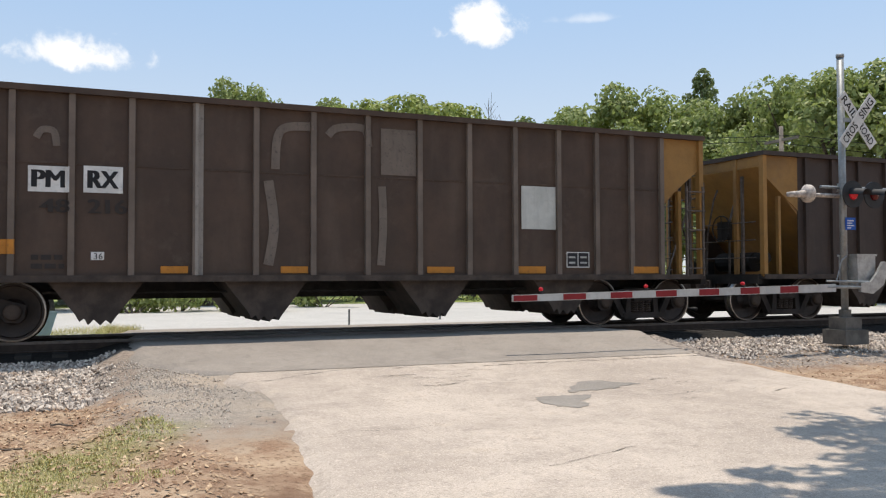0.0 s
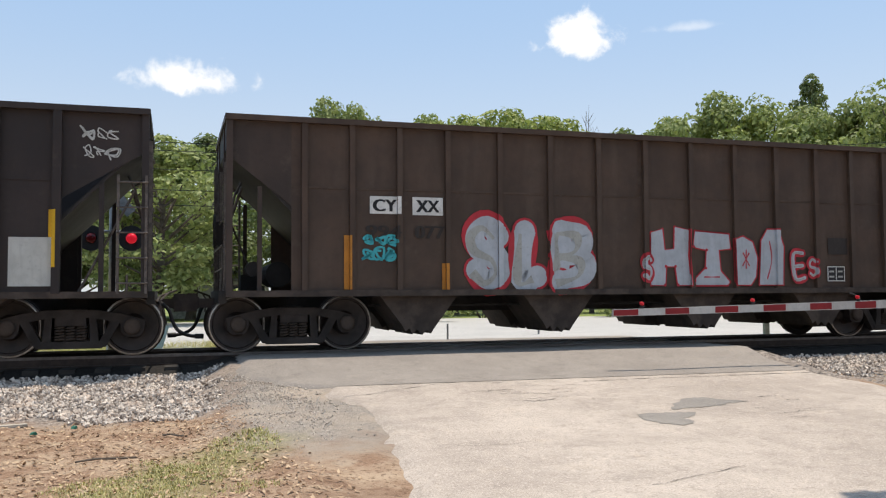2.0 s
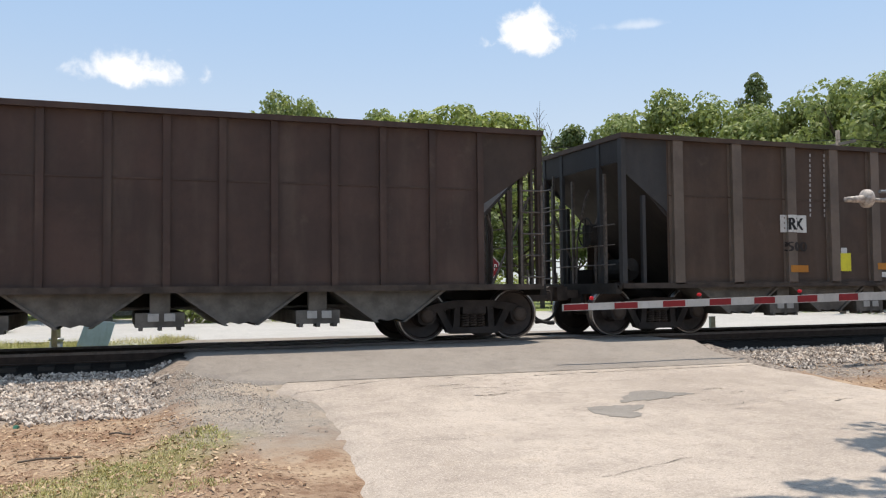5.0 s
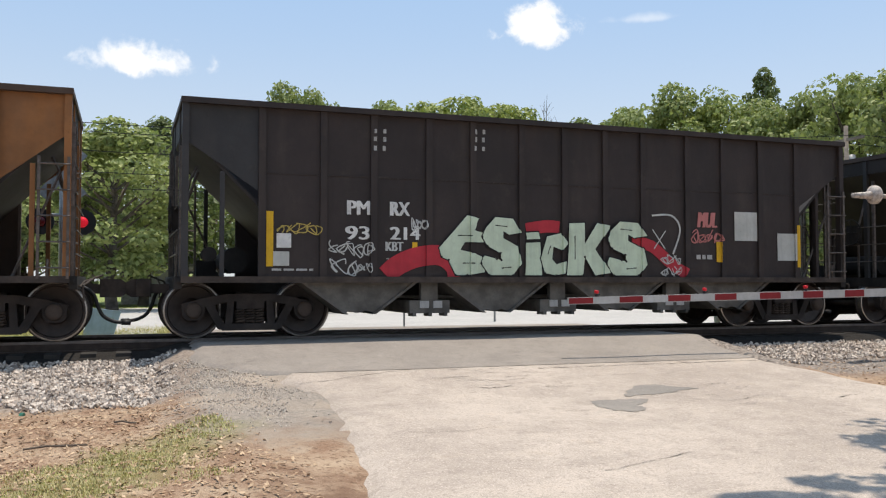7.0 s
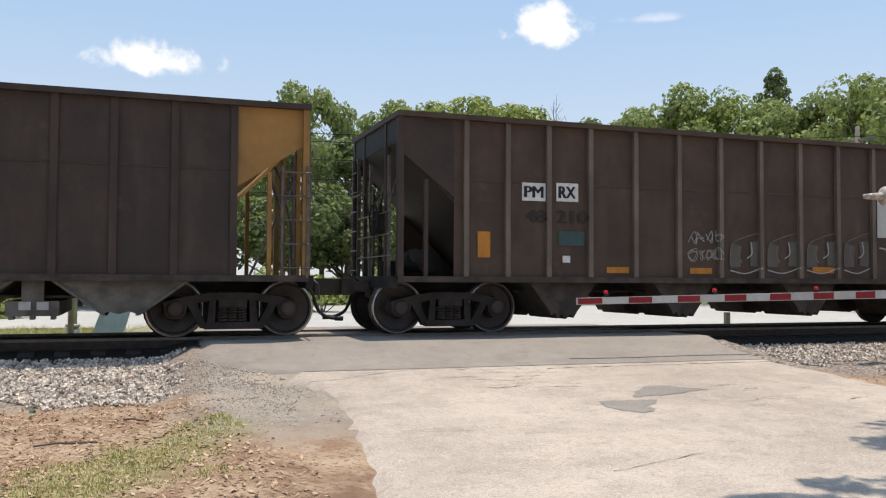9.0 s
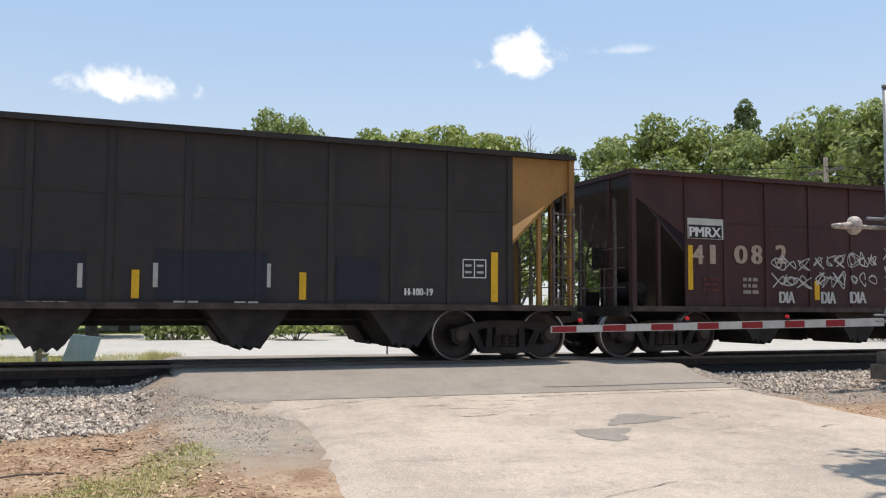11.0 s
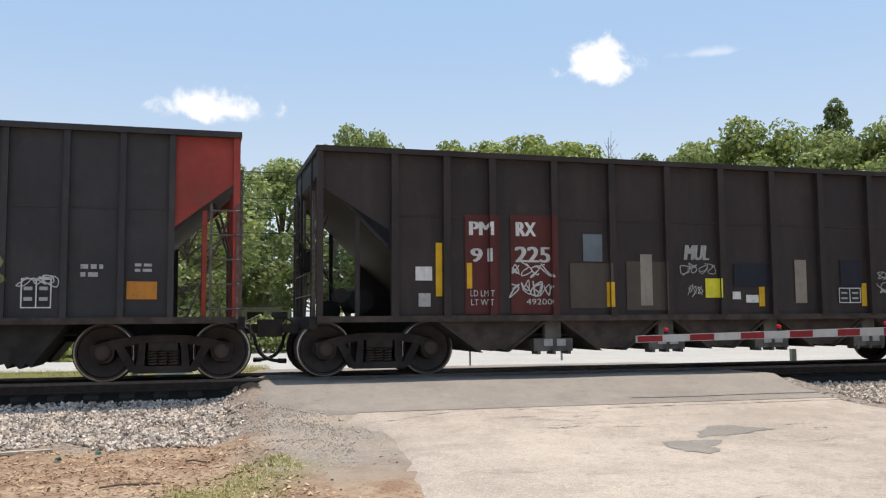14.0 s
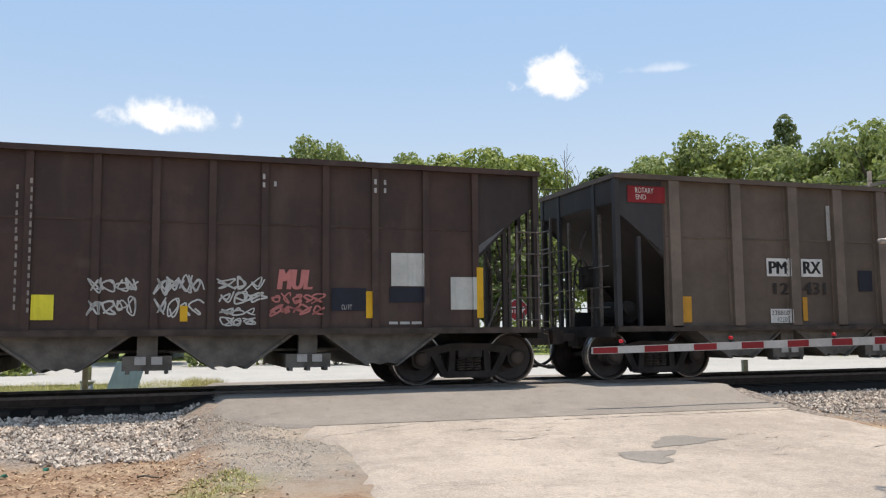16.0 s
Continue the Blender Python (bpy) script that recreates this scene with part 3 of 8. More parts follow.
def coupler_mesh(bm):
    box(bm, -0.3, 0.46, -0.09, 0.09, 0.72, 0.88)
    prism(bm, [(0.38, 0.66), (0.70, 0.66), (0.79, 0.72), (0.79, 0.90), (0.70, 0.96), (0.38, 0.96)], -0.17, 0.02)
    prism(bm, [(0.40, 0.68), (0.62, 0.68), (0.62, 0.94), (0.40, 0.94)], 0.02, 0.19)
    box(bm, -0.28, 0.02, -0.20, 0.20, 0.58, 0.96)
    tube(bm, [(0.05, -1.45, 0.90), (0.12, -0.9, 0.84), (0.16, -0.5, 0.92), (0.42, -0.12, 1.02)], 0.016, 6)
    box(bm, -0.05, 0.04, -0.28, 0.28, 0.62, 1.0)
    rod(bm, (0.18, -1.5, 0.86), (0.30, -0.15, 0.98), 0.016, 6), rod(bm, (0.18, -1.5, 0.86), (0.2, -1.5, 0.62), 0.016, 6)


def hose_mesh(bm):
    """Half of the hanging loop between two cars."""
    pts = [(*p, ) for p in smooth_loop(((-0.02, -0.36, 0.86), (0.16, -0.36, 0.82), (0.30, -0.35, 0.70), (0.36, -0.34, 0.52), (0.45, -0.33, 0.36), (0.62, -0.32, 0.27), (0.84, -0.31, 0.25)))]
    tube(bm, pts, 0.030, 8)
    rod(bm, (-0.10, -0.36, 0.88), pts[0], 0.042, 8), rod(bm, (0.72, -0.315, 0.255), (0.86, -0.31, 0.250), 0.042, 8)


def smooth_loop(p, n=5):
    out = []
    for i in range(len(p) - 1):
        a, b, c, d = p[max(i - 1, 0)], p[i], p[i + 1], p[min(i + 2, len(p) - 1)]
        for k in range(n):
            t = k / n
            out.append(tuple(0.5 * (2 * b[j] + (c[j] - a[j]) * t + (2 * a[j] - 5 * b[j] + 4 * c[j] - d[j]) * t * t + (3 * b[j] - a[j] - 3 * c[j] + d[j]) * t ** 3) for j in range(3)))
    return out + [p[-1]]


STYLES = {
    # length, post half width, post depth, post places from the leading end, chute kind, chute places
    "ribbed": (14.0, 0.045, 0.075, (0.90, 1.60, 2.38, 3.20, 4.10, 5.00, 5.93, 6.86, 7.78, 8.70, 9.62, 10.54, 11.36, 12.14, 12.90), "point", (3.0, 5.6, 8.5, 11.0)),
    "quad": (12.75, 0.055, 0.05, (1.16, 2.03, 2.89, 3.70, 4.66, 5.45, 6.27, 7.10, 8.01, 8.80, 9.75, 10.58, 11.55), "vee", (2.75, 5.15, 7.55, 9.95)),
    "wide": (11.85, 0.11, 0.09, (1.02, 2.34, 3.66, 4.76, 5.83, 6.91, 7.99, 9.29, 10.63), "vee", (2.6, 4.8, 7.0, 9.2)),
    "five": (14.2, 0.06, 0.10, (1.16, 1.98, 2.74, 3.82, 4.93, 5.98, 7.05, 8.13, 9.21, 10.28, 11.39, 12.18, 13.05), "vee", (2.75, 4.9, 7.05, 9.2, 11.35)),
    "smooth": (14.0, 0.05, 0.025, (1.15, 2.27, 3.28, 4.33, 5.47, 6.55, 7.65, 8.75, 9.85, 10.95, 11.95, 12.85), "point", (3.0, 5.6, 8.5, 11.0)),
}
SHEET_Y, SILL, TIP = -1.52, 0.93, 2.35


class Car:
    def __init__(self, style, start, top, base, nose, tail, label, posts=None, slide=0.0):
        L, hw, depth, places, chutes, at = STYLES[style]
        self.lip = 0.1 if style in ("ribbed", "five", "smooth") else 0.0      # how far each end reaches past the posts' datum
        L, top = L * CAR_SCALE + 2 * self.lip, top + 0.03
        self.L, self.hw, self.depth, self.places, self.top, self.slide, self.start = L, hw, depth, places, top, slide, start + (slide * CAR_SCALE - self.lip) / SPEED
        self.ob = thing("hopper_car", label, "hopper car", "cars of the freight train")
        self.wheels = []
        self.chute_mat = UNDER if base.name in ("car_paint_black", "car_paint_soot", "car_paint_oxide_maroon") else CHUTE_BROWN if style in ("five", "ribbed") else CHUTE_GREY
        self.build(style, base, nose, tail, posts or base, chutes, at)

    def x(self, s):
        """Along the body, s metres behind the leading end, for paint: each car's paint has its own datum."""
        return self.L / 2 - self.lip - (s - self.slide) * CAR_SCALE

    def bx(self, s):
        """Along the body, for posts and chutes."""
        return self.L / 2 - self.lip - s * CAR_SCALE

    def build(self, style, base, nose, tail, post_paint, chutes, at):
        L, h, top = self.L, self.L / 2, self.top
        bay = self.places[0] * CAR_SCALE + self.lip
        car = self.ob
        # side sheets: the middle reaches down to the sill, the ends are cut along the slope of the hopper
        for s in (1, -1):
            y0, y1 = (SHEET_Y, SHEET_Y + 0.02) if s == 1 else (-SHEET_Y - 0.02, -SHEET_Y)
            bm = bmesh.new()
            prism(bm, [(-h + bay, SILL), (h - bay, SILL), (h - bay, top), (-h + bay, top)], y0, y1)
            part("side_sheet", bm, base, car)
            for end, paint in ((1, nose), (-1, tail)):
                bm = bmesh.new()
                prism(bm, [(end * (h - bay), TIP), (end * (h - 0.03), 3.12), (end * (h - 0.03), top), (end * (h - bay), top)], y0, y1)
                part("end_gusset", bm, paint, car)
        # a weld seam along the side
        bm = bmesh.new()
        box(bm, -h + bay, h - bay, SHEET_Y - 0.012, SHEET_Y + 0.001, 2.64, 2.67)
        part("seam", bm, base, car)

        def post_mesh(bm):
            prism(bm, [(-self.hw, 0.97), (self.hw, 0.97), (self.hw, top - 0.05), (-self.hw, top - 0.05)], SHEET_Y - self.depth, SHEET_Y + 0.002)
            if style == "wide":      # a riveted flange down each side of the post
                for e in (-1, 1):
                    xs = sorted((e * self.hw, e * (self.hw + 0.055)))
                    box(bm, xs[0], xs[1], SHEET_Y - 0.011, SHEET_Y, 0.99, top - 0.1)
                    for i in range(26):
                        z = 1.06 + i * (top - 1.25) / 25
                        prism(bm, [((e * (self.hw + 0.032)) + 0.015 * math.cos(a * 1.0472), z + 0.015 * math.sin(a * 1.0472)) for a in range(6)], SHEET_Y - 0.026, SHEET_Y - 0.010)

        for s in self.places:
            for turn in (0, 180):
                p = part("side_post", shared(("side_post", style, top, post_paint.name), post_mesh, post_paint), None, car)
                p.matrix_basis = pose(self.bx(s), 0, 0, 0, 0, turn)

        def chord_mesh(bm):
            for s in (1, -1):
                ys = sorted((s * 1.44, s * 1.63))
                box(bm, -h - 0.02, h + 0.02, ys[0], ys[1], top - 0.09, top)
            for e in (1, -1):
                xs = sorted((e * (h - 0.12), e * (h + 0.02)))
                box(bm, xs[0], xs[1], -1.44, 1.44, top - 0.09, top)

        part("top_chord", shared(("top_chord", style, top, base.name), chord_mesh, base), None, car)

        def sill_mesh(bm):
            box(bm, -h, h, -1.61, -1.42, 0.90, 1.0)

        def spine_mesh(bm):
            box(bm, -h - 0.1, h + 0.1, -0.2, 0.2, 0.62, 0.95)

        for turn in (0, 180):
            part("side_sill", shared(("side_sill", style), sill_mesh, CHUTE_BROWN), None, car).matrix_basis = pose(0, 0, 0, 0, 0, turn)
        part("centre_sill", shared(("centre_sill", style), spine_mesh, UNDER), None, car)

        def slope_mesh(bm):
            prism(bm, [(h - 0.04, 3.30), (h - 2.35, 1.0), (h - 2.30, 0.97), (h - 0.02, 3.26)], -1.5, 1.5)

        def end_sheet(bm):
            prism(bm, [(h - 0.05, 3.28), (h - 0.02, 3.28), (h - 0.02, top), (h - 0.05, top)], -1.5, 1.5)

        def floor_mesh(bm):
            box(bm, -h + 2.3, h - 2.3, -1.5, 1.5, 0.95, 1.0)

        part("hopper_floor", shared(("hopper_floor", style), floor_mesh, UNDER), None, car)
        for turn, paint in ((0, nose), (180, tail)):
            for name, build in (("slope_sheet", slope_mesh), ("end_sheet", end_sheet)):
                # all but ochre ends swap their paint for near-black, as shaded
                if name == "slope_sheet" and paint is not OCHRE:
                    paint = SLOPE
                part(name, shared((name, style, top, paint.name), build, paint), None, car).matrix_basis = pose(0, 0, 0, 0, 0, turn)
        self.ends(style, nose, tail)
        self.belly(style, chutes, at)
        for e in (1, -1):
            truck(car, e * (h - 1.12))
            for s in (-0.889, 0.889):
                wob = part("wheelset", shared(("wheelset",), wheel_mesh, WHEEL), None, car, "rusty steel wheels on one axle")
                for turn in (0, 180):
                    part("tread", shared(("tread",), tread_mesh, TREAD), None, wob).matrix_basis = pose(0, 0, 0, 0, 0, turn)
                self.wheels.append((wob, e * (h - 1.12) + s))
            c = part("coupler", shared(("coupler",), coupler_mesh, CHUTE_BROWN), None, car)
            c.matrix_basis = pose(e * h, 0, 0, 0, 0, 0 if e == 1 else 180)
            c = part("air_hose", shared(("air_hose",), hose_mesh, BLACK, True), None, car)
            c.matrix_basis = pose(e * h, 0, 0, 0, 0, 0 if e == 1 else 180)

    def ends(self, style, nose, tail):
        h, top, bay = self.L / 2, self.top, self.places[0] * CAR_SCALE + self.lip

        def corner_post(bm):
            box(bm, -0.10, 0.0, -0.06, 0.06, 0.95, top - 0.05)

        def inner_post(bm):
            box(bm, -0.07, 0.0, -0.05, 0.05, 0.95, top - 0.05)

        def stay(bm):
            box(bm, -bay * 0.55, -bay * 0.55 + 0.07, -0.04, 0.04, 0.95, 2.65)

        def platform(bm):
            box(bm, -bay, 0.06, -1.55, 1.55, 0.90, 0.96)
            box(bm, -0.02, 0.10, -1.5, 1.5, 0.80, 1.0)

        def ladder_side(bm):
            for x in (-0.43, -0.03):
                box(bm, x - 0.02, x + 0.02, -1.62, -1.57, 0.96, 2.75)
            for i in range(5):
                rod(bm, (-0.45, -1.63, 1.12 + i * 0.38), (0.0, -1.63, 1.12 + i * 0.38), 0.014, 6)

        def ladder_end(bm):
            for y in (-1.44, -1.04):
                box(bm, 0.0, 0.05, y - 0.02, y + 0.02, 0.96, 3.3)
            for i in range(6):
                rod(bm, (0.07, -1.46, 1.12 + i * 0.38), (0.07, -1.02, 1.12 + i * 0.38), 0.014, 6)

        def rails(bm):
            for i, z in enumerate((1.35, 1.72, 2.1)):
                rod(bm, (0.05, -0.95, z), (0.05, 1.4, z), 0.012, 6)
            rod(bm, (-0.3, -1.56, 1.0), (-0.3, -1.56, 1.25), 0.02, 6)
            tube(bm, [(0.0, -1.30, 2.55), (0.10, -1.30, 2.55), (0.10, -0.55, 2.55), (0.0, -0.55, 2.55)], 0.013, 6)
            tube(bm, [(-0.02, -0.20, 0.95), (-0.06, -0.20, 1.9), (-0.25, -0.20, 2.7), (-0.40, -0.20, 3.0)], 0.022, 6)
            tube(bm, [(-0.10, 0.45, 0.95), (-0.10, 0.45, 2.1), (-0.32, 0.45, 2.75)], 0.028, 6)
            rod(bm, (-bay * 0.78, -1.40, 0.96), (-bay * 0.15, -1.40, 2.55), 0.022, 6)
            for y in (-1.18, -0.30, 0.95):
                box(bm, -0.05, 0.0, y - 0.03, y + 0.03, 0.95, 3.1)

        def tank(bm):
            rod(bm, (-0.95, -0.75, 1.28), (-0.95, 0.35, 1.28), 0.22, 16)

        def valve(bm):
            box(bm, -0.75, -0.4, -1.15, -0.8, 0.96, 1.3)

        def cylinder(bm):
            rod(bm, (-0.45, 0.9, 1.35), (-0.45, 1.2, 1.35), 0.12, 12)

        for e, paint in ((1, nose), (-1, tail)):
            m = pose(e * h, 0, 0, 0, 0, 0 if e == 1 else 180)
            for name, build, mat in (("end_platform", platform, UNDER), ("end_ladder", ladder_end, RUNG), ("handrail", rails, RUNG)):
                o = part(name, shared((name, style, top, mat.name), build, mat), None, self.ob)
                o.matrix_basis = m
            for name, build, places in (("corner_post", corner_post, (-1.53, 1.53)), ("end_post", inner_post, (-0.75, 0.75)), ("end_stay", stay, (-1.46, 1.46))):
                for y in places:
                    part(name, shared((name, style, top, paint.name), build, paint), None, self.ob).matrix_basis = m @ pose(0, y, 0)
            for turn in ((0,) if e == 1 else (180,)):
                o = part("side_ladder", shared(("side_ladder", style), ladder_side, RUNG), None, self.ob)
                o.matrix_basis = pose(e * h, 0, 0, 0, 0, turn)
        for name, build in (("brake_tank", tank), ("brake_valve", valve), ("brake_cylinder", cylinder)):
            part(name, shared((name,), build, UNDER), None, self.ob).matrix_basis = pose(-h, 0, 0, 0, 0, 180)

        def brake_wheel(bm):
            for i in range(14):
                a, b = 2 * math.pi * i / 14, 2 * math.pi * (i + 1) / 14
                rod(bm, (0.12, 0.28 * math.cos(a), 2.0 + 0.28 * math.sin(a)), (0.12, 0.28 * math.cos(b), 2.0 + 0.28 * math.sin(b)), 0.016, 6)
            for i in range(4):
                a = math.pi * i / 2
                rod(bm, (0.12, 0, 2.0), (0.12, 0.28 * math.cos(a), 2.0 + 0.28 * math.sin(a)), 0.013, 5)
            box(bm, -0.05, 0.1, -0.15, 0.15, 1.75, 2.15)

        o = part("brake_wheel", shared(("brake_wheel",), brake_wheel, UNDER), None, self.ob)
        o.matrix_basis = pose(-h, -0.45, 0, 0, 0, 180)

    def belly(self, style, chutes, at):
        if chutes == "point":
            def chute(bm):
                rnd = random.Random(5)
                lip = [(0.26, 0.36), (0.20, 0.27), (0.13, 0.33), (0.05, 0.25), (-0.04, 0.34), (-0.12, 0.26), (-0.17, 0.36), (-0.24, 0.31), (-0.30, 0.42)]
                prism(bm, [(0.70, 0.94), *[(x, z) for x, z in lip], (-0.70, 0.94)], -1.42, -0.25)
                prism(bm, [(0.70, 0.94), *[(x, z) for x, z in lip], (-0.70, 0.94)], 0.25, 1.42)
            for s in at:
                o = part("hopper_chute", shared(("hopper_chute", "point", self.chute_mat.name), chute, self.chute_mat), None, self.ob)
                o.location.x = self.bx(s)

            def pipe(bm):
                tube(bm, [(-self.L / 2 + 2.4, -0.9, 0.74), (self.L / 2 - 2.4, -0.9, 0.74)], 0.022, 6)
                box(bm, -1.9, -1.3, -1.0, -0.8, 0.70, 0.80)
            part("brake_rod", shared(("brake_rod", style), pipe, UNDER), None, self.ob)
            return

        def vee(bm):
            for y0, y1 in ((-1.46, -0.25), (0.25, 1.46)):
                prism(bm, [(1.0, 0.94), (0.24, 0.40), (0.10, 0.44), (-0.04, 0.40), (-0.18, 0.44), (-0.26, 0.40), (-1.0, 0.94)], y0, y1)
            for s in (-1, 1):
                prism(bm, [(s * 1.04, 0.94), (s * 0.26, 0.38), (s * 0.20, 0.38), (s * 0.96, 0.94)], -1.50, 1.50)

        def gate(bm):
            box(bm, -0.15, 0.15, -1.42, -1.30, 0.55, 0.94), box(bm, -0.15, 0.15, 1.30, 1.42, 0.55, 0.94)
            box(bm, -0.36, 0.36, -1.44, 1.44, 0.38, 0.60)
            for x in (-0.28, 0.0, 0.28):
                box(bm, x - 0.03, x + 0.03, -1.47, -1.2, 0.33, 0.40)
            tube(bm, [(-1.1, -1.0, 0.66), (1.1, -1.0, 0.66)], 0.025, 6)

        def pads(bm):
            for x in (-0.18, 0.06):
                box(bm, x, x + 0.16, -1.46, -1.44, 0.47, 0.59)

        for i, s in enumerate(at):
            o = part("hopper_chute", shared(("hopper_chute", "vee", self.chute_mat.name), vee, self.chute_mat), None, self.ob, "dusty sloping hopper chute")
            o.location.x = self.bx(s)
            if i + 1 < len(at):
                g = part("gate_mechanism", shared(("gate_mechanism",), gate, CHUTE_GREY), None, self.ob)
                g.location.x = self.bx((s + at[i + 1]) / 2)
                part("pad", shared(("pad",), pads, DIRTY_WHITE), None, g, "two pale square pads")

    # -- paint on the side --
    def mark(self, name, bm, material, label="", layer=1):
        """Lays a flat outline (x, z) on the side sheet and over its posts."""
        lo = min((v.co.x for v in bm.verts), default=0)
        hi = max((v.co.x for v in bm.verts), default=0)
        for s in self.places:
            p = self.bx(s)
            for e in (p - self.hw, p + self.hw):
                for d in (-0.0015, 0.0015):
                    if lo < e + d < hi:
                        bmesh.ops.bisect_plane(bm, geom=bm.verts[:] + bm.edges[:] + bm.faces[:], plane_co=(e + d, 0, 0), plane_no=(1, 0, 0))
        for v in bm.verts:
            proud = any(abs(v.co.x - self.bx(s)) <= self.hw + 0.0005 for s in self.places)
            v.co.y += SHEET_Y - 0.004 - 0.0022 * layer - (self.depth if proud else 0.012)
        me = bpy.data.meshes.new(name)
        for f in bm.faces:
            f.normal_update()
            if f.normal.y > 0:
                f.normal_flip()
        bm.to_mesh(me)
        bm.free()
        me.materials.append(material)
        return part(name, me, None, self.ob, label)

    def rect(self, name, s0, s1, z0, z1, material, label="", layer=1):
        bm = bmesh.new()
        bm.faces.new([bm.verts.new((self.x(s), 0, z)) for s, z in ((s0, z0), (s1, z0), (s1, z1), (s0, z1))])
        return self.mark(name, bm, material, label, layer)

    def text(self, name, body, s0, s1, z0, z1, material, label="", layer=2, bold=0.0, lean=0.0):
        """Lettering that fills the box from s0 to s1 and z0 to z1."""
        x0, x1 = self.x(max(s0, s1)), self.x(min(s0, s1))
        bm = letters(body, x0, x1, z0, z1, bold, lean)
        fat = 0.075 * (z1 - z0)
        if z1 - z0 > 0.11:      # heavier strokes: the same letters again, a little to each side
            for i, d in enumerate((fat, -fat, fat / 2, -fat / 2)):
                again = letters(body, x0 + max(d, 0) * 0.3 + d, x1 + d * 0.7, z0, z1, bold, lean)
                me = bpy.data.meshes.new("lettering")
                for v in again.verts:
                    v.co.y = -0.0004 * (i + 1)
                again.to_mesh(me)
                again.free()
                bm.from_mesh(me)
                bpy.data.meshes.remove(me)
        return self.mark(name, bm, material, label, layer)

    def stroke(self, name, points, width, material, label="", layer=2):
        """A sprayed line through points (s, z)."""
        bm = bmesh.new()
        ribbon(bm, smooth_line([(self.x(s), z) for s, z in points]), width)
        return self.mark(name, bm, material, label, layer)

    def scribble(self, name, s0, s1, z0, z1, material, seed, width=0.02, turns=9, label="", layer=2):
        """A quick hand tag: looping strokes in two rows."""
        rnd = random.Random(seed)
        bm = bmesh.new()
        xa, xb = self.x(s0), self.x(s1)
        rows = 2 if abs(z1 - z0) > 0.3 else 1
        for row in range(rows):
            lo, hi = z0 + (z1 - z0) * row / rows, z0 + (z1 - z0) * (row + 0.95) / rows
            n = max(3, int(turns * 0.6))
            cell = (xb - xa) / n
            for k in range(n):
                cx, cz, a = xa + cell * (k + 0.5), (lo + hi) / 2, rnd.uniform(0, 6.28)
                bend, spin = rnd.choice((1.0, 1.5, 0.7)), rnd.choice((-1, 1))
                pts = []
                for i in range(rnd.randint(6, 10)):
                    r = rnd.uniform(0.35, 1.08)
                    pts.append((cx + cell * 0.72 * r * math.cos(a), cz + (hi - lo) * 0.5 * r * math.sin(a * bend)))
                    a += spin * rnd.uniform(0.9, 2.7)
                ribbon(bm, smooth_line(pts), width * rnd.uniform(0.75, 1.15), -0.0004 * (n * row + k))
        return self.mark(name, bm, material, label, layer)

    def bubble(self, letter, s0, s1, z0, z1, width, fill, edge, rim, layer=2):
        """A fat sprayed letter: a broad stroke in the edge colour under a narrower one in the fill colour."""
        x0, x1 = self.x(s0), self.x(s1)
        rnd = random.Random(int(s0 * 100))
        skew, bow = rnd.uniform(-0.16, 0.16), rnd.uniform(-0.12, 0.12)
        shine = SHINE.get(fill.name, fill)
        for name, wide, mat, rank in (("graffiti_outline", width + 2 * rim, edge, 0), ("graffiti_letter", width, fill, 1), ("graffiti_shade", width * 0.3, shine, 2)):
            bm = bmesh.new()
            y = 0.0
            for line in STROKES[letter]:
                pts = smooth_line([(x0 + (x1 - x0) * (px + skew * (pz - 0.5)), z0 + (z1 - z0) * (pz + bow * (px - 0.5))) for px, pz in line])
                if rank == 2:
                    pts = [(a - width * 0.22, b - width * 0.12) for a, b in pts]
                    ribbon(bm, pts, wide, y, 0.5)
                    y -= 0.0004
                    continue
                ribbon(bm, pts, wide, y, 0.16)
                for p in (pts[0], pts[-1]):
                    y -= 0.0004
                    ring = [bm.verts.new((p[0] + wide / 2 * math.cos(i * math.pi / 8), y, p[1] + wide / 2 * math.sin(i * math.pi / 8))) for i in range(16)]
                    bm.faces.new(ring)
                y -= 0.0004
            self.mark(name, bm, mat, "sprayed bubble letter" if rank == 1 else "", layer + 1.3 * rank)

    def block(self, key, s0, s1, z0, z1, fill, edge, rim, layer=2):
        """An angular sprayed letter: its outline painted in the edge colour, the fill on top, then thin inner lines."""
        x0, x1 = self.x(s0), self.x(s1)
        solid, lines = GLYPHS[key]

        def at(p):
            return x0 + (x1 - x0) * p[0], z0 + (z1 - z0) * p[1]

        rims, body, inner, y = bmesh.new(), bmesh.new(), bmesh.new(), 0.0
        for outline in solid:
            pts = [at(p) for p in outline]
            ribbon(rims, pts + pts[:2], 2 * rim, y)
            for p in pts:
                y -= 0.0003
                rims.faces.new([rims.verts.new((p[0] + rim * math.cos(i * math.pi / 4), y, p[1] + rim * math.sin(i * math.pi / 4))) for i in range(8)])
            body.faces.new([body.verts.new((x, 0, z)) for x, z in pts])
        for f in body.faces:
            f.normal_update()
        bmesh.ops.triangulate(body, faces=body.faces[:])
        for i, line in enumerate(lines):
            ribbon(inner, smooth_line([at(p) for p in line]), rim * 0.7, -0.0004 * i, 0.3)
        self.mark("graffiti_outline", rims, edge, "", layer)
        self.mark("graffiti_letter", body, fill, "sprayed angular letter", layer + 1.3)
        if lines:
            self.mark("graffiti_shade", inner, edge, "", layer + 2.4)
        else:
            inner.free()

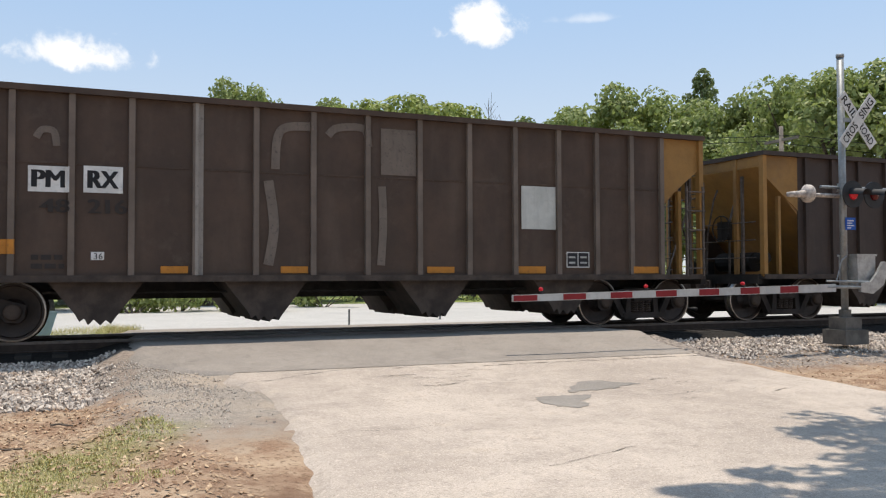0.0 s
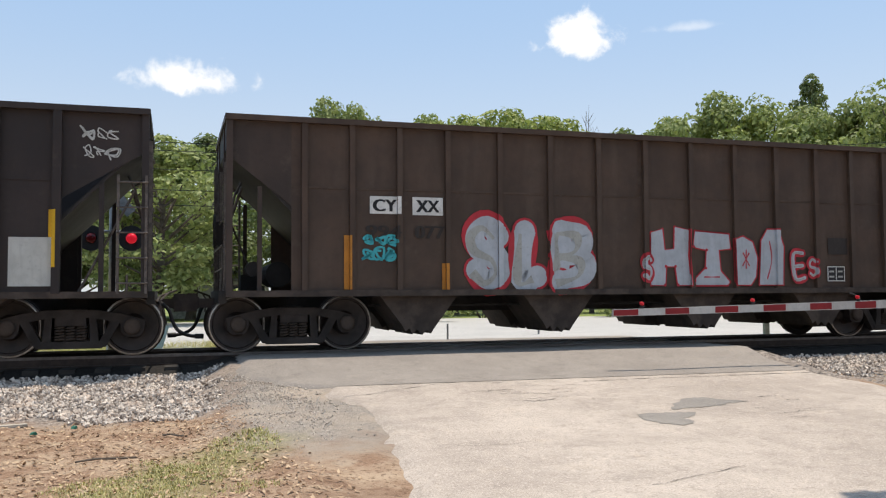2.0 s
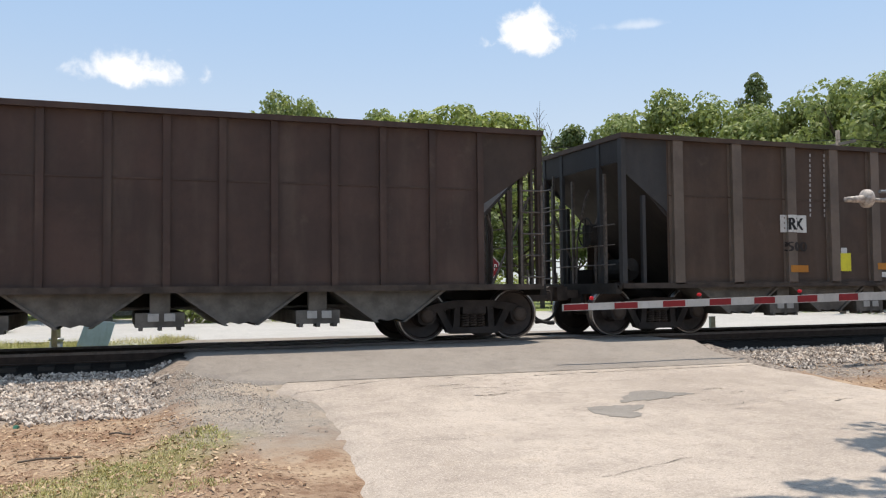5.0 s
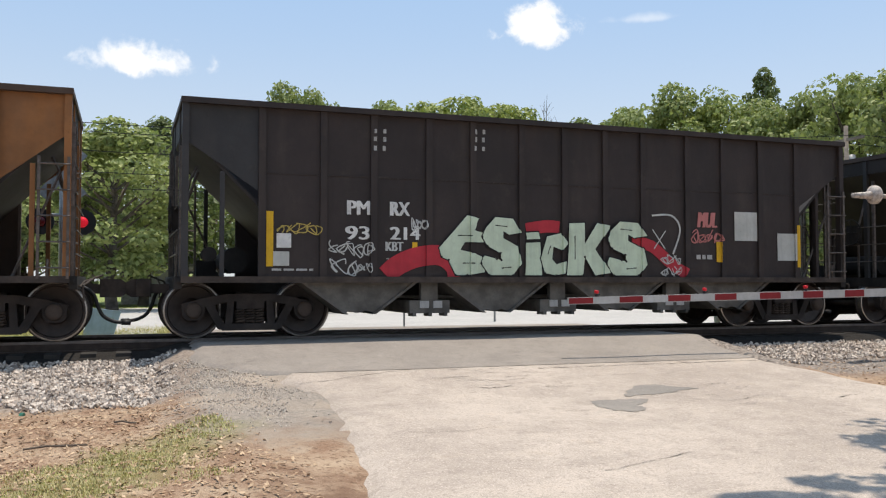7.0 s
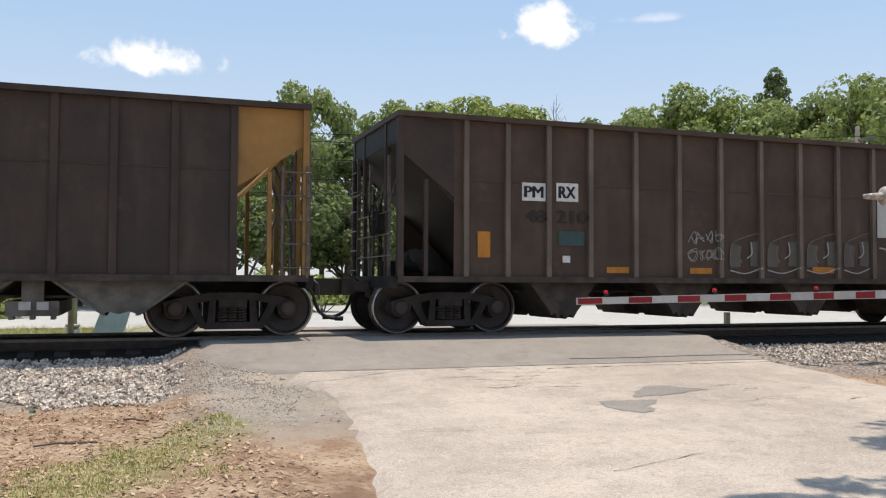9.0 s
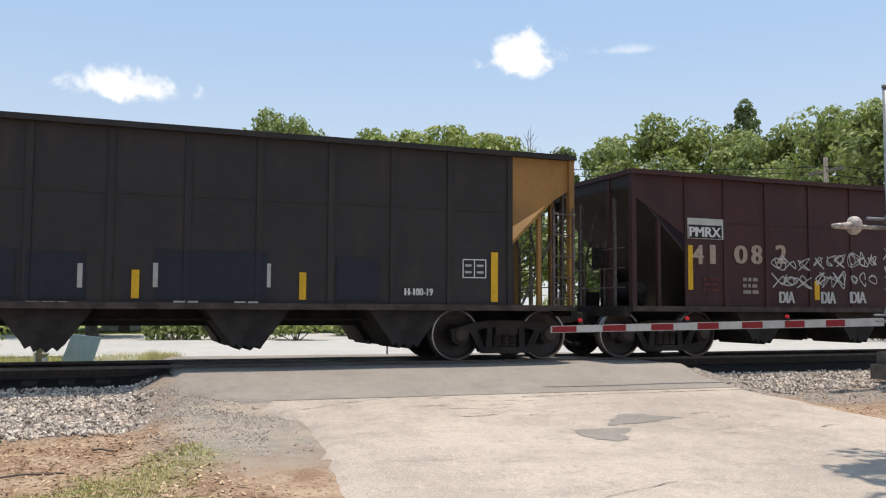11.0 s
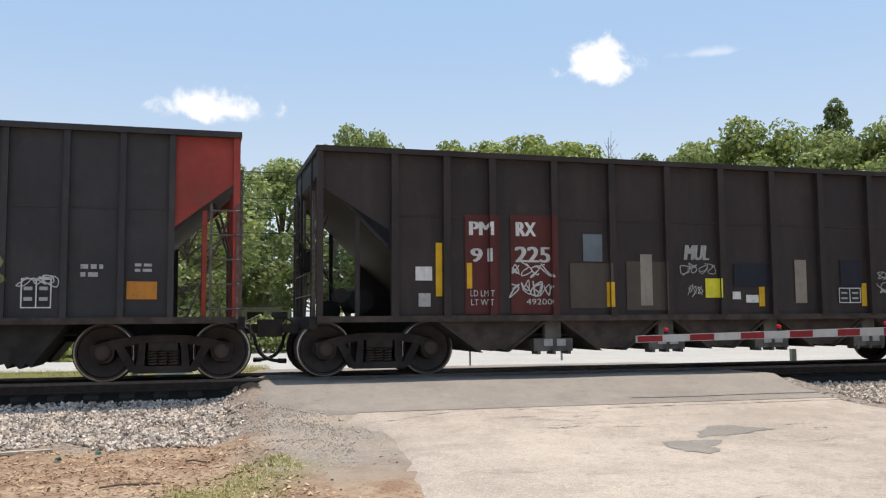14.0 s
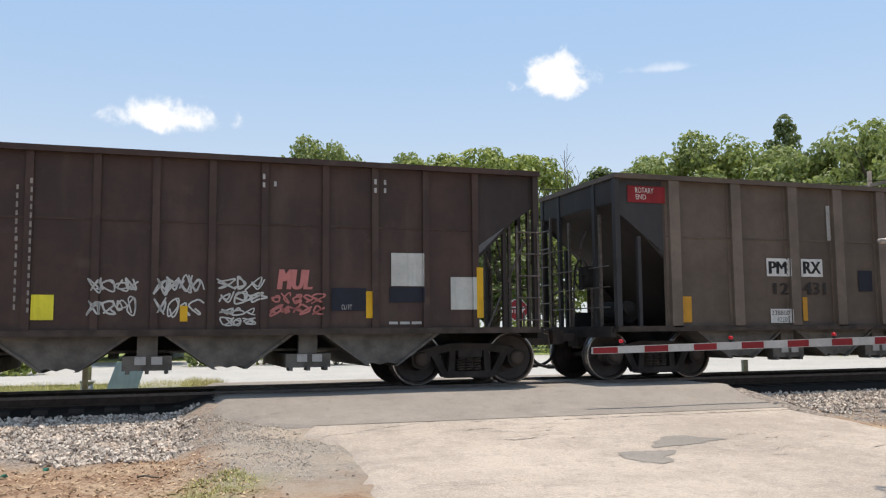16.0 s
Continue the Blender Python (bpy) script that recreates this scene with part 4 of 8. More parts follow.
    def data_box(self, s0, s1, z0, z1, layer=1):
        """A framed block of small stencilled data, as two panels."""
        w, g = abs(s0 - s1), 0.018
        self.rect("data_field", s0, s1, z0, z1, COALPANEL, "", layer)
        for a, b, c, d in ((s0, s1, z1 - g, z1), (s0, s1, z0, z0 + g), (s0, s0 - g, z0, z1), (s1 + g, s1, z0, z1), ((s0 + s1) / 2 + g / 2, (s0 + s1) / 2 - g / 2, z0, z1)):
            self.rect("data_frame", a, b, c, d, WHITE, "", layer + 1)
        for i in range(2):
            for j in range(2):
                a = s0 - w * (0.10 + 0.5 * i)
                self.rect("data_bar", a, a - w * 0.28, z0 + (z1 - z0) * (0.25 + 0.35 * j), z0 + (z1 - z0) * (0.37 + 0.35 * j), DIRTY_WHITE, "", layer + 1)

    def bars(self, s0, s1, z0, z1, rows, material, seed, layer=1):
        """Small stencils that cannot be read."""
        rnd = random.Random(seed)
        for r in range(rows):
            z = z1 - (z1 - z0) * (r + 0.5) / rows
            t = (z1 - z0) / rows * 0.28
            a = s0
            while a > s1 + 0.05:
                b = max(a - rnd.uniform(0.06, 0.2), s1)
                self.rect("stencil_bar", a, b, z - t, z + t, material, "", layer)
                a = b - 0.035


SHINE = {"silver_spray": SPRAY_GREY, "mint_spray": SPRAY_WHITE, "pale_spray": SPRAY_GREY, "chalky_faded_paint": FADE}
# angular letters in a unit box: outlines, then inner lines
GLYPHS = {
    "B": ([((0, .75), (.2, 1), (.75, 1), (.95, .8), (.85, .55), (1, .3), (.85, .02), (.55, 0), (.5, .3), (.4, .35), (.3, 0), (.05, .05), (.2, .4), (.22, .7), (.1, .62))], [((.45, .84), (.66, .8), (.6, .66)), ((.5, .45), (.78, .4))]),
    "Y": ([((0, .95), (.3, 1), (.5, .75), (.7, 1), (1, .98), (.75, .5), (.6, .3), (.4, .02), (.05, 0), (.3, .3), (.35, .5), (.15, .7))], [((.45, .5), (.6, .55))]),
    "T": ([((0, 1), (.95, 1.02), (1, .8), (.7, .78), (.75, .4), (.95, .05), (.65, 0), (.5, .3), (.42, .78), (.3, .6), (.35, .2), (.15, 0), (.05, .3), (.15, .75), (0, .8))], []),
    "E": ([((.1, 1), (1, .98), (.85, .8), (.45, .78), (.42, .62), (.8, .62), (.75, .45), (.4, .42), (.45, .22), (.95, .28), (.8, 0), (.05, 0), (.2, .5))], []),
    "D": ([((.3, 1), (.75, .98), (.95, .75), (.8, .45), (1, .15), (.9, 0), (.05, 0), (0, .2), (.4, .3), (.55, .65), (.35, .7), (.38, .85))], [((.5, .3), (.85, .22))]),
    "I": ([((.1, .76), (.9, .78), (1, 0), (0, 0)), ((.1, 1), (.8, 1.02), (.9, .86), (.15, .84))], []),
    "M": ([((0, 0), (.15, 1), (.45, 1), (.5, .7), (.6, 1), (.95, .95), (1, 0), (.7, 0), (.68, .5), (.52, .25), (.38, .5), (.32, 0))], []),
    "E_tail": ([((.05, .9), (.45, .85), (.5, .6), (.62, 1.02), (.8, .95), (.7, .7), (.95, .6), (.8, .45), (1, .1), (.85, 0), (.05, 0), (.15, .5))], [((.5, .5), (.55, .2)), ((.3, .6), (.35, .3))]),
    "G": ([((0, .45), (.3, .72), (.6, 1), (.85, .95), (.75, .75), (1, .7), (.95, .55), (.55, .55), (.45, .42), (.7, .38), (.95, .3), (1, .05), (.6, 0), (.35, 0), (.2, .25), (.05, .3))], [((.4, .66), (.7, .66)), ((.5, .2), (.75, .2))]),
    "S": ([((.12, .82), (.35, 1), (.8, .98), (1, .74), (.7, .7), (.55, .76), (.55, .64), (.92, .5), (1, .2), (.8, 0), (.2, 0), (0, .2), (.06, .34), (.38, .28), (.5, .26), (.48, .38), (.15, .5), (.02, .66))], [((.35, .86), (.65, .84)), ((.5, .12), (.75, .14))]),
    "C": ([((.06, .4), (.28, .92), (.75, 1), (1, .76), (.8, .6), (.5, .68), (.45, .38), (.6, .26), (.95, .34), (.92, .05), (.6, 0), (.2, .05))], [((.3, .5), (.4, .7))]),
    "K": ([((0, 0), (.08, .98), (.42, 1), (.42, .6), (.7, 1), (1, .95), (.65, .5), (1, .05), (.65, 0), (.42, .35), (.38, 0))], [((.2, .75), (.2, .3))]),
    "H": ([((0, 0), (.02, .9), (.3, .96), (.35, .6), (.6, .62), (.62, 1), (.98, .95), (.95, .5), (1, 0), (.68, 0), (.62, .32), (.38, .32), (.35, 0))], []),
    "T_wide": ([((.05, .95), (.95, .9), (.98, .65), (.68, .62), (.72, .25), (.95, .05), (.9, 0), (.1, 0), (.05, .08), (.35, .3), (.38, .62), (0, .68))], [((.3, .14), (.7, .14))]),
    "D_fat": ([((.05, 0), (.02, .85), (.4, .9), (.8, .8), (1, .5), (.92, .15), (.7, 0))], [((.35, .35), (.65, .6)), ((.65, .35), (.38, .6)), ((.5, .3), (.52, .66))]),
    "N": ([((0, 0), (.1, .8), (.35, 1), (.8, 1), (1, .7), (.95, 0))], [((.3, .1), (.5, .45), (.42, .8))]),
}
STROKES = {"S": [((.9, .85), (.5, 1), (.1, .8), (.2, .55), (.8, .45), (.9, .2), (.5, 0), (.1, .15))], "L": [((.2, 1), (.2, .05), (.9, .05))],
           "B": [((.15, 0), (.15, 1)), ((.15, 1), (.8, .9), (.75, .6), (.15, .52)), ((.15, .52), (.9, .4), (.85, .1), (.15, .02))]}
STROKES["E"] = [((.9, 1), (.1, .98), (.1, .02), (.9, 0)), ((.1, .5), (.8, .5))]


def letters(body, x0, x1, z0, z1, bold=0.0, lean=0.0):
    curve = bpy.data.curves.new("lettering", "FONT")
    curve.body, curve.size, curve.offset, curve.shear, curve.resolution_u = body, 1.0, bold, lean, 3
    ob = bpy.data.objects.new("lettering", curve)
    me = bpy.data.meshes.new_from_object(ob)
    bm = bmesh.new()
    bm.from_mesh(me)
    bpy.data.objects.remove(ob), bpy.data.meshes.remove(me), bpy.data.curves.remove(curve)
    xs, ys = [v.co.x for v in bm.verts], [v.co.y for v in bm.verts]
    ax, bx, ay, by = min(xs), max(xs), min(ys), max(ys)
    for v in bm.verts:
        v.co = (x0 + (v.co.x - ax) / (bx - ax) * (x1 - x0), 0, z0 + (v.co.y - ay) / (by - ay) * (z1 - z0))
    return bm


def smooth_line(p, n=5):
    out = []
    for i in range(len(p) - 1):
        a, b, c, d = p[max(i - 1, 0)], p[i], p[i + 1], p[min(i + 2, len(p) - 1)]
        for k in range(n):
            t = k / n
            out.append(tuple(0.5 * (2 * b[j] + (c[j] - a[j]) * t + (2 * a[j] - 5 * b[j] + 4 * c[j] - d[j]) * t * t + (3 * b[j] - a[j] - 3 * c[j] + d[j]) * t ** 3) for j in (0, 1)))
    return out + [p[-1]]


def ribbon(bm, pts, width, y=0.0, swell=0.0):
    last = None
    full = width
    for i, (x, z) in enumerate(pts):
        a, b = pts[max(i - 1, 0)], pts[min(i + 1, len(pts) - 1)]
        dx, dz = b[0] - a[0], b[1] - a[1]
        d = math.hypot(dx, dz) or 1
        width = full * (1 + swell * math.sin(3.1 * math.pi * i / len(pts) + full * 40))
        nx, nz = -dz / d * width / 2, dx / d * width / 2
        pair = bm.verts.new((x + nx, y, z + nz)), bm.verts.new((x - nx, y, z - nz))
        if last:
            bm.faces.new((last[0], pair[0], pair[1], last[1]))
        last = pair


BROWN = car_paint("brown", (0.070, 0.044, 0.031))
RUSTBROWN = car_paint("red_brown", (0.060, 0.036, 0.029))
UMBER = car_paint("umber", (0.050, 0.034, 0.027))
SOOT = car_paint("soot", (0.026, 0.022, 0.021), dusty=0.14)
COAL = car_paint("black", (0.038, 0.037, 0.038), dusty=0.20)
DARKBROWN = car_paint("dark_brown", (0.034, 0.025, 0.023), dusty=0.2)
OXIDE = car_paint("oxide_maroon", (0.050, 0.018, 0.018), dusty=0.12)
DUSK = car_paint("dusk_brown", (0.050, 0.036, 0.030), dusty=0.2)
RUSTNOSE = car_paint("rust_streaked", (0.125, 0.062, 0.034), dusty=0.3, rusty=0.9)
TAUPE = car_paint("taupe", (0.112, 0.084, 0.064), dusty=0.3)
OCHRE = car_paint("ochre", (0.30, 0.16, 0.045), dusty=0.3, rusty=0.9)
BURNT = car_paint("burnt_orange", (0.26, 0.11, 0.035), dusty=0.3, rusty=0.9)
RED_END = car_paint("faded_red", (0.33, 0.05, 0.035), dusty=0.25)
RUSTY_END = car_paint("rusty_red", (0.24, 0.06, 0.035), dusty=0.25)
PALE_POST = car_paint("brown_post", (0.150, 0.116, 0.093), dusty=0.4)
TAUPE_POST = car_paint("taupe_post", (0.165, 0.128, 0.100), dusty=0.4)
# shade of the open end bays, put into a near-black colour
SLOPE = car_paint("shaded_slope", (0.024, 0.019, 0.017), dusty=0.12)


# ---- the train, car by car: the second at which the leading end passes PIVOT_X ----
CARS = {}


SLIDE = {"b": 0.16, "d": 0.02, "e": 0.09, "f": 0.28, "k": 0.07, "l": 0.05, "s": 0.31, "r": -0.04}      # how far each body lies behind its paint's datum


def add_car(key, style, start, top, base, nose, tail, label, posts=None):
    CARS[key] = Car(style, start, top, base, nose, tail, label, posts, SLIDE.get(key, 0.0))
    return CARS[key]


add_car("z", "ribbed", -2.170, 3.72, BROWN, OCHRE, BROWN, "weathered brown open-top coal hopper car", PALE_POST)
c = add_car("a", "ribbed", -1.265, 3.55, UMBER, UMBER, OCHRE, "dark coal hopper car with a rusty ochre end")
c = add_car("b", "ribbed", -0.362, 3.74, BROWN, OCHRE, UMBER, "weathered brown coal hopper car with ochre end and white patch", PALE_POST)
c = add_car("c", "ribbed", 0.546, 3.74, BROWN, UMBER, RUSTNOSE, "weathered brown coal hopper car with a white patch", PALE_POST)
c = add_car("d", "ribbed", 1.450, 3.74, BROWN, RUSTY_END, UMBER, "brown coal hopper car with silver graffiti and a red end")
c = add_car("e", "five", 2.334, 3.74, DARKBROWN, DARKBROWN, DARKBROWN, "dark brown coal hopper car with buff cover-up squares")
c = add_car("f", "ribbed", 3.234, 3.78, BROWN, OCHRE, UMBER, "brown coal hopper car with sprayed white outline letters", PALE_POST)
c = add_car("g", "wide", 4.131, 3.76, BROWN, COAL, COAL, "brown coal hopper car with wide posts and a red end panel", PALE_POST)
c = add_car("h", "quad", 4.911, 3.70, RUSTBROWN, UMBER, UMBER, "red-brown coal hopper car with dusty grey chutes")
c = add_car("i", "quad", 5.707, 3.62, UMBER, UMBER, COAL, "brown coal hopper car with blue paint on its side")
c = add_car("j", "quad", 6.528, 3.74, DARKBROWN, DARKBROWN, COAL, "dark coal hopper car with mint and red graffiti")
c = add_car("k", "ribbed", 7.358, 3.74, BROWN, BURNT, UMBER, "brown coal hopper car with an orange end and bird graffiti", PALE_POST)
c = add_car("l", "ribbed", 8.259, 3.74, BROWN, BURNT, UMBER, "brown coal hopper car with faded pale graffiti", PALE_POST)
c = add_car("m", "quad", 9.164, 3.72, UMBER, OCHRE, UMBER, "dark brown coal hopper car")
c = add_car("n", "smooth", 9.975, 3.55, OXIDE, OXIDE, OXIDE, "dark maroon coal hopper car with white tags")
c = add_car("o", "smooth", 10.868, 3.70, SOOT, OCHRE, SOOT, "black smooth-sided coal hopper car with an ochre end")
c = add_car("p", "wide", 11.776, 3.76, TAUPE, COAL, COAL, "taupe coal hopper car with wide posts and black ends", TAUPE_POST)
c = add_car("q", "quad", 12.555, 3.72, DUSK, DARKBROWN, COAL, "dark brown and black coal hopper car with grey chutes")
c = add_car("r", "five", 13.382, 3.72, DARKBROWN, DARKBROWN, DARKBROWN, "dark brown coal hopper car with a maroon lettered panel")
c = add_car("s", "ribbed", 14.265, 3.86, COAL, RED_END, COAL, "black coal hopper car with a red end and grey graffiti")
c = add_car("t", "wide", 15.172, 3.76, TAUPE, COAL, COAL, "taupe coal hopper car with wide posts and black ends", TAUPE_POST)
c = add_car("u", "quad", 15.946, 3.70, RUSTBROWN, DARKBROWN, DARKBROWN, "red-brown coal hopper car with white and pink tags")
c = add_car("v", "ribbed", 16.771, 3.74, BROWN, OCHRE, UMBER, "weathered brown coal hopper car", PALE_POST)

# ---- lettering and graffiti on the cars ----
c = CARS["b"]
c.rect("plate", 12.09, 11.55, 2.22, 2.60, WHITE, "white stencil panel")
c.text("reporting_mark", "PM", 12.03, 11.62, 2.29, 2.54, INK, layer=2)
c.rect("plate", 11.36, 10.82, 2.23, 2.63, WHITE, "white stencil panel")
c.text("reporting_mark", "RX", 11.29, 10.89, 2.30, 2.56, INK, layer=2)
c.text("numeral", "48", 11.93, 11.55, 1.92, 2.12, GHOST, layer=1)
c.text("numeral", "216", 11.29, 10.77, 1.92, 2.13, GHOST, layer=1)
c.rect("paint_patch", 4.12, 3.41, 1.83, 2.62, GREY_PATCH, "pale grey-white repainted panel")
c.data_box(3.19, 2.70, 1.13, 1.42, 1)
c.rect("plate", 11.25, 11.07, 1.23, 1.35, WHITE)
c.text("numeral", "36", 11.21, 11.09, 1.24, 1.33, INK, layer=2)
c.rect("reflector", 10.28, 9.88, 1.03, 1.14, ORANGE, "faded orange strip")
c.rect("reflector", 8.46, 8.02, 1.03, 1.14, ORANGE, "faded orange strip")
c.rect("reflector", 5.95, 5.44, 1.03, 1.14, ORANGE, "faded orange strip")
c.rect("reflector", 4.19, 3.63, 1.02, 1.15, ORANGE, "faded orange strip")
c.rect("reflector", 1.75, 1.13, 1.02, 1.15, ORANGE, "faded orange strip")
c.stroke("faded_arch", [(8.55, 2.71), (8.52, 3.21), (8.37, 3.40), (7.95, 3.44)], 0.14, FADE, "chalky faded arch", 1)
c.stroke("faded_arch", [(7.69, 3.31), (7.52, 3.45), (7.08, 3.46), (6.99, 3.16)], 0.13, FADE, "chalky faded arch", 1)
c.stroke("faded_streak", [(8.66, 2.52), (8.57, 1.79), (8.66, 1.16)], 0.16, FADE, "", 1)
c.rect("faded_panel", 6.78, 6.15, 2.70, 3.49, FADE)
c.stroke("faded_streak", [(6.76, 2.50), (6.74, 1.83), (6.78, 1.16)], 0.14, FADE, "", 1)
c.stroke("faded_streak", [(11.99, 3.01), (11.91, 3.13), (11.76, 3.11), (11.72, 2.90)], 0.1, FADE, "", 1)
c.rect("faded_post", 9.79, 9.66, 0.94, 3.71, CHALK, "whitened post")
c.bars(12.04, 11.59, 1.07, 1.33, 2, GHOST, 3, 1)
c = CARS["b"]
c.rect("reflector", 12.66, 12.25, 1.31, 1.52, ORANGE, "orange strip")
c = CARS["c"]
c.rect("paint_patch", 4.08, 3.41, 1.86, 2.63, GREY_PATCH, "pale grey-white repainted panel")
c.data_box(3.14, 2.67, 1.15, 1.52, 1)
c.rect("reflector", 9.48, 9.07, 1.10, 1.21, ORANGE, "orange strip")
c.rect("reflector", 5.75, 5.25, 1.15, 1.27, ORANGE, "orange strip")
c.rect("reflector", 1.28, 1.16, 1.85, 2.31, ORANGE)
c.rect("reflector", 1.29, 1.17, 1.27, 1.71, ORANGE)
c.rect("plate", 1.52, 1.35, 1.35, 1.54, WHITE)
c.rect("plate", 1.48, 1.28, 1.21, 1.28, WHITE, layer=2)
c = CARS["c"]
c.rect("plate", 11.83, 11.43, 2.35, 2.66, WHITE, "white stencil panel")
c.text("reporting_mark", "PM", 11.79, 11.48, 2.41, 2.60, INK, layer=2)
c.rect("plate", 11.16, 10.77, 2.37, 2.66, WHITE, "white stencil panel")
c.text("reporting_mark", "RX", 11.11, 10.82, 2.42, 2.60, INK, layer=2)
c.text("numeral", "40", 11.79, 11.48, 1.99, 2.19, GHOST, layer=1)
c.text("numeral", "396", 11.16, 10.68, 2.00, 2.21, GHOST, layer=1)
c.rect("reflector", 9.39, 8.97, 1.12, 1.23, ORANGE, layer=2)
c.rect("plate", 11.14, 10.97, 1.30, 1.40, DIRTY_WHITE)
c.rect("reflector", 12.68, 12.57, 1.38, 2.25, ORANGE)
c = CARS["d"]
c.rect("plate", 11.87, 11.36, 2.25, 2.54, WHITE, "white stencil panel")
c.text("reporting_mark", "CY", 11.81, 11.43, 2.29, 2.49, INK, layer=2)
c.rect("plate", 11.16, 10.64, 2.24, 2.54, WHITE, "white stencil panel")
c.text("reporting_mark", "XX", 11.09, 10.71, 2.29, 2.49, INK, layer=2)
c.text("numeral", "994", 11.93, 11.36, 1.86, 2.06, GHOST, layer=1)
c.text("numeral", "077", 11.11, 10.62, 1.85, 2.06, GHOST, layer=1)
c.rect("reflector", 12.29, 12.17, 1.01, 1.89, ORANGE, "tall orange strip")
c.rect("reflector", 10.66, 10.55, 1.00, 1.44, ORANGE)
c.rect("reflector", 1.17, 1.04, 1.37, 2.24, ORANGE)
c.scribble("graffiti_tag", 11.98, 11.46, 1.49, 1.94, SPRAY_TEAL, 5, 0.05, 5, "small teal tag", 2)
c.data_box(2.98, 2.58, 1.12, 1.41, 1)
c.rect("plate", 2.95, 2.50, 1.64, 1.96, GHOST)
c.bubble("S", 10.12, 9.61, 1.15, 2.09, 0.38, SILVER, SPRAY_RED, 0.045, 1)
c.bubble("L", 9.30, 8.91, 1.15, 2.02, 0.38, SILVER, SPRAY_RED, 0.045, 4)
c.bubble("B", 8.63, 8.04, 1.15, 2.04, 0.38, SILVER, SPRAY_RED, 0.045, 7)
c.block("H", 6.78, 5.98, 1.06, 2.12, SILVER, SPRAY_RED, 0.030, 1)
c.block("T_wide", 5.95, 5.12, 1.06, 2.10, SILVER, SPRAY_RED, 0.030, 4)
c.block("D_fat", 5.06, 4.56, 1.06, 2.06, SILVER, SPRAY_RED, 0.030, 7)
c.block("N", 4.52, 3.98, 1.06, 2.10, SILVER, SPRAY_RED, 0.030, 10)
c.bubble("S", 6.93, 6.78, 1.18, 1.57, 0.08, SILVER, SPRAY_RED, 0.04, 4)
c.bubble("E", 3.78, 3.52, 1.18, 1.65, 0.07, SILVER, SPRAY_RED, 0.04, 13)
c.bubble("S", 3.42, 3.26, 1.23, 1.54, 0.05, SILVER, SPRAY_RED, 0.04, 16)
c = CARS["e"]
c.rect("maroon_panel", 12.05, 11.48, 0.96, 2.81, MAROON, "maroon repainted panel")
c.rect("maroon_panel", 11.23, 10.37, 1.40, 2.81, MAROON, "maroon repainted panel")
c.rect("cover_patch", 11.25, 10.39, 1.04, 1.41, GREY_PATCH, layer=2)
c.text("reporting_mark", "KG", 11.98, 11.54, 2.29, 2.54, WHITE, layer=2)
c.text("reporting_mark", "LX", 11.18, 10.74, 2.29, 2.54, WHITE, layer=2)
c.text("numeral", "91", 11.95, 11.60, 1.88, 2.10, SPRAY_PINK, layer=2)
c.text("numeral", "079", 11.16, 10.53, 1.87, 2.12, SPRAY_PINK, layer=2)
c.bars(11.96, 11.58, 1.13, 1.40, 2, DIRTY_WHITE, 2, 2)
c.rect("reflector", 12.39, 12.27, 1.28, 2.18, YELLOW, "tall yellow strip")
c.rect("reflector", 10.18, 10.05, 1.29, 1.73, YELLOW)
c.rect("reflector", 1.36, 1.26, 1.36, 2.21, YELLOW, "tall yellow strip")
c.rect("plate", 12.86, 12.60, 1.57, 1.80, WHITE)
c.rect("cover_patch", 12.93, 12.66, 1.04, 1.34, GREY_PATCH)
c.rect("cover_patch", 9.91, 9.52, 1.90, 2.41, GREY_PATCH, "pale grey square")
c.rect("cover_patch", 8.02, 7.19, 1.07, 1.83, BUFF, "buff cover-up square")
c.rect("cover_patch", 6.98, 6.12, 1.08, 1.75, BUFF, "buff cover-up square")
c.rect("cover_patch", 5.87, 5.02, 1.10, 1.80, BUFF, "buff cover-up square")
c.rect("cover_patch", 4.80, 3.95, 1.14, 1.77, BUFF, "buff cover-up square")
c.rect("cover_patch", 3.71, 2.90, 1.15, 1.77, BUFF, "buff cover-up square")
c.rect("cover_patch", 8.75, 8.52, 1.78, 1.99, BUFF)
c.rect("cover_patch", 5.61, 5.34, 1.78, 1.96, BUFF, layer=2)
c.rect("cover_patch", 2.55, 2.33, 1.28, 1.93, BUFF)
c.rect("cover_patch", 1.88, 1.31, 1.08, 1.80, GREY_PATCH, layer=2)
c.rect("placard", 7.76, 7.47, 1.10, 1.45, LEMON, "lemon warning placard", layer=2)
c.rect("reflector", 6.97, 6.87, 1.31, 1.73, YELLOW, layer=2)
c.rect("reflector", 4.04, 3.94, 1.43, 1.76, YELLOW, layer=2)
c.data_box(4.62, 4.11, 1.15, 1.44, 2)
c.text("graffiti_word", "TCP", 6.88, 6.54, 1.43, 1.64, INK, layer=3)
c.scribble("graffiti_tag", 5.84, 5.26, 1.51, 1.68, INK, 8, 0.018, 6, "", 2)
c.scribble("graffiti_tag", 3.54, 3.01, 1.74, 2.12, SPRAY_WHITE, 9, 0.014, 8, "", 2)
c.scribble("graffiti_tag", 10.11, 9.26, 1.08, 1.74, SPRAY_WHITE, 10, 0.02, 8, "white handwritten tag", 2)
c.scribble("graffiti_tag", 9.08, 8.43, 1.15, 1.72, SPRAY_WHITE, 11, 0.02, 8, "white handwritten tag", 1)
c.scribble("graffiti_tag", 0.92, 0.40, 2.96, 3.50, SPRAY_WHITE, 12, 0.022, 4, "", 1)
c.rect("plate", 6.67, 6.38, 1.15, 1.30, WHITE, layer=2)
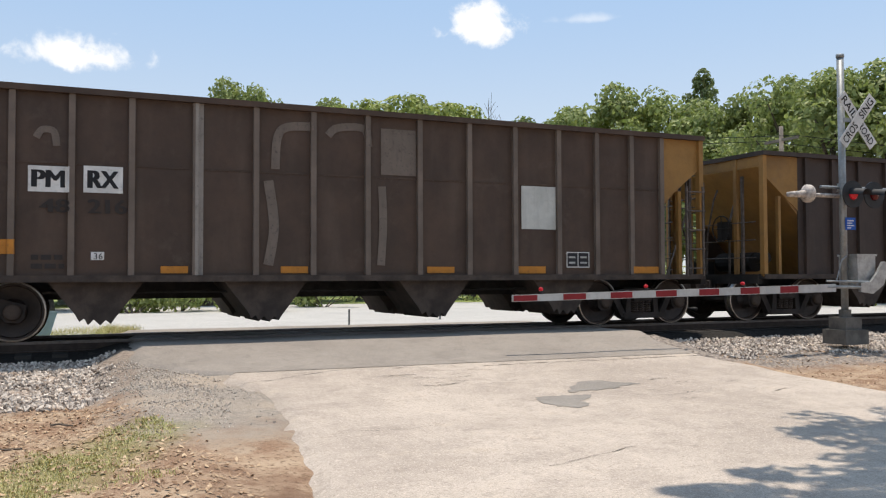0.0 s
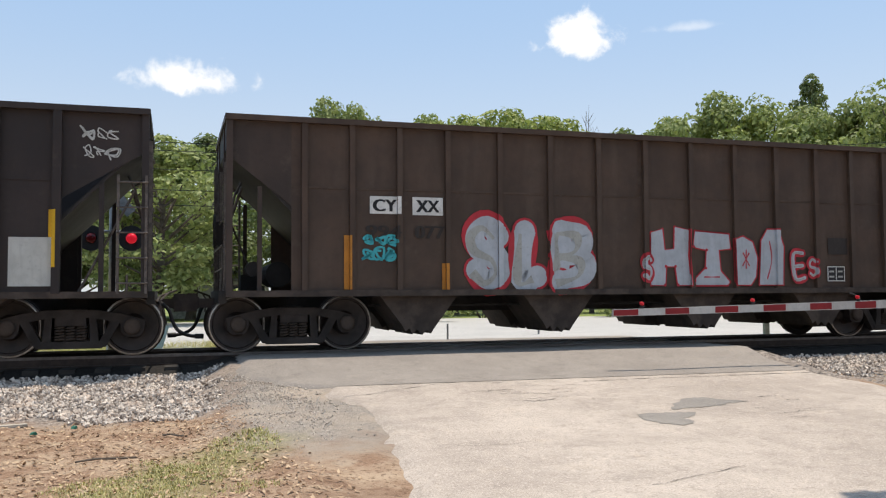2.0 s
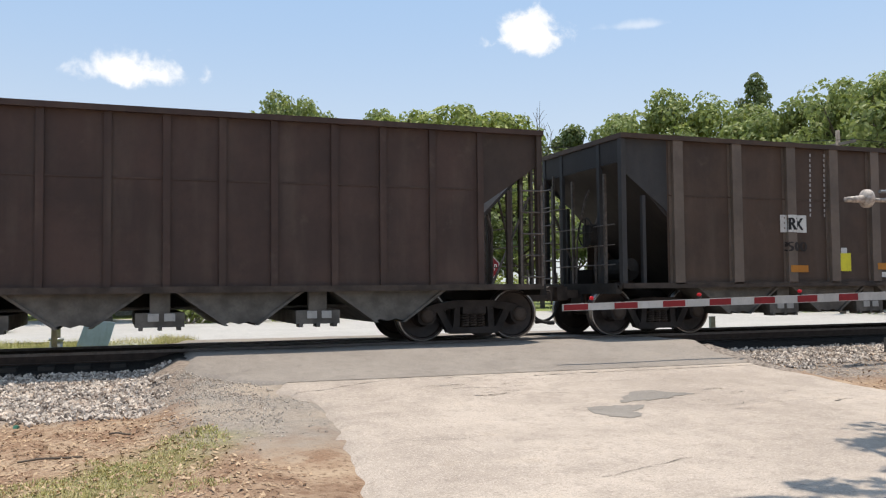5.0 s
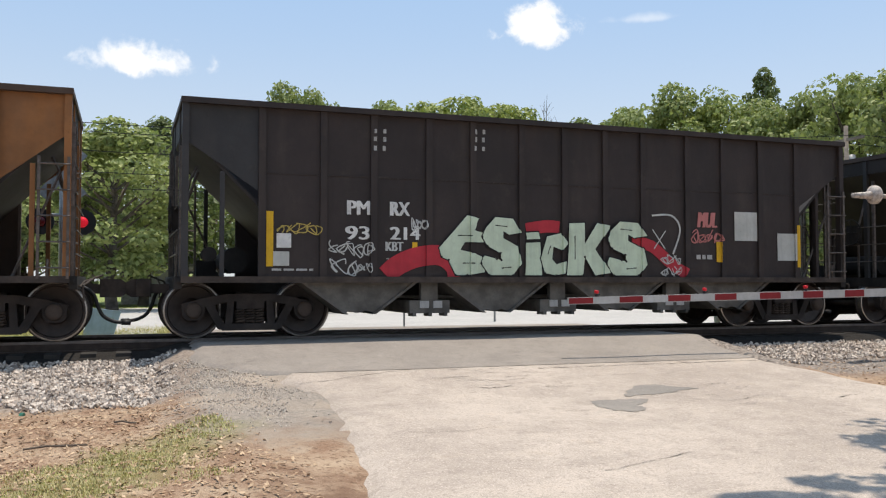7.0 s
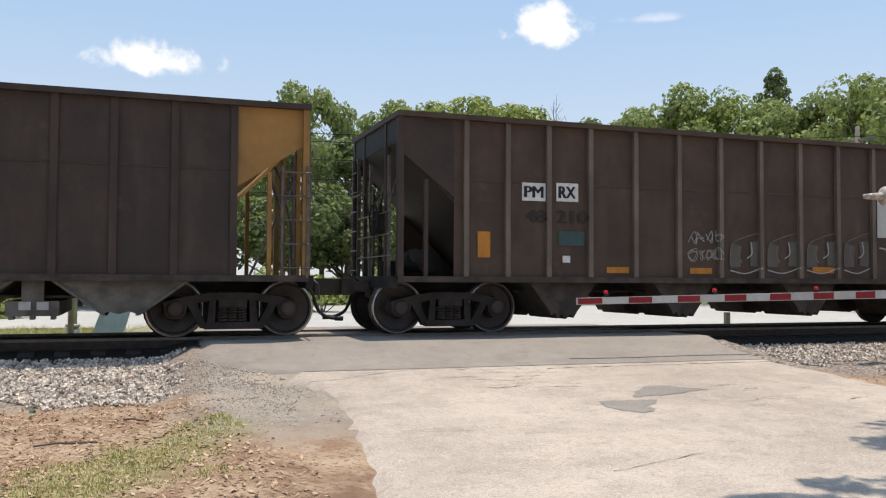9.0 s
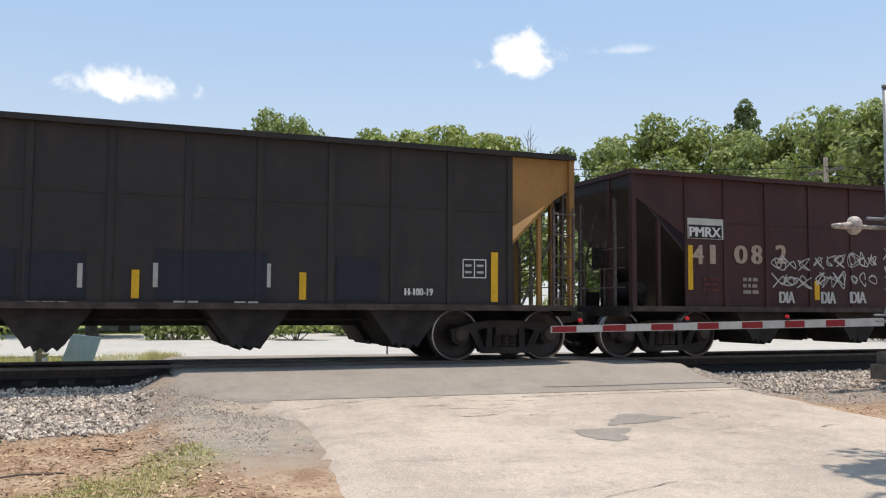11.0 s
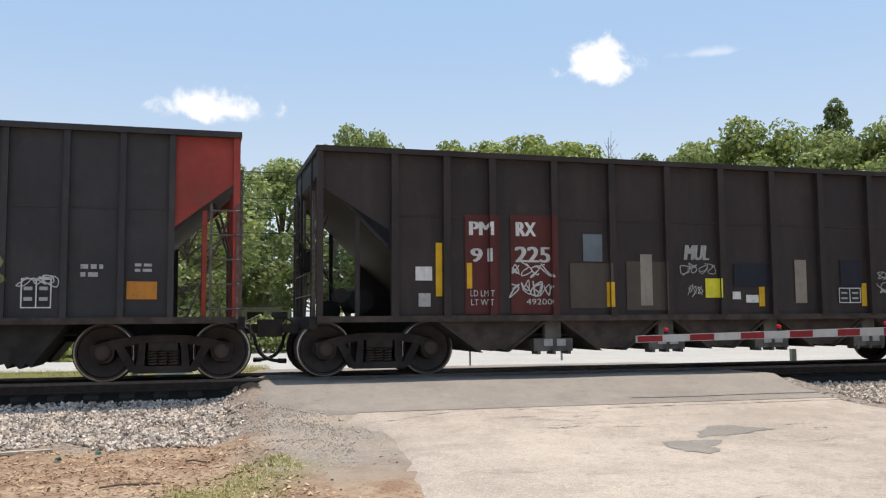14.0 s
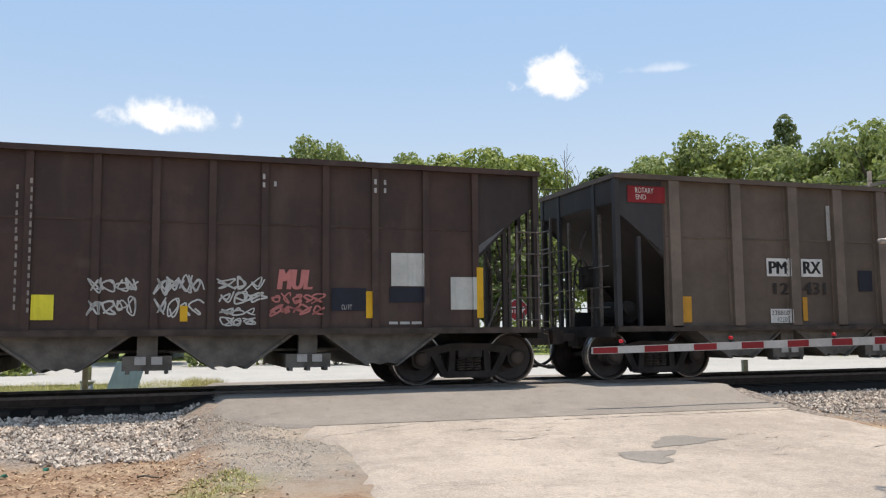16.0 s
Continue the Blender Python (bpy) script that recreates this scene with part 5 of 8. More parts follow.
c.rect("plate", 7.70, 7.54, 1.47, 1.58, WHITE, layer=2)
c = CARS["f"]
c.rect("plate", 12.14, 11.69, 2.35, 2.65, WHITE, "white stencil panel")
c.text("reporting_mark", "PM", 12.08, 11.74, 2.41, 2.60, INK, layer=2)
c.rect("plate", 11.46, 11.01, 2.36, 2.67, WHITE, "white stencil panel")
c.text("reporting_mark", "RX", 11.41, 11.07, 2.42, 2.62, INK, layer=2)
c.text("numeral", "48", 12.08, 11.69, 1.95, 2.16, GHOST, layer=1)
c.text("numeral", "228", 11.46, 10.86, 1.96, 2.17, GHOST, layer=1)
c.rect("reflector", 11.38, 10.92, 1.35, 1.45, ORANGE, "orange strip")
c.rect("plate", 11.32, 11.15, 1.25, 1.37, WHITE, layer=2)
c.rect("reflector", 9.59, 9.18, 1.06, 1.16, ORANGE, "orange strip")
c.rect("reflector", 7.67, 7.24, 1.06, 1.17, ORANGE, "orange strip")
c.rect("reflector", 4.95, 4.46, 1.07, 1.18, ORANGE, "orange strip")
c.rect("paint_patch", 4.20, 3.48, 1.83, 2.63, GREY_PATCH, "pale grey-white repainted panel")
c.data_box(3.23, 2.73, 1.13, 1.51, 1)
c.rect("reflector", 3.20, 2.75, 1.19, 1.51, ORANGE, layer=2)
c.rect("reflector", 1.69, 1.19, 1.19, 1.43, ORANGE)
c.rect("plate", 2.49, 2.33, 1.15, 1.34, WHITE)
c.stroke("graffiti_line", [(8.92, 2.10), (9.37, 2.09), (9.63, 1.97), (9.64, 1.66), (9.51, 1.59), (9.44, 1.75), (9.21, 1.80), (9.16, 1.31), (9.12, 1.00)], 0.096, SPRAY_WHITE, "white sprayed outline letter", 2)
c.stroke("graffiti_line", [(9.10, 1.75), (9.07, 1.49), (9.03, 1.03)], 0.048, SPRAY_WHITE, "", 3)
c.stroke("graffiti_line", [(8.91, 1.71), (8.47, 1.67), (8.40, 1.04)], 0.06, SPRAY_WHITE, "", 3)
c.stroke("graffiti_line", [(8.82, 2.02), (8.48, 2.07), (8.51, 1.84), (8.31, 1.04)], 0.072, SPRAY_WHITE, "white sprayed outline letter", 4)
c.stroke("graffiti_line", [(8.29, 1.98), (8.02, 2.10), (7.89, 1.90), (7.52, 2.11), (7.62, 1.93), (7.89, 1.76), (8.03, 1.44), (7.88, 1.35), (7.63, 1.53), (7.91, 0.94)], 0.06, SPRAY_WHITE, "white sprayed outline letter", 5)
c.stroke("graffiti_line", [(7.01, 2.02), (7.28, 1.86), (7.35, 1.49), (7.23, 1.08), (7.12, 1.03)], 0.12, SPRAY_WHITE, "", 2)
c.stroke("graffiti_line", [(6.92, 2.12), (6.54, 2.12), (6.28, 1.86), (6.29, 1.63), (6.55, 1.63), (6.74, 1.79), (6.93, 1.67), (6.89, 1.30), (6.57, 1.21), (6.08, 1.44)], 0.06, SPRAY_WHITE, "white sprayed outline letter", 3)
c.stroke("graffiti_line", [(6.86, 0.95), (6.48, 1.04), (6.25, 1.02)], 0.072, SPRAY_WHITE, "", 1)
c.scribble("graffiti_tag", 5.94, 5.29, 1.30, 1.70, INK, 4, 0.025, 6, "small black tag", 1)
c.stroke("graffiti_line", [(1.05, 1.84), (1.68, 1.80), (2.14, 1.65), (2.24, 1.29), (2.06, 1.04), (1.09, 1.04)], 0.041999999999999996, SPRAY_WHITE, "white looping tag", 2)
c.stroke("graffiti_line", [(2.05, 1.19), (2.08, 1.59), (1.68, 1.80), (1.35, 1.65), (1.20, 1.29), (1.09, 1.09)], 0.036, SPRAY_WHITE, "", 3)
c.stroke("graffiti_line", [(1.62, 1.80), (1.76, 1.39), (1.72, 1.01)], 0.036, SPRAY_WHITE, "", 4)
c = CARS["f"]
c.rect("reflector", 12.73, 12.27, 1.31, 1.54, ORANGE, "orange strip")
c.rect("plate", 12.41, 12.26, 1.19, 1.30, WHITE, layer=2)
c = CARS["g"]
c.rect("end_panel", 1.16, 0.40, 3.33, 3.59, SIGNAL_RED, "red end panel")
c.text("lettering", "ROTARY", 0.84, 0.47, 3.49, 3.59, WHITE, layer=2)
c.text("lettering", "END", 0.85, 0.64, 3.36, 3.45, WHITE, layer=2)
c.rect("plate", 8.23, 7.58, 1.99, 2.34, WHITE)
c.text("reporting_mark", "RX", 8.08, 7.67, 2.04, 2.28, INK, layer=2)
c.text("numeral", "500", 8.14, 7.58, 1.61, 1.80, GHOST, layer=1)
c.rect("placard", 6.79, 6.46, 1.21, 1.58, LEMON, "lemon warning placard")
c.rect("plate", 6.72, 6.56, 1.58, 1.69, WHITE, layer=2)
c.rect("reflector", 8.06, 7.56, 1.19, 1.33, ORANGE, "orange strip")
c.rect("reflector", 5.83, 5.33, 1.24, 1.38, ORANGE, "orange strip")
c.rect("reflector", 3.51, 3.08, 1.20, 1.34, ORANGE, "orange strip")
c.rect("reflector", 1.88, 1.40, 1.50, 1.72, ORANGE, "orange strip")
c.data_box(4.64, 4.21, 1.08, 1.41, 1)
c.rect("plate", 5.71, 5.47, 1.08, 1.19, WHITE)
c.rect("plate", 3.49, 3.19, 1.33, 1.48, WHITE, layer=2)
c.rect("paint_patch", 2.36, 1.83, 1.75, 2.26, GREY_PATCH, "pale grey square")
c.rect("rivet_mark", 7.46, 7.42, 3.54, 3.60, DIRTY_WHITE)
c.rect("rivet_mark", 7.46, 7.43, 3.44, 3.50, DIRTY_WHITE)
c.rect("rivet_mark", 7.47, 7.43, 3.33, 3.39, DIRTY_WHITE)
c.rect("rivet_mark", 7.47, 7.43, 3.23, 3.29, DIRTY_WHITE)
c.rect("rivet_mark", 7.47, 7.43, 3.13, 3.19, DIRTY_WHITE)
c.rect("rivet_mark", 7.47, 7.44, 3.03, 3.09, DIRTY_WHITE)
c.rect("rivet_mark", 7.48, 7.44, 2.93, 2.99, DIRTY_WHITE)
c.rect("rivet_mark", 7.48, 7.44, 2.83, 2.88, DIRTY_WHITE)
c.rect("rivet_mark", 7.48, 7.44, 2.72, 2.78, DIRTY_WHITE)
c.rect("rivet_mark", 7.49, 7.45, 2.62, 2.68, DIRTY_WHITE)
c.rect("rivet_mark", 7.49, 7.45, 2.52, 2.58, DIRTY_WHITE)
c.rect("rivet_mark", 7.49, 7.45, 2.42, 2.48, DIRTY_WHITE)
c.rect("rivet_mark", 7.49, 7.46, 2.32, 2.38, DIRTY_WHITE)
c.rect("rivet_mark", 7.10, 7.06, 3.55, 3.61, DIRTY_WHITE)
c.rect("rivet_mark", 7.11, 7.07, 3.45, 3.51, DIRTY_WHITE)
c.rect("rivet_mark", 7.11, 7.07, 3.35, 3.41, DIRTY_WHITE)
c.rect("rivet_mark", 7.11, 7.07, 3.24, 3.30, DIRTY_WHITE)
c.rect("rivet_mark", 7.12, 7.08, 3.14, 3.20, DIRTY_WHITE)
c.rect("rivet_mark", 7.12, 7.08, 3.04, 3.10, DIRTY_WHITE)
c.rect("rivet_mark", 7.12, 7.08, 2.94, 3.00, DIRTY_WHITE)
c.rect("rivet_mark", 7.12, 7.08, 2.83, 2.89, DIRTY_WHITE)
c.rect("rivet_mark", 7.12, 7.08, 2.73, 2.79, DIRTY_WHITE)
c.rect("rivet_mark", 7.13, 7.09, 2.63, 2.69, DIRTY_WHITE)
c.rect("rivet_mark", 7.13, 7.09, 2.53, 2.59, DIRTY_WHITE)
c.rect("rivet_mark", 7.13, 7.09, 2.42, 2.48, DIRTY_WHITE)
c.rect("rivet_mark", 7.13, 7.10, 2.32, 2.38, DIRTY_WHITE)
c.rect("rivet_mark", 5.21, 5.16, 3.01, 3.07, DIRTY_WHITE)
c.rect("rivet_mark", 5.21, 5.17, 2.90, 2.96, DIRTY_WHITE)
c.rect("rivet_mark", 5.21, 5.17, 2.79, 2.86, DIRTY_WHITE)
c.rect("rivet_mark", 4.88, 4.83, 3.02, 3.08, DIRTY_WHITE)
c.rect("rivet_mark", 4.88, 4.83, 2.91, 2.97, DIRTY_WHITE)
c.rect("rivet_mark", 4.88, 4.84, 2.80, 2.87, DIRTY_WHITE)
c.rect("rivet_mark", 2.77, 2.72, 3.52, 3.59, DIRTY_WHITE)
c.rect("rivet_mark", 2.77, 2.72, 3.41, 3.47, DIRTY_WHITE)
c.rect("rivet_mark", 2.77, 2.73, 3.29, 3.36, DIRTY_WHITE)
c.rect("rivet_mark", 2.44, 2.39, 3.53, 3.60, DIRTY_WHITE)
c.rect("rivet_mark", 2.44, 2.40, 3.42, 3.49, DIRTY_WHITE)
c.rect("rivet_mark", 2.45, 2.40, 3.30, 3.37, DIRTY_WHITE)
c = CARS["i"]
c.rect("plate", 10.29, 9.79, 2.13, 2.43, WHITE, "white stencil panel")
c.text("reporting_mark", "PM", 10.23, 9.85, 2.19, 2.38, INK, layer=2)
c.rect("plate", 9.57, 9.05, 2.12, 2.42, WHITE, "white stencil panel")
c.text("reporting_mark", "RX", 9.51, 9.11, 2.17, 2.38, INK, layer=2)
c.rect("plate", 10.32, 9.82, 1.71, 2.00, WHITE)
c.text("numeral", "20", 10.25, 9.88, 1.76, 1.94, INK, layer=2)
c.rect("plate", 9.57, 9.02, 1.73, 2.01, WHITE)
c.text("numeral", "353", 9.50, 9.09, 1.77, 1.96, INK, layer=2)
c.scribble("graffiti_tag", 11.86, 11.46, 2.52, 3.33, SPRAY_BLUE, 3, 0.03, 6, "blue tag", 1)
c.scribble("graffiti_tag", 10.37, 9.80, 1.21, 1.67, SPRAY_BLUE, 4, 0.05, 7, "blue tag", 1)
c.rect("reflector", 11.09, 10.64, 1.79, 2.02, ORANGE, "orange strip")
c.rect("paint_patch", 8.37, 8.05, 1.81, 2.25, GREY_PATCH)
c.rect("placard", 7.31, 7.01, 1.15, 1.50, LEMON)
c.data_box(5.37, 4.88, 1.08, 1.37, 1)
c.rect("plate", 9.02, 8.85, 1.15, 1.30, WHITE)
c.rect("plate", 8.64, 8.46, 1.15, 1.30, WHITE)
c.rect("plate", 6.94, 6.75, 1.15, 1.31, WHITE)
c.rect("plate", 6.54, 6.36, 1.15, 1.31, WHITE)
c.rect("reflector", 8.22, 7.81, 1.04, 1.15, ORANGE)
c.rect("reflector", 6.42, 5.97, 1.04, 1.15, ORANGE, layer=2)
c.rect("plate", 9.57, 9.05, 1.11, 1.37, DIRTY_WHITE)
c = CARS["j"]
c.text("reporting_mark", "PM", 10.18, 9.82, 2.02, 2.25, WHITE, layer=1)
c.text("reporting_mark", "RX", 9.46, 9.14, 2.02, 2.25, WHITE, layer=1)
c.text("numeral", "93", 10.21, 9.83, 1.61, 1.83, WHITE, layer=1)
c.text("numeral", "214", 9.46, 8.96, 1.62, 1.83, WHITE, layer=1)
c.text("numeral", "235000", 9.54, 9.16, 1.23, 1.31, DIRTY_WHITE, layer=1)
c.text("numeral", "50100", 9.48, 9.17, 1.10, 1.19, DIRTY_WHITE, layer=1)
c.scribble("graffiti_tag", 10.48, 9.75, 1.02, 1.60, SPRAY_WHITE, 21, 0.02, 9, "white handwritten tag", 2)
c.scribble("graffiti_tag", 9.11, 8.84, 1.76, 2.02, SPRAY_WHITE, 22, 0.018, 5, "", 2)
c.text("graffiti_word", "KBT", 9.54, 9.25, 1.43, 1.58, SPRAY_WHITE, layer=1)
c.scribble("graffiti_tag", 11.33, 10.65, 1.67, 1.88, OCHRE_SPRAY, 23, 0.016, 8, "", 1)
c.rect("reflector", 11.48, 11.37, 1.16, 2.04, YELLOW, "tall yellow strip")
c.rect("reflector", 9.09, 9.00, 1.17, 1.58, YELLOW, "tall yellow strip")
c.rect("plate", 11.32, 11.09, 1.46, 1.69, WHITE, layer=2)
c.rect("paint_patch", 11.37, 11.12, 1.17, 1.40, GREY_PATCH, layer=2)
c.stroke("graffiti_line", [(9.54, 1.02), (9.34, 1.19), (9.00, 1.33), (8.60, 1.36), (8.35, 1.19), (8.30, 1.00)], 0.34, SPRAY_RED, "red sprayed backdrop", 2)
c.stroke("graffiti_line", [(7.02, 1.84), (6.64, 1.90), (6.37, 1.89)], 0.22, SPRAY_RED, "", 1)
c.stroke("graffiti_line", [(4.90, 1.63), (4.49, 1.58), (4.08, 1.27), (3.73, 1.06)], 0.22, SPRAY_RED, "red sprayed backdrop", 1)
c.block("G", 8.62, 7.78, 1.03, 2.06, SPRAY_MINT, INK, 0.022, 3)
c.block("S", 7.86, 7.12, 1.03, 2.04, SPRAY_MINT, INK, 0.022, 6)
c.block("I", 7.06, 6.72, 1.03, 1.78, SPRAY_MINT, INK, 0.022, 9)
c.block("C", 6.78, 6.22, 1.03, 1.78, SPRAY_MINT, INK, 0.022, 12)
c.block("K", 6.26, 5.36, 1.03, 1.98, SPRAY_MINT, INK, 0.022, 15)
c.block("S", 5.46, 4.62, 1.03, 2.02, SPRAY_MINT, INK, 0.022, 18)
c.stroke("graffiti_line", [(4.47, 2.15), (4.05, 2.16), (3.86, 1.90), (4.02, 1.43)], 0.035, SPRAY_WHITE, "", 2)
c.stroke("graffiti_line", [(4.46, 1.89), (4.19, 1.53)], 0.02, SPRAY_WHITE, "", 3)
c.stroke("graffiti_line", [(4.18, 1.87), (4.43, 1.53)], 0.02, SPRAY_WHITE, "", 4)
c.text("graffiti_word", "MUL", 3.46, 3.04, 1.95, 2.24, SPRAY_PINK, "pink handwritten tag", layer=1, lean=0.2)
c.scribble("graffiti_tag", 3.60, 2.93, 1.62, 1.92, SPRAY_PINK, 25, 0.026, 8, "pink handwritten tag", 1)
c.rect("paint_patch", 2.63, 2.10, 1.71, 2.27, GREY_PATCH, "pale scuffed square")
c.rect("paint_patch", 1.62, 1.16, 1.33, 1.87, GREY_PATCH, "pale scuffed square")
c.rect("reflector", 1.17, 1.06, 1.20, 2.04, YELLOW, "tall yellow strip", layer=2)
c.rect("reflector", 3.05, 2.94, 1.29, 1.68, YELLOW, layer=2)
c.bars(3.50, 3.09, 1.31, 1.46, 1, DIRTY_WHITE, 4, 1)
c.bars(11.39, 10.74, 1.08, 1.14, 1, DIRTY_WHITE, 5, 1)
c.scribble("graffiti_tag", 4.26, 3.83, 1.01, 1.43, SPRAY_WHITE, 26, 0.016, 5, "", 3)
c.rect("rivet_mark", 9.75, 9.71, 3.38, 3.45, DIRTY_WHITE)
c.rect("rivet_mark", 9.76, 9.71, 3.25, 3.32, DIRTY_WHITE)
c.rect("rivet_mark", 9.76, 9.71, 3.09, 3.17, DIRTY_WHITE)
c.rect("rivet_mark", 9.59, 9.54, 3.39, 3.46, DIRTY_WHITE)
c.rect("rivet_mark", 9.59, 9.54, 3.25, 3.33, DIRTY_WHITE)
c.rect("rivet_mark", 9.60, 9.55, 3.10, 3.18, DIRTY_WHITE)
c.rect("rivet_mark", 7.98, 7.93, 3.47, 3.55, DIRTY_WHITE)
c.rect("rivet_mark", 7.98, 7.93, 3.33, 3.42, DIRTY_WHITE)
c.rect("rivet_mark", 7.99, 7.94, 3.18, 3.26, DIRTY_WHITE)
c.rect("rivet_mark", 7.83, 7.78, 3.48, 3.56, DIRTY_WHITE)
c.rect("rivet_mark", 7.84, 7.79, 3.34, 3.42, DIRTY_WHITE)
c.rect("rivet_mark", 7.84, 7.79, 3.19, 3.26, DIRTY_WHITE)
c = CARS["k"]
c.rect("plate", 11.34, 10.89, 2.34, 2.66, WHITE)
c.text("reporting_mark", "RX", 11.27, 10.95, 2.40, 2.61, INK, layer=2)
c.scribble("graffiti_tag", 11.36, 10.79, 1.27, 1.71, SPRAY_WHITE, 31, 0.02, 7, "white handwritten tag", 1)
c.scribble("graffiti_tag", 8.72, 7.94, 1.35, 1.87, SPRAY_TEAL, 32, 0.04, 7, "teal handwritten tag", 1)
c.scribble("graffiti_tag", 5.89, 5.13, 1.19, 2.03, SPRAY_BLUE, 33, 0.035, 8, "blue and yellow tag", 1)
c.scribble("graffiti_tag", 5.84, 5.13, 1.15, 1.60, OCHRE_SPRAY, 34, 0.03, 6, "", 2)
c.scribble("graffiti_tag", 3.17, 2.52, 1.46, 2.00, SPRAY_BLUE, 35, 0.03, 8, "blue tag", 1)
c.scribble("graffiti_tag", 2.38, 2.20, 1.50, 1.94, SPRAY_BLUE, 36, 0.025, 4, "", 1)
c.rect("reflector", 9.60, 9.16, 1.35, 1.45, ORANGE, "orange strip")
c.rect("reflector", 7.60, 7.11, 1.35, 1.45, ORANGE, "orange strip")
c.rect("reflector", 1.56, 1.17, 1.23, 1.45, ORANGE)
c.rect("plate", 2.38, 2.23, 1.19, 1.37, WHITE)
c.data_box(3.12, 2.62, 1.11, 1.40, 1)
c.rect("paint_patch", 4.06, 3.40, 1.83, 2.59, GREY_PATCH, "pale grey-white repainted panel")
c.stroke("graffiti_line", [(4.86, 1.50), (4.71, 1.76), (4.35, 1.87), (4.15, 1.77), (4.04, 2.02), (3.98, 1.63)], 0.035, SPRAY_WHITE, "white bird drawing", 2)
c.stroke("graffiti_line", [(4.91, 1.50), (4.31, 1.53), (4.15, 1.58)], 0.03, SPRAY_WHITE, "", 3)
c.stroke("graffiti_line", [(4.68, 1.00), (4.54, 1.12), (4.27, 1.14), (4.21, 1.44), (4.36, 1.48), (4.47, 1.19)], 0.028, SPRAY_WHITE, "", 4)
c.stroke("graffiti_line", [(3.63, 1.83), (3.67, 1.54), (3.72, 0.98)], 0.03, SPRAY_WHITE, "", 2)
c.stroke("graffiti_line", [(3.45, 1.84), (3.46, 1.44), (3.54, 0.98)], 0.03, SPRAY_WHITE, "", 2)
c.stroke("graffiti_line", [(4.02, 1.68), (3.98, 1.39)], 0.02, SPRAY_WHITE, "", 3)
c.stroke("graffiti_line", [(3.86, 1.68), (3.84, 1.39)], 0.02, SPRAY_WHITE, "", 1)
c.stroke("graffiti_line", [(4.10, 1.58), (3.74, 1.64)], 0.02, SPRAY_WHITE, "", 4)
c.stroke("graffiti_line", [(4.10, 1.47), (3.74, 1.51)], 0.02, SPRAY_WHITE, "", 4)
c = CARS["k"]
c.rect("plate", 11.82, 11.39, 2.33, 2.64, WHITE)
c.text("reporting_mark", "PM", 11.75, 11.45, 2.38, 2.59, INK, layer=2)
c.rect("reflector", 12.61, 12.18, 1.33, 1.54, ORANGE, "orange strip")
c.text("numeral", "48", 11.71, 11.38, 1.98, 2.17, GHOST, layer=1)
c.text("numeral", "113", 11.11, 10.64, 2.00, 2.20, GHOST, layer=1)
c = CARS["l"]
c.rect("plate", 11.91, 11.46, 2.34, 2.66, WHITE, "white stencil panel")
c.text("reporting_mark", "PM", 11.86, 11.51, 2.40, 2.60, INK, layer=2)
c.rect("plate", 11.25, 10.82, 2.35, 2.68, WHITE, "white stencil panel")
c.text("reporting_mark", "RX", 11.20, 10.88, 2.41, 2.62, INK, layer=2)
c.text("numeral", "48", 11.82, 11.46, 1.96, 2.18, GHOST, layer=1)
c.text("numeral", "210", 11.24, 10.64, 1.96, 2.19, GHOST, layer=1)
c.rect("reflector", 12.73, 12.50, 1.33, 1.78, ORANGE, "orange strip")
c.rect("faded_panel", 11.21, 10.70, 1.56, 1.82, SPRAY_TEAL_DIM)
c.rect("plate", 11.13, 10.98, 1.26, 1.38, WHITE)
c.rect("reflector", 10.25, 9.80, 1.08, 1.19, ORANGE, "orange strip")
c.rect("reflector", 8.50, 8.02, 1.08, 1.19, ORANGE, "orange strip")
c.rect("reflector", 5.67, 5.13, 1.11, 1.23, ORANGE, "orange strip")
c.scribble("graffiti_tag", 8.52, 7.80, 1.29, 1.93, SPRAY_GREY, 41, 0.014, 8, "", 1)
c.stroke("graffiti_line", [(7.48, 1.21), (7.49, 1.43), (7.45, 1.64)], 0.24, HAZE, "thin faded grey spray", 1)
c.stroke("graffiti_line", [(7.04, 1.23), (7.02, 1.48), (7.05, 1.71)], 0.24, HAZE, "thin faded grey spray", 1)
c.stroke("graffiti_line", [(7.61, 1.23), (7.57, 1.64), (7.25, 1.80), (6.92, 1.88)], 0.022, FADE, "", 2)
c.stroke("graffiti_line", [(7.61, 1.15), (7.26, 1.09), (6.90, 1.20)], 0.024, SPRAY_GREY, "", 3)
c.stroke("graffiti_line", [(7.39, 1.62), (7.41, 1.44), (7.34, 1.29)], 0.03, FADE, "", 3)
c.stroke("graffiti_line", [(7.13, 1.70), (7.11, 1.48), (7.23, 1.38)], 0.026, SPRAY_GREY, "", 3)
c.stroke("graffiti_line", [(6.61, 1.22), (6.62, 1.45), (6.58, 1.66)], 0.24, HAZE, "thin faded grey spray", 1)
c.stroke("graffiti_line", [(6.14, 1.24), (6.12, 1.49), (6.15, 1.72)], 0.24, HAZE, "thin faded grey spray", 1)
c.stroke("graffiti_line", [(6.74, 1.24), (6.70, 1.65), (6.37, 1.81), (6.01, 1.90)], 0.022, FADE, "", 2)
c.stroke("graffiti_line", [(6.74, 1.16), (6.38, 1.10), (6.00, 1.21)], 0.024, SPRAY_GREY, "", 3)
c.stroke("graffiti_line", [(6.51, 1.64), (6.53, 1.45), (6.46, 1.30)], 0.03, FADE, "", 3)
c.stroke("graffiti_line", [(6.25, 1.72), (6.22, 1.49), (6.34, 1.39)], 0.026, SPRAY_GREY, "", 3)
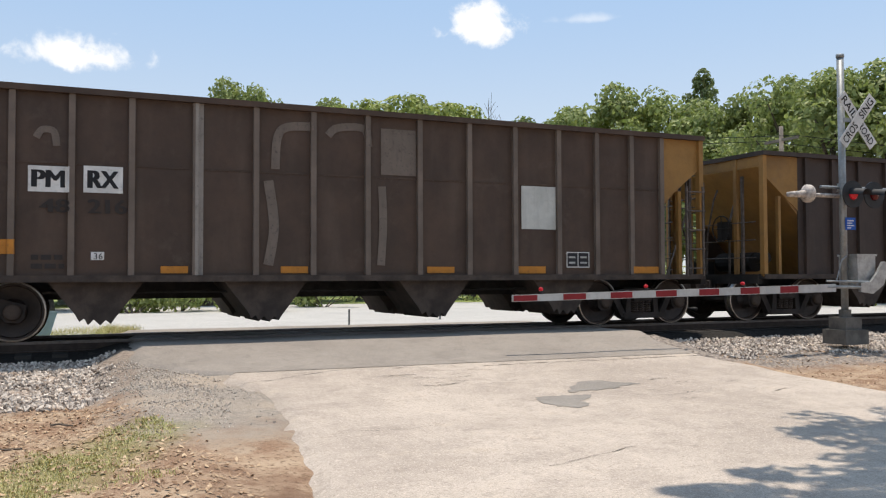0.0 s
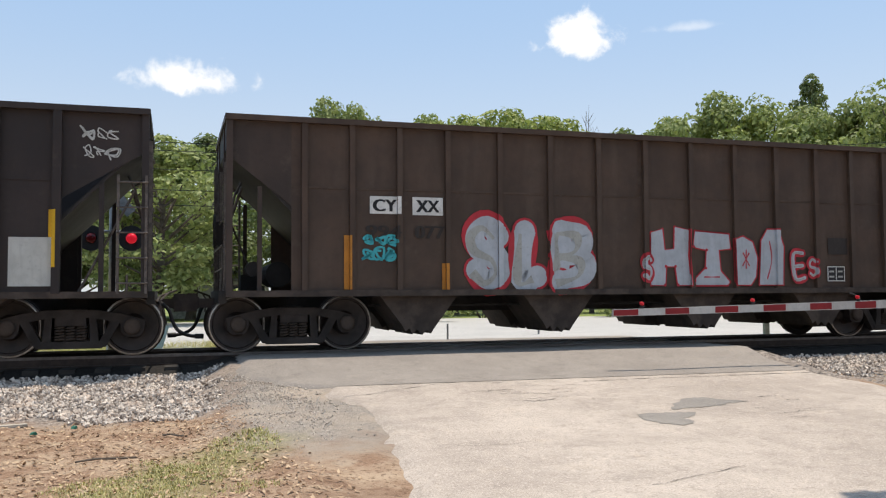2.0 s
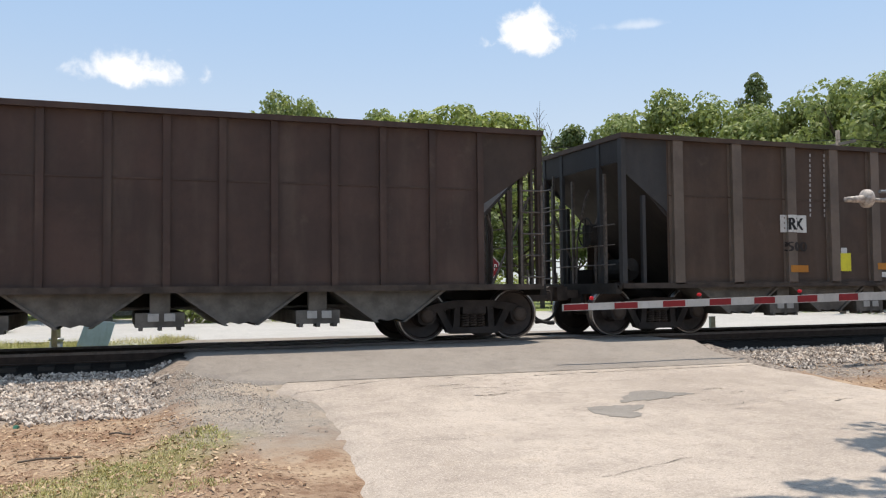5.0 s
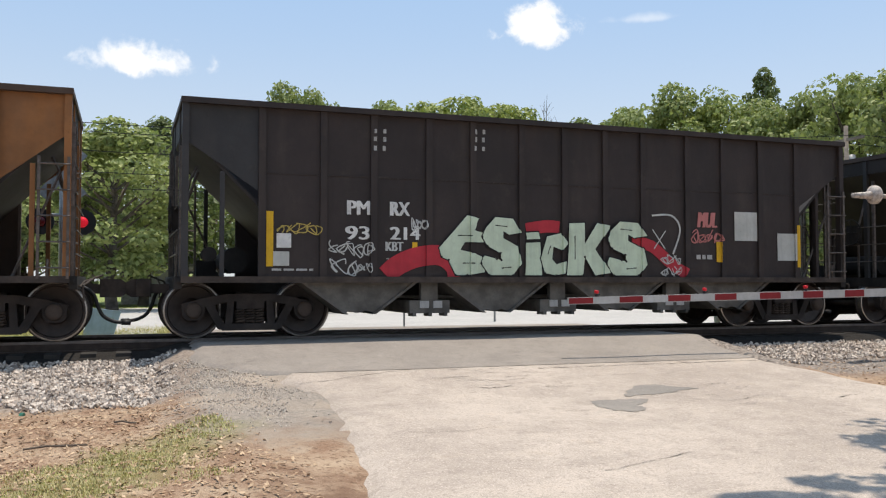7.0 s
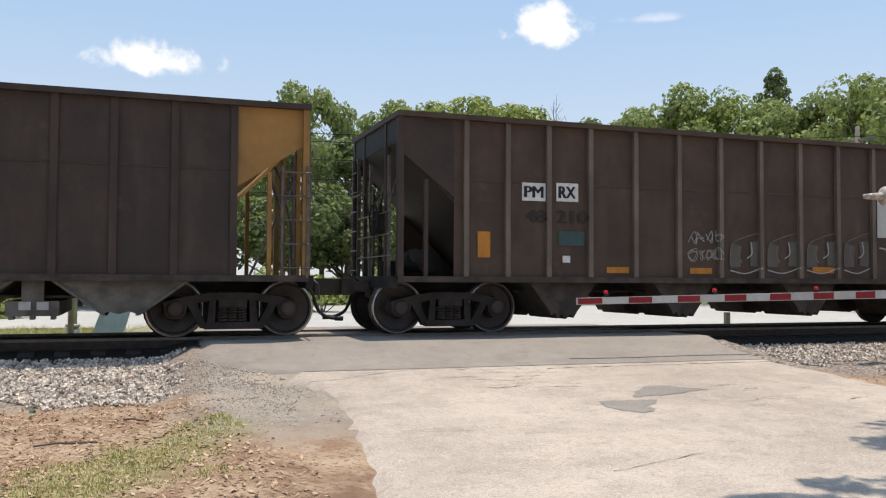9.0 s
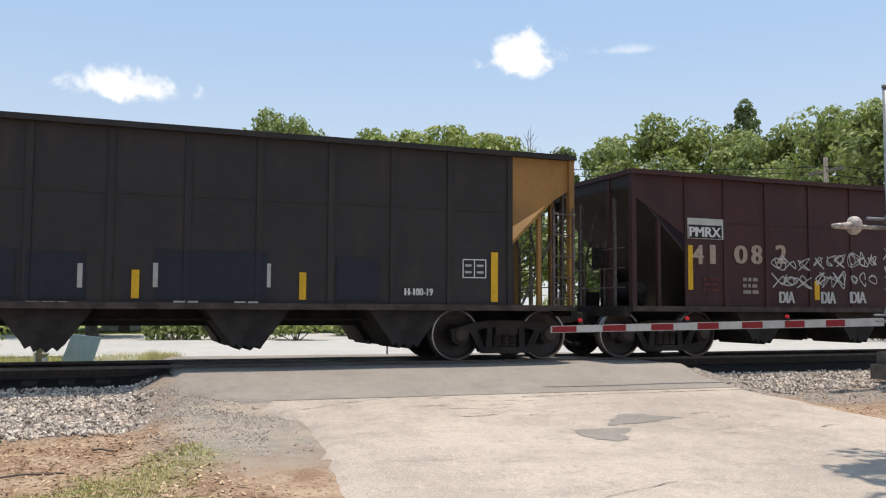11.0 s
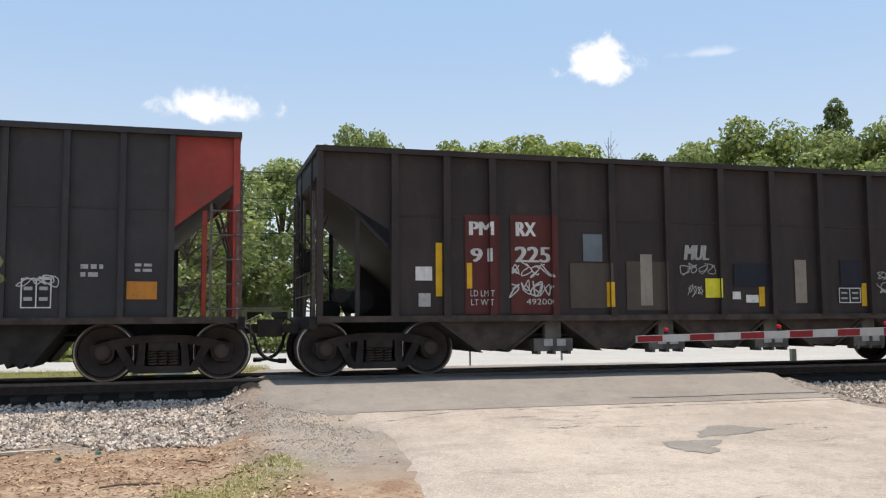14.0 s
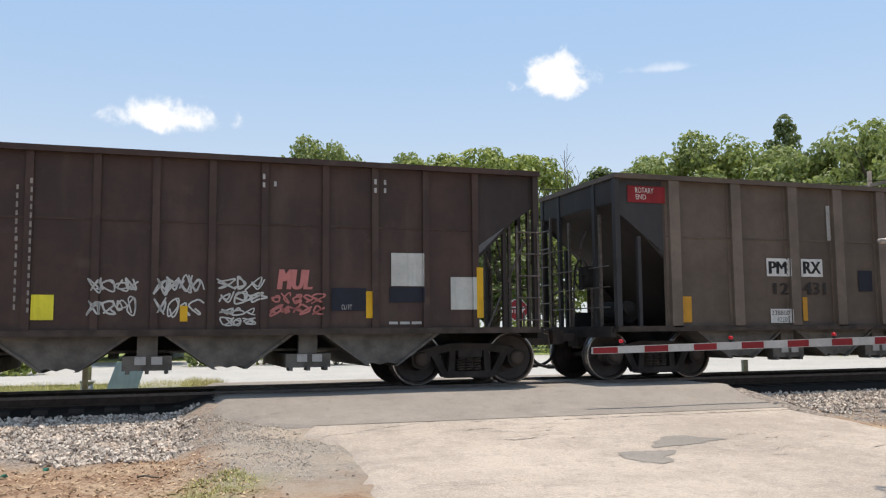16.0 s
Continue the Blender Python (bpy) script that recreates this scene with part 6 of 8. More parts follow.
c.stroke("graffiti_line", [(5.67, 1.23), (5.67, 1.46), (5.64, 1.67)], 0.24, HAZE, "thin faded grey spray", 2)
c.stroke("graffiti_line", [(5.21, 1.25), (5.19, 1.51), (5.22, 1.74)], 0.24, HAZE, "thin faded grey spray", 2)
c.stroke("graffiti_line", [(5.80, 1.25), (5.76, 1.67), (5.43, 1.83), (5.08, 1.92)], 0.022, FADE, "", 3)
c.stroke("graffiti_line", [(5.81, 1.17), (5.44, 1.10), (5.06, 1.21)], 0.024, SPRAY_GREY, "", 4)
c.stroke("graffiti_line", [(5.58, 1.66), (5.60, 1.46), (5.52, 1.31)], 0.03, FADE, "", 4)
c.stroke("graffiti_line", [(5.30, 1.74), (5.28, 1.50), (5.41, 1.41)], 0.026, SPRAY_GREY, "", 4)
c.stroke("graffiti_line", [(4.74, 1.24), (4.75, 1.47), (4.71, 1.69)], 0.24, HAZE, "thin faded grey spray", 1)
c.stroke("graffiti_line", [(4.38, 1.26), (4.36, 1.52), (4.38, 1.76)], 0.24, HAZE, "thin faded grey spray", 1)
c.stroke("graffiti_line", [(4.88, 1.25), (4.84, 1.69), (4.54, 1.85), (4.24, 1.94)], 0.022, FADE, "", 2)
c.stroke("graffiti_line", [(4.88, 1.18), (4.56, 1.11), (4.22, 1.22)], 0.024, SPRAY_GREY, "", 3)
c.stroke("graffiti_line", [(4.70, 1.67), (4.73, 1.47), (4.64, 1.32)], 0.03, FADE, "", 3)
c.stroke("graffiti_line", [(4.42, 1.76), (4.39, 1.52), (4.52, 1.42)], 0.026, SPRAY_GREY, "", 3)
c.stroke("graffiti_line", [(3.97, 1.64), (3.77, 1.59), (3.64, 1.39), (3.60, 1.23)], 0.03, SPRAY_GREY, "", 1)
c.rect("paint_patch", 4.02, 3.33, 1.85, 2.66, GREY_PATCH, "pale grey-white repainted panel")
c.data_box(3.08, 2.58, 1.15, 1.43, 1)
c.rect("reflector", 1.48, 1.29, 1.31, 1.74, ORANGE)
c.rect("plate", 1.29, 1.10, 1.35, 1.54, WHITE, layer=2)
c = CARS["n"]
c.rect("plate", 12.84, 12.00, 2.31, 2.71, GREY_PATCH)
c.rect("black_strip", 12.82, 12.04, 2.32, 2.58, INK, layer=2)
c.text("reporting_mark", "PMRX", 12.79, 12.07, 2.35, 2.54, WHITE, layer=3)
c.text("numeral", "4", 12.71, 12.48, 1.82, 2.19, BUFFTEXT, layer=1)
c.text("numeral", "1", 12.30, 12.21, 1.83, 2.20, BUFFTEXT, layer=1)
c.text("numeral", "0", 11.73, 11.45, 1.85, 2.21, BUFFTEXT, layer=1)
c.text("numeral", "8", 11.32, 11.09, 1.85, 2.23, BUFFTEXT, layer=1)
c.text("numeral", "2", 10.72, 10.48, 1.87, 2.25, BUFFTEXT, layer=1)
c.rect("reflector", 12.84, 12.72, 1.32, 2.18, YELLOW, "tall yellow strip", layer=2)
c.rect("reflector", 9.77, 9.64, 1.15, 1.54, YELLOW)
c.rect("reflector", 7.68, 7.54, 1.17, 1.58, YELLOW)
c.rect("reflector", 5.22, 5.08, 1.19, 1.62, YELLOW)
c.scribble("graffiti_tag", 10.79, 9.91, 1.37, 2.04, SPRAY_WHITE, 50, 0.022, 6, "white handwritten tag", 2)
c.scribble("graffiti_tag", 9.77, 8.98, 1.40, 2.13, SPRAY_WHITE, 51, 0.022, 6, "white handwritten tag", 2)
c.scribble("graffiti_tag", 8.86, 8.12, 1.42, 2.18, SPRAY_WHITE, 52, 0.022, 6, "white handwritten tag", 1)
c.scribble("graffiti_tag", 7.88, 7.26, 1.56, 2.38, SPRAY_WHITE, 53, 0.022, 6, "white handwritten tag", 2)
c.scribble("graffiti_tag", 7.08, 6.27, 1.44, 1.99, SPRAY_WHITE, 54, 0.022, 6, "white handwritten tag", 1)
c.scribble("graffiti_tag", 6.20, 5.32, 1.40, 2.01, SPRAY_WHITE, 55, 0.022, 6, "white handwritten tag", 1)
c.scribble("graffiti_tag", 5.25, 4.68, 1.41, 2.17, SPRAY_WHITE, 56, 0.022, 6, "white handwritten tag", 2)
c.text("graffiti_word", "DIA", 10.66, 10.29, 1.08, 1.31, SPRAY_WHITE, layer=1)
c.text("graffiti_word", "DIA", 9.59, 9.23, 1.08, 1.32, SPRAY_WHITE, layer=1)
c.text("graffiti_word", "DIA", 8.83, 8.41, 1.09, 1.33, SPRAY_WHITE, layer=1)
c.text("graffiti_word", "DIA", 6.99, 6.63, 1.10, 1.35, SPRAY_WHITE, layer=1)
c.text("graffiti_word", "DIA", 6.00, 5.63, 1.11, 1.37, SPRAY_WHITE, layer=1)
c.bars(12.48, 12.07, 1.27, 1.58, 3, MAROON, 3, 1)
c.bars(11.55, 11.18, 1.23, 1.60, 3, BUFF, 4, 1)
c = CARS["o"]
c.text("reporting_mark", "PMRX", 12.84, 12.08, 1.90, 2.16, WHITE, layer=1)
c.text("numeral", "4", 12.77, 12.61, 1.44, 1.77, DIRTY_WHITE, layer=1)
c.text("numeral", "6", 12.30, 12.07, 1.44, 1.79, DIRTY_WHITE, layer=1)
c.text("numeral", "4", 11.74, 11.49, 1.46, 1.81, DIRTY_WHITE, layer=1)
c.text("numeral", "5", 11.26, 11.05, 1.47, 1.81, DIRTY_WHITE, layer=1)
c.text("numeral", "2", 10.70, 10.48, 1.48, 1.83, DIRTY_WHITE, layer=1)
c.text("lettering", "LDLMT", 11.78, 11.40, 1.15, 1.25, WHITE, layer=1)
c.text("lettering", "97000", 11.37, 10.96, 1.15, 1.25, WHITE, layer=1)
c.text("lettering", "LT", 11.78, 11.62, 1.02, 1.13, WHITE, layer=1)
c.text("lettering", "66000", 11.38, 10.98, 1.03, 1.13, WHITE, layer=1)
c.text("lettering", "H-100-19", 3.07, 2.58, 1.15, 1.27, WHITE, layer=1)
c.rect("reflector", 12.91, 12.80, 1.25, 1.94, YELLOW, "tall yellow strip", layer=2)
c.rect("reflector", 9.43, 9.34, 1.05, 1.50, YELLOW, "tall yellow strip")
c.rect("reflector", 7.33, 7.22, 1.06, 1.49, YELLOW, "tall yellow strip")
c.rect("reflector", 4.83, 4.72, 1.06, 1.50, YELLOW, "tall yellow strip")
c.rect("reflector", 1.51, 1.38, 1.05, 1.92, YELLOW, "tall yellow strip")
c.data_box(2.04, 1.60, 1.46, 1.79, 1)
c.rect("cover_patch", 9.74, 8.89, 1.06, 1.75, NIGHT, layer=2)
c.rect("cover_patch", 8.75, 7.96, 1.04, 1.73, NIGHT)
c.rect("cover_patch", 7.00, 5.32, 1.04, 1.81, NIGHT)
c.rect("cover_patch", 4.23, 3.51, 1.06, 1.76, NIGHT)
c.bars(9.65, 9.23, 0.95, 1.01, 1, GREY_PATCH, 6, 1)
c.bars(8.73, 8.12, 0.96, 1.02, 1, GREY_PATCH, 6, 1)
c.bars(6.73, 6.37, 0.98, 1.04, 1, GREY_PATCH, 6, 2)
c.bars(5.83, 5.47, 0.98, 1.04, 1, GREY_PATCH, 6, 2)
c.rect("plate", 8.07, 8.00, 1.21, 1.57, DIRTY_WHITE, layer=2)
c.rect("plate", 5.34, 5.28, 1.25, 1.63, DIRTY_WHITE, layer=2)
c.rect("plate", 7.03, 6.96, 1.23, 1.60, DIRTY_WHITE, layer=2)
c = CARS["p"]
c.rect("end_panel", 11.61, 10.84, 3.29, 3.60, SIGNAL_RED, "red end panel")
c.text("lettering", "ROTARY", 11.48, 11.09, 3.49, 3.58, WHITE, layer=2)
c.text("lettering", "END", 11.48, 11.26, 3.35, 3.44, WHITE, layer=2)
c.rect("plate", 8.68, 8.18, 1.99, 2.34, WHITE, "white stencil panel")
c.text("reporting_mark", "PM", 8.62, 8.24, 2.05, 2.29, INK, layer=2)
c.rect("plate", 7.84, 7.34, 1.98, 2.34, WHITE, "white stencil panel")
c.text("reporting_mark", "RX", 7.78, 7.40, 2.04, 2.28, INK, layer=2)
c.text("numeral", "12", 8.52, 8.22, 1.60, 1.81, GHOST, layer=1)
c.text("numeral", "502", 7.79, 7.23, 1.60, 1.82, GHOST, layer=1)
c.rect("reflector", 10.56, 10.03, 1.44, 1.67, YELLOWORANGE, "worn orange strip")
c.rect("reflector", 7.71, 7.24, 1.23, 1.38, YELLOWORANGE, "worn orange strip")
c.rect("reflector", 5.55, 5.05, 1.25, 1.40, YELLOWORANGE, "worn orange strip")
c.rect("reflector", 3.31, 2.87, 1.19, 1.32, YELLOWORANGE, "worn orange strip")
c.rect("reflector", 1.73, 1.23, 1.46, 1.75, YELLOWORANGE, "worn orange strip")
c.rect("plate", 8.57, 8.14, 1.06, 1.33, WHITE)
c.text("numeral", "235700", 8.54, 8.17, 1.22, 1.32, INK, layer=2)
c.text("numeral", "47300", 8.50, 8.17, 1.08, 1.18, INK, layer=2)
c.rect("cover_patch", 6.53, 6.17, 1.65, 2.10, NIGHT, "dark blue square")
c.rect("cover_patch", 2.20, 1.66, 1.73, 2.25, NIGHT, "dark blue square", layer=2)
c.rect("placard", 6.50, 6.20, 1.11, 1.46, LEMON, "lemon warning placard")
c.rect("plate", 6.42, 6.26, 1.47, 1.62, WHITE, layer=2)
c.rect("cover_patch", 4.38, 3.98, 1.46, 1.65, NIGHT)
c.data_box(4.40, 3.98, 1.08, 1.42, 1)
c = CARS["q"]
c.rect("black_panel", 11.57, 7.99, 1.02, 3.66, COALPANEL, "black repainted section")
c.text("reporting_mark", "PM", 10.29, 9.86, 1.99, 2.23, WHITE, layer=2)
c.text("reporting_mark", "RX", 9.53, 9.11, 1.99, 2.23, WHITE, layer=2)
c.text("numeral", "93", 10.25, 9.88, 1.57, 1.79, WHITE, layer=2)
c.text("numeral", "202", 9.52, 8.98, 1.56, 1.80, WHITE, layer=2)
c.rect("cover_patch", 8.50, 8.07, 1.59, 2.10, BLUEGREY, "blue-grey square", layer=2)
c.rect("reflector", 11.54, 11.43, 1.12, 2.00, YELLOW, "tall yellow strip", layer=2)
c.rect("reflector", 9.18, 9.07, 1.15, 1.58, YELLOW, layer=3)
c.rect("plate", 11.43, 11.13, 1.44, 1.67, WHITE, layer=3)
c.rect("placard", 6.99, 6.69, 1.21, 1.58, LEMON, "lemon warning placard")
c.rect("reflector", 6.68, 6.57, 1.21, 1.65, YELLOW, layer=2)
c.rect("reflector", 3.00, 2.88, 1.22, 1.67, YELLOW)
c.rect("reflector", 1.14, 1.02, 1.14, 2.03, YELLOW, "tall yellow strip")
c.bars(10.22, 9.86, 1.07, 1.27, 2, DIRTY_WHITE, 3, 2)
c.bars(9.57, 9.20, 1.06, 1.27, 2, DIRTY_WHITE, 4, 2)
c.rect("plate", 9.07, 8.89, 1.05, 1.19, WHITE, layer=4)
c.rect("plate", 8.66, 8.48, 1.05, 1.19, WHITE, layer=2)
c.rect("plate", 6.54, 6.34, 1.03, 1.18, WHITE)
c.rect("plate", 6.14, 5.94, 1.03, 1.17, WHITE)
c.rect("plate", 4.02, 3.80, 1.02, 1.17, WHITE)
c.rect("plate", 3.62, 3.40, 1.01, 1.16, WHITE)
c.data_box(4.38, 3.95, 1.19, 1.49, 1)
c.rect("cover_patch", 3.46, 3.00, 1.27, 1.71, NIGHT, layer=2)
c.rect("paint_patch", 2.66, 2.08, 1.70, 2.26, GREY_PATCH, "pale scuffed square")
c.rect("paint_patch", 1.59, 1.11, 1.31, 1.84, GREY_PATCH, "pale scuffed square", layer=2)
c.rect("rivet_mark", 7.98, 7.95, 3.40, 3.42, CHALK, layer=2)
c.rect("rivet_mark", 7.98, 7.96, 3.25, 3.28, CHALK, layer=2)
c.rect("rivet_mark", 7.83, 7.81, 3.40, 3.43, CHALK)
c.rect("rivet_mark", 7.84, 7.81, 3.26, 3.29, CHALK)
c.rect("rivet_mark", 4.63, 4.60, 3.33, 3.36, CHALK)
c.rect("rivet_mark", 4.63, 4.61, 3.18, 3.21, CHALK)
c.rect("rivet_mark", 4.44, 4.42, 3.35, 3.38, CHALK)
c.rect("rivet_mark", 4.45, 4.42, 3.20, 3.23, CHALK)
c.rect("rivet_mark", 2.85, 2.82, 3.42, 3.46, CHALK)
c.rect("rivet_mark", 2.86, 2.83, 3.27, 3.30, CHALK)
c.rect("rivet_mark", 2.70, 2.67, 3.43, 3.46, CHALK)
c.rect("rivet_mark", 2.71, 2.68, 3.27, 3.31, CHALK)
c.rect("rivet_mark", 4.60, 4.58, 2.73, 2.76, CHALK)
c.rect("rivet_mark", 4.61, 4.58, 2.58, 2.61, CHALK)
c.rect("rivet_mark", 4.62, 4.59, 2.43, 2.46, CHALK)
c.rect("rivet_mark", 4.63, 4.60, 2.28, 2.31, CHALK)
c.rect("rivet_mark", 4.63, 4.61, 2.13, 2.20, CHALK)
c.rect("rivet_mark", 4.64, 4.62, 1.98, 2.05, CHALK)
c.rect("rivet_mark", 4.65, 4.62, 1.90, 1.91, CHALK)
c.rect("rivet_mark", 4.65, 4.63, 1.75, 1.76, CHALK)
c.rect("rivet_mark", 4.66, 4.63, 1.60, 1.65, CHALK)
c.rect("rivet_mark", 4.67, 4.64, 1.45, 1.50, CHALK)
c.rect("rivet_mark", 4.67, 4.65, 1.31, 1.35, CHALK)
c.rect("rivet_mark", 9.65, 9.62, 3.45, 3.48, CHALK, layer=2)
c.rect("rivet_mark", 9.65, 9.63, 3.31, 3.34, CHALK, layer=2)
c.rect("rivet_mark", 9.76, 9.74, 3.44, 3.47, CHALK, layer=2)
c.rect("rivet_mark", 9.77, 9.75, 3.31, 3.33, CHALK, layer=2)
c = CARS["r"]
c.rect("maroon_panel", 11.82, 11.21, 1.02, 2.70, MAROON, "maroon lettered panel")
c.rect("maroon_panel", 11.02, 10.20, 1.02, 2.72, MAROON, "maroon lettered panel")
c.text("reporting_mark", "PM", 11.73, 11.35, 2.35, 2.58, WHITE, layer=2)
c.text("reporting_mark", "RX", 10.91, 10.57, 2.35, 2.59, WHITE, layer=2)
c.text("numeral", "91", 11.71, 11.38, 1.90, 2.13, SPRAY_WHITE, layer=2)
c.text("numeral", "225", 10.93, 10.32, 1.90, 2.17, SPRAY_WHITE, layer=2)
c.text("lettering", "LD LMT", 11.73, 11.34, 1.32, 1.42, SPRAY_WHITE, layer=2)
c.text("lettering", "LT WT", 11.72, 11.35, 1.17, 1.27, SPRAY_WHITE, layer=2)
c.text("lettering", "49200", 10.75, 10.29, 1.18, 1.28, SPRAY_WHITE, layer=2)
c.scribble("graffiti_tag", 11.03, 10.29, 1.31, 1.94, SPRAY_WHITE, 61, 0.022, 8, "white handwritten tag", 3)
c.rect("reflector", 12.32, 12.21, 1.32, 2.21, YELLOW, "tall yellow strip")
c.rect("reflector", 11.79, 11.70, 1.45, 1.88, YELLOW, layer=2)
c.rect("plate", 12.66, 12.38, 1.58, 1.81, WHITE)
c.rect("plate", 12.61, 12.41, 1.15, 1.37, DIRTY_WHITE)
c.rect("cover_patch", 9.70, 9.34, 1.93, 2.41, BLUEGREY)
c.rect("cover_patch", 9.95, 9.18, 1.12, 1.90, BUFFDARK, "brownish cover-up")
c.rect("reflector", 9.27, 9.16, 1.14, 1.57, YELLOW, layer=2)
c.rect("cover_patch", 8.89, 8.12, 1.08, 1.94, BUFFDARK)
c.rect("cover_patch", 8.62, 8.39, 1.16, 2.07, BUFF, layer=2)
c.text("graffiti_word", "MUL", 7.74, 7.26, 1.98, 2.25, SPRAY_GREY, layer=1, lean=0.2)
c.scribble("graffiti_tag", 7.86, 7.11, 1.70, 1.96, SPRAY_GREY, 62, 0.02, 8, "", 1)
c.rect("placard", 7.34, 7.04, 1.30, 1.65, LEMON, "lemon warning placard")
c.scribble("graffiti_tag", 7.69, 7.41, 1.31, 1.57, DIRTY_WHITE, 63, 0.016, 4, "", 1)
c.rect("plate", 6.79, 6.62, 1.27, 1.41, WHITE)
c.rect("plate", 6.51, 6.25, 1.21, 1.35, WHITE)
c.rect("reflector", 6.24, 6.12, 1.14, 1.57, YELLOW, layer=2)
c.rect("cover_patch", 6.75, 6.00, 1.50, 1.92, NIGHT, layer=3)
c.rect("cover_patch", 5.46, 5.21, 1.20, 2.01, BUFF)
c.rect("reflector", 4.00, 3.88, 1.14, 1.58, YELLOW)
c.data_box(4.51, 4.02, 1.20, 1.49, 1)
c.rect("cover_patch", 4.46, 3.99, 1.51, 2.02, NIGHT, layer=2)
c.scribble("graffiti_tag", 3.60, 2.76, 1.35, 1.88, SPRAY_WHITE, 64, 0.018, 7, "white signature tag", 1)
c.rect("cover_patch", 2.49, 2.23, 1.24, 2.02, BUFF)
c = CARS["s"]
c.text("reporting_mark", "PM", 12.10, 11.68, 2.34, 2.58, WHITE, layer=1)
c.text("reporting_mark", "RX", 11.29, 10.89, 2.35, 2.59, WHITE, layer=1)
c.rect("reflector", 12.86, 12.37, 1.36, 1.62, ORANGE, "orange strip")
c.rect("reflector", 1.83, 1.40, 1.27, 1.54, ORANGE)
c.scribble("graffiti_tag", 11.53, 7.52, 0.97, 2.20, SPRAY_OLIVE, 90, 0.10, 14, "olive sprayed backdrop", 1)
c.scribble("graffiti_tag", 7.53, 3.54, 0.95, 2.04, SPRAY_OLIVE, 91, 0.10, 12, "olive sprayed backdrop", 2)
c.block("B", 11.36, 9.98, 1.02, 2.10, SPRAY_PALE, INK, 0.036, 2)
c.block("Y", 10.36, 9.22, 1.02, 2.10, SPRAY_PALE, INK, 0.036, 5)
c.block("T", 9.62, 8.62, 1.02, 2.12, SPRAY_PALE, INK, 0.036, 8)
c.block("E", 8.70, 7.62, 1.02, 2.12, SPRAY_PALE, INK, 0.036, 11)
c.block("D", 7.36, 6.20, 1.02, 2.10, SPRAY_PALE, NIGHT, 0.030, 3)
c.block("I", 6.14, 5.84, 1.02, 2.08, SPRAY_PALE, NIGHT, 0.030, 6)
c.block("M", 5.86, 4.96, 1.02, 2.06, SPRAY_PALE, NIGHT, 0.030, 9)
c.block("E_tail", 4.98, 3.72, 1.02, 2.10, SPRAY_PALE, NIGHT, 0.030, 12)
c.stroke("graffiti_line", [(11.25, 2.10), (10.68, 2.16), (10.29, 2.18), (9.90, 2.07)], 0.1, SPRAY_PALE, "", 8)
c.stroke("graffiti_line", [(8.98, 2.14), (8.67, 2.21), (8.04, 2.12)], 0.09, SPRAY_PALE, "", 14)
c.rect("reflector", 10.31, 9.84, 1.07, 1.20, ORANGE, "orange strip", layer=16)
c.rect("reflector", 7.01, 6.47, 1.08, 1.22, ORANGE, "orange strip", layer=16)
c.rect("reflector", 4.30, 3.71, 1.10, 1.25, ORANGE, "orange strip", layer=16)
c.scribble("graffiti_tag", 12.21, 11.69, 1.08, 1.86, SPRAY_PALE, 71, 0.03, 6, "", 1)
c.data_box(3.26, 2.85, 1.14, 1.58, 1)
c.scribble("graffiti_tag", 3.30, 2.79, 1.42, 1.66, SPRAY_WHITE, 72, 0.015, 5, "", 2)
c.bars(2.47, 2.16, 1.58, 1.82, 2, DIRTY_WHITE, 7, 1)
c.bars(1.72, 1.48, 1.67, 1.83, 2, DIRTY_WHITE, 8, 1)
c = CARS["t"]
c.rect("plate", 8.60, 8.09, 1.94, 2.29, WHITE, "white stencil panel")
c.text("reporting_mark", "PM", 8.54, 8.15, 1.99, 2.23, INK, layer=2)
c.rect("plate", 7.80, 7.29, 1.94, 2.29, WHITE, "white stencil panel")
c.text("reporting_mark", "RX", 7.74, 7.34, 2.00, 2.24, INK, layer=2)
c.text("numeral", "12", 8.45, 8.12, 1.59, 1.81, GHOST, layer=1)
c.text("numeral", "431", 7.76, 7.24, 1.59, 1.83, GHOST, layer=1)
c.rect("plate", 8.55, 8.09, 1.04, 1.31, WHITE)
c.text("numeral", "238800", 8.53, 8.12, 1.19, 1.28, INK, layer=2)
c.text("numeral", "42200", 8.41, 8.12, 1.06, 1.15, INK, layer=2)
c.rect("reflector", 10.51, 10.29, 1.06, 1.54, YELLOWORANGE, "orange strip")
c.rect("reflector", 7.80, 7.69, 1.08, 1.54, YELLOWORANGE, "orange strip")
c.rect("reflector", 5.59, 5.49, 1.07, 1.52, YELLOWORANGE, "orange strip")
c.rect("reflector", 3.83, 3.71, 1.08, 1.54, YELLOWORANGE, "orange strip")
c.rect("reflector", 1.34, 1.12, 1.25, 1.72, YELLOWORANGE, "orange strip")
c.rect("cover_patch", 6.42, 6.08, 1.66, 2.08, NIGHT, "dark blue square")
c.rect("cover_patch", 2.08, 1.54, 1.75, 2.23, NIGHT, "dark blue square")
c.rect("placard", 5.38, 5.06, 1.17, 1.52, LEMON, "lemon warning placard")
c.rect("plate", 5.30, 5.14, 1.53, 1.66, WHITE, layer=2)
c.rect("cover_patch", 4.28, 3.87, 1.43, 1.59, NIGHT)
c.data_box(4.30, 3.86, 1.06, 1.41, 1)
c.rect("plate", 3.18, 2.96, 1.34, 1.44, WHITE)
c.rect("scrape", 7.14, 7.05, 2.67, 3.37, DIRTY_WHITE)
c = CARS["t"]
c.rect("end_panel", 11.56, 10.78, 3.27, 3.58, SIGNAL_RED, "red end panel")
c.text("lettering", "ROTARY", 11.40, 11.02, 3.45, 3.55, WHITE, layer=2)
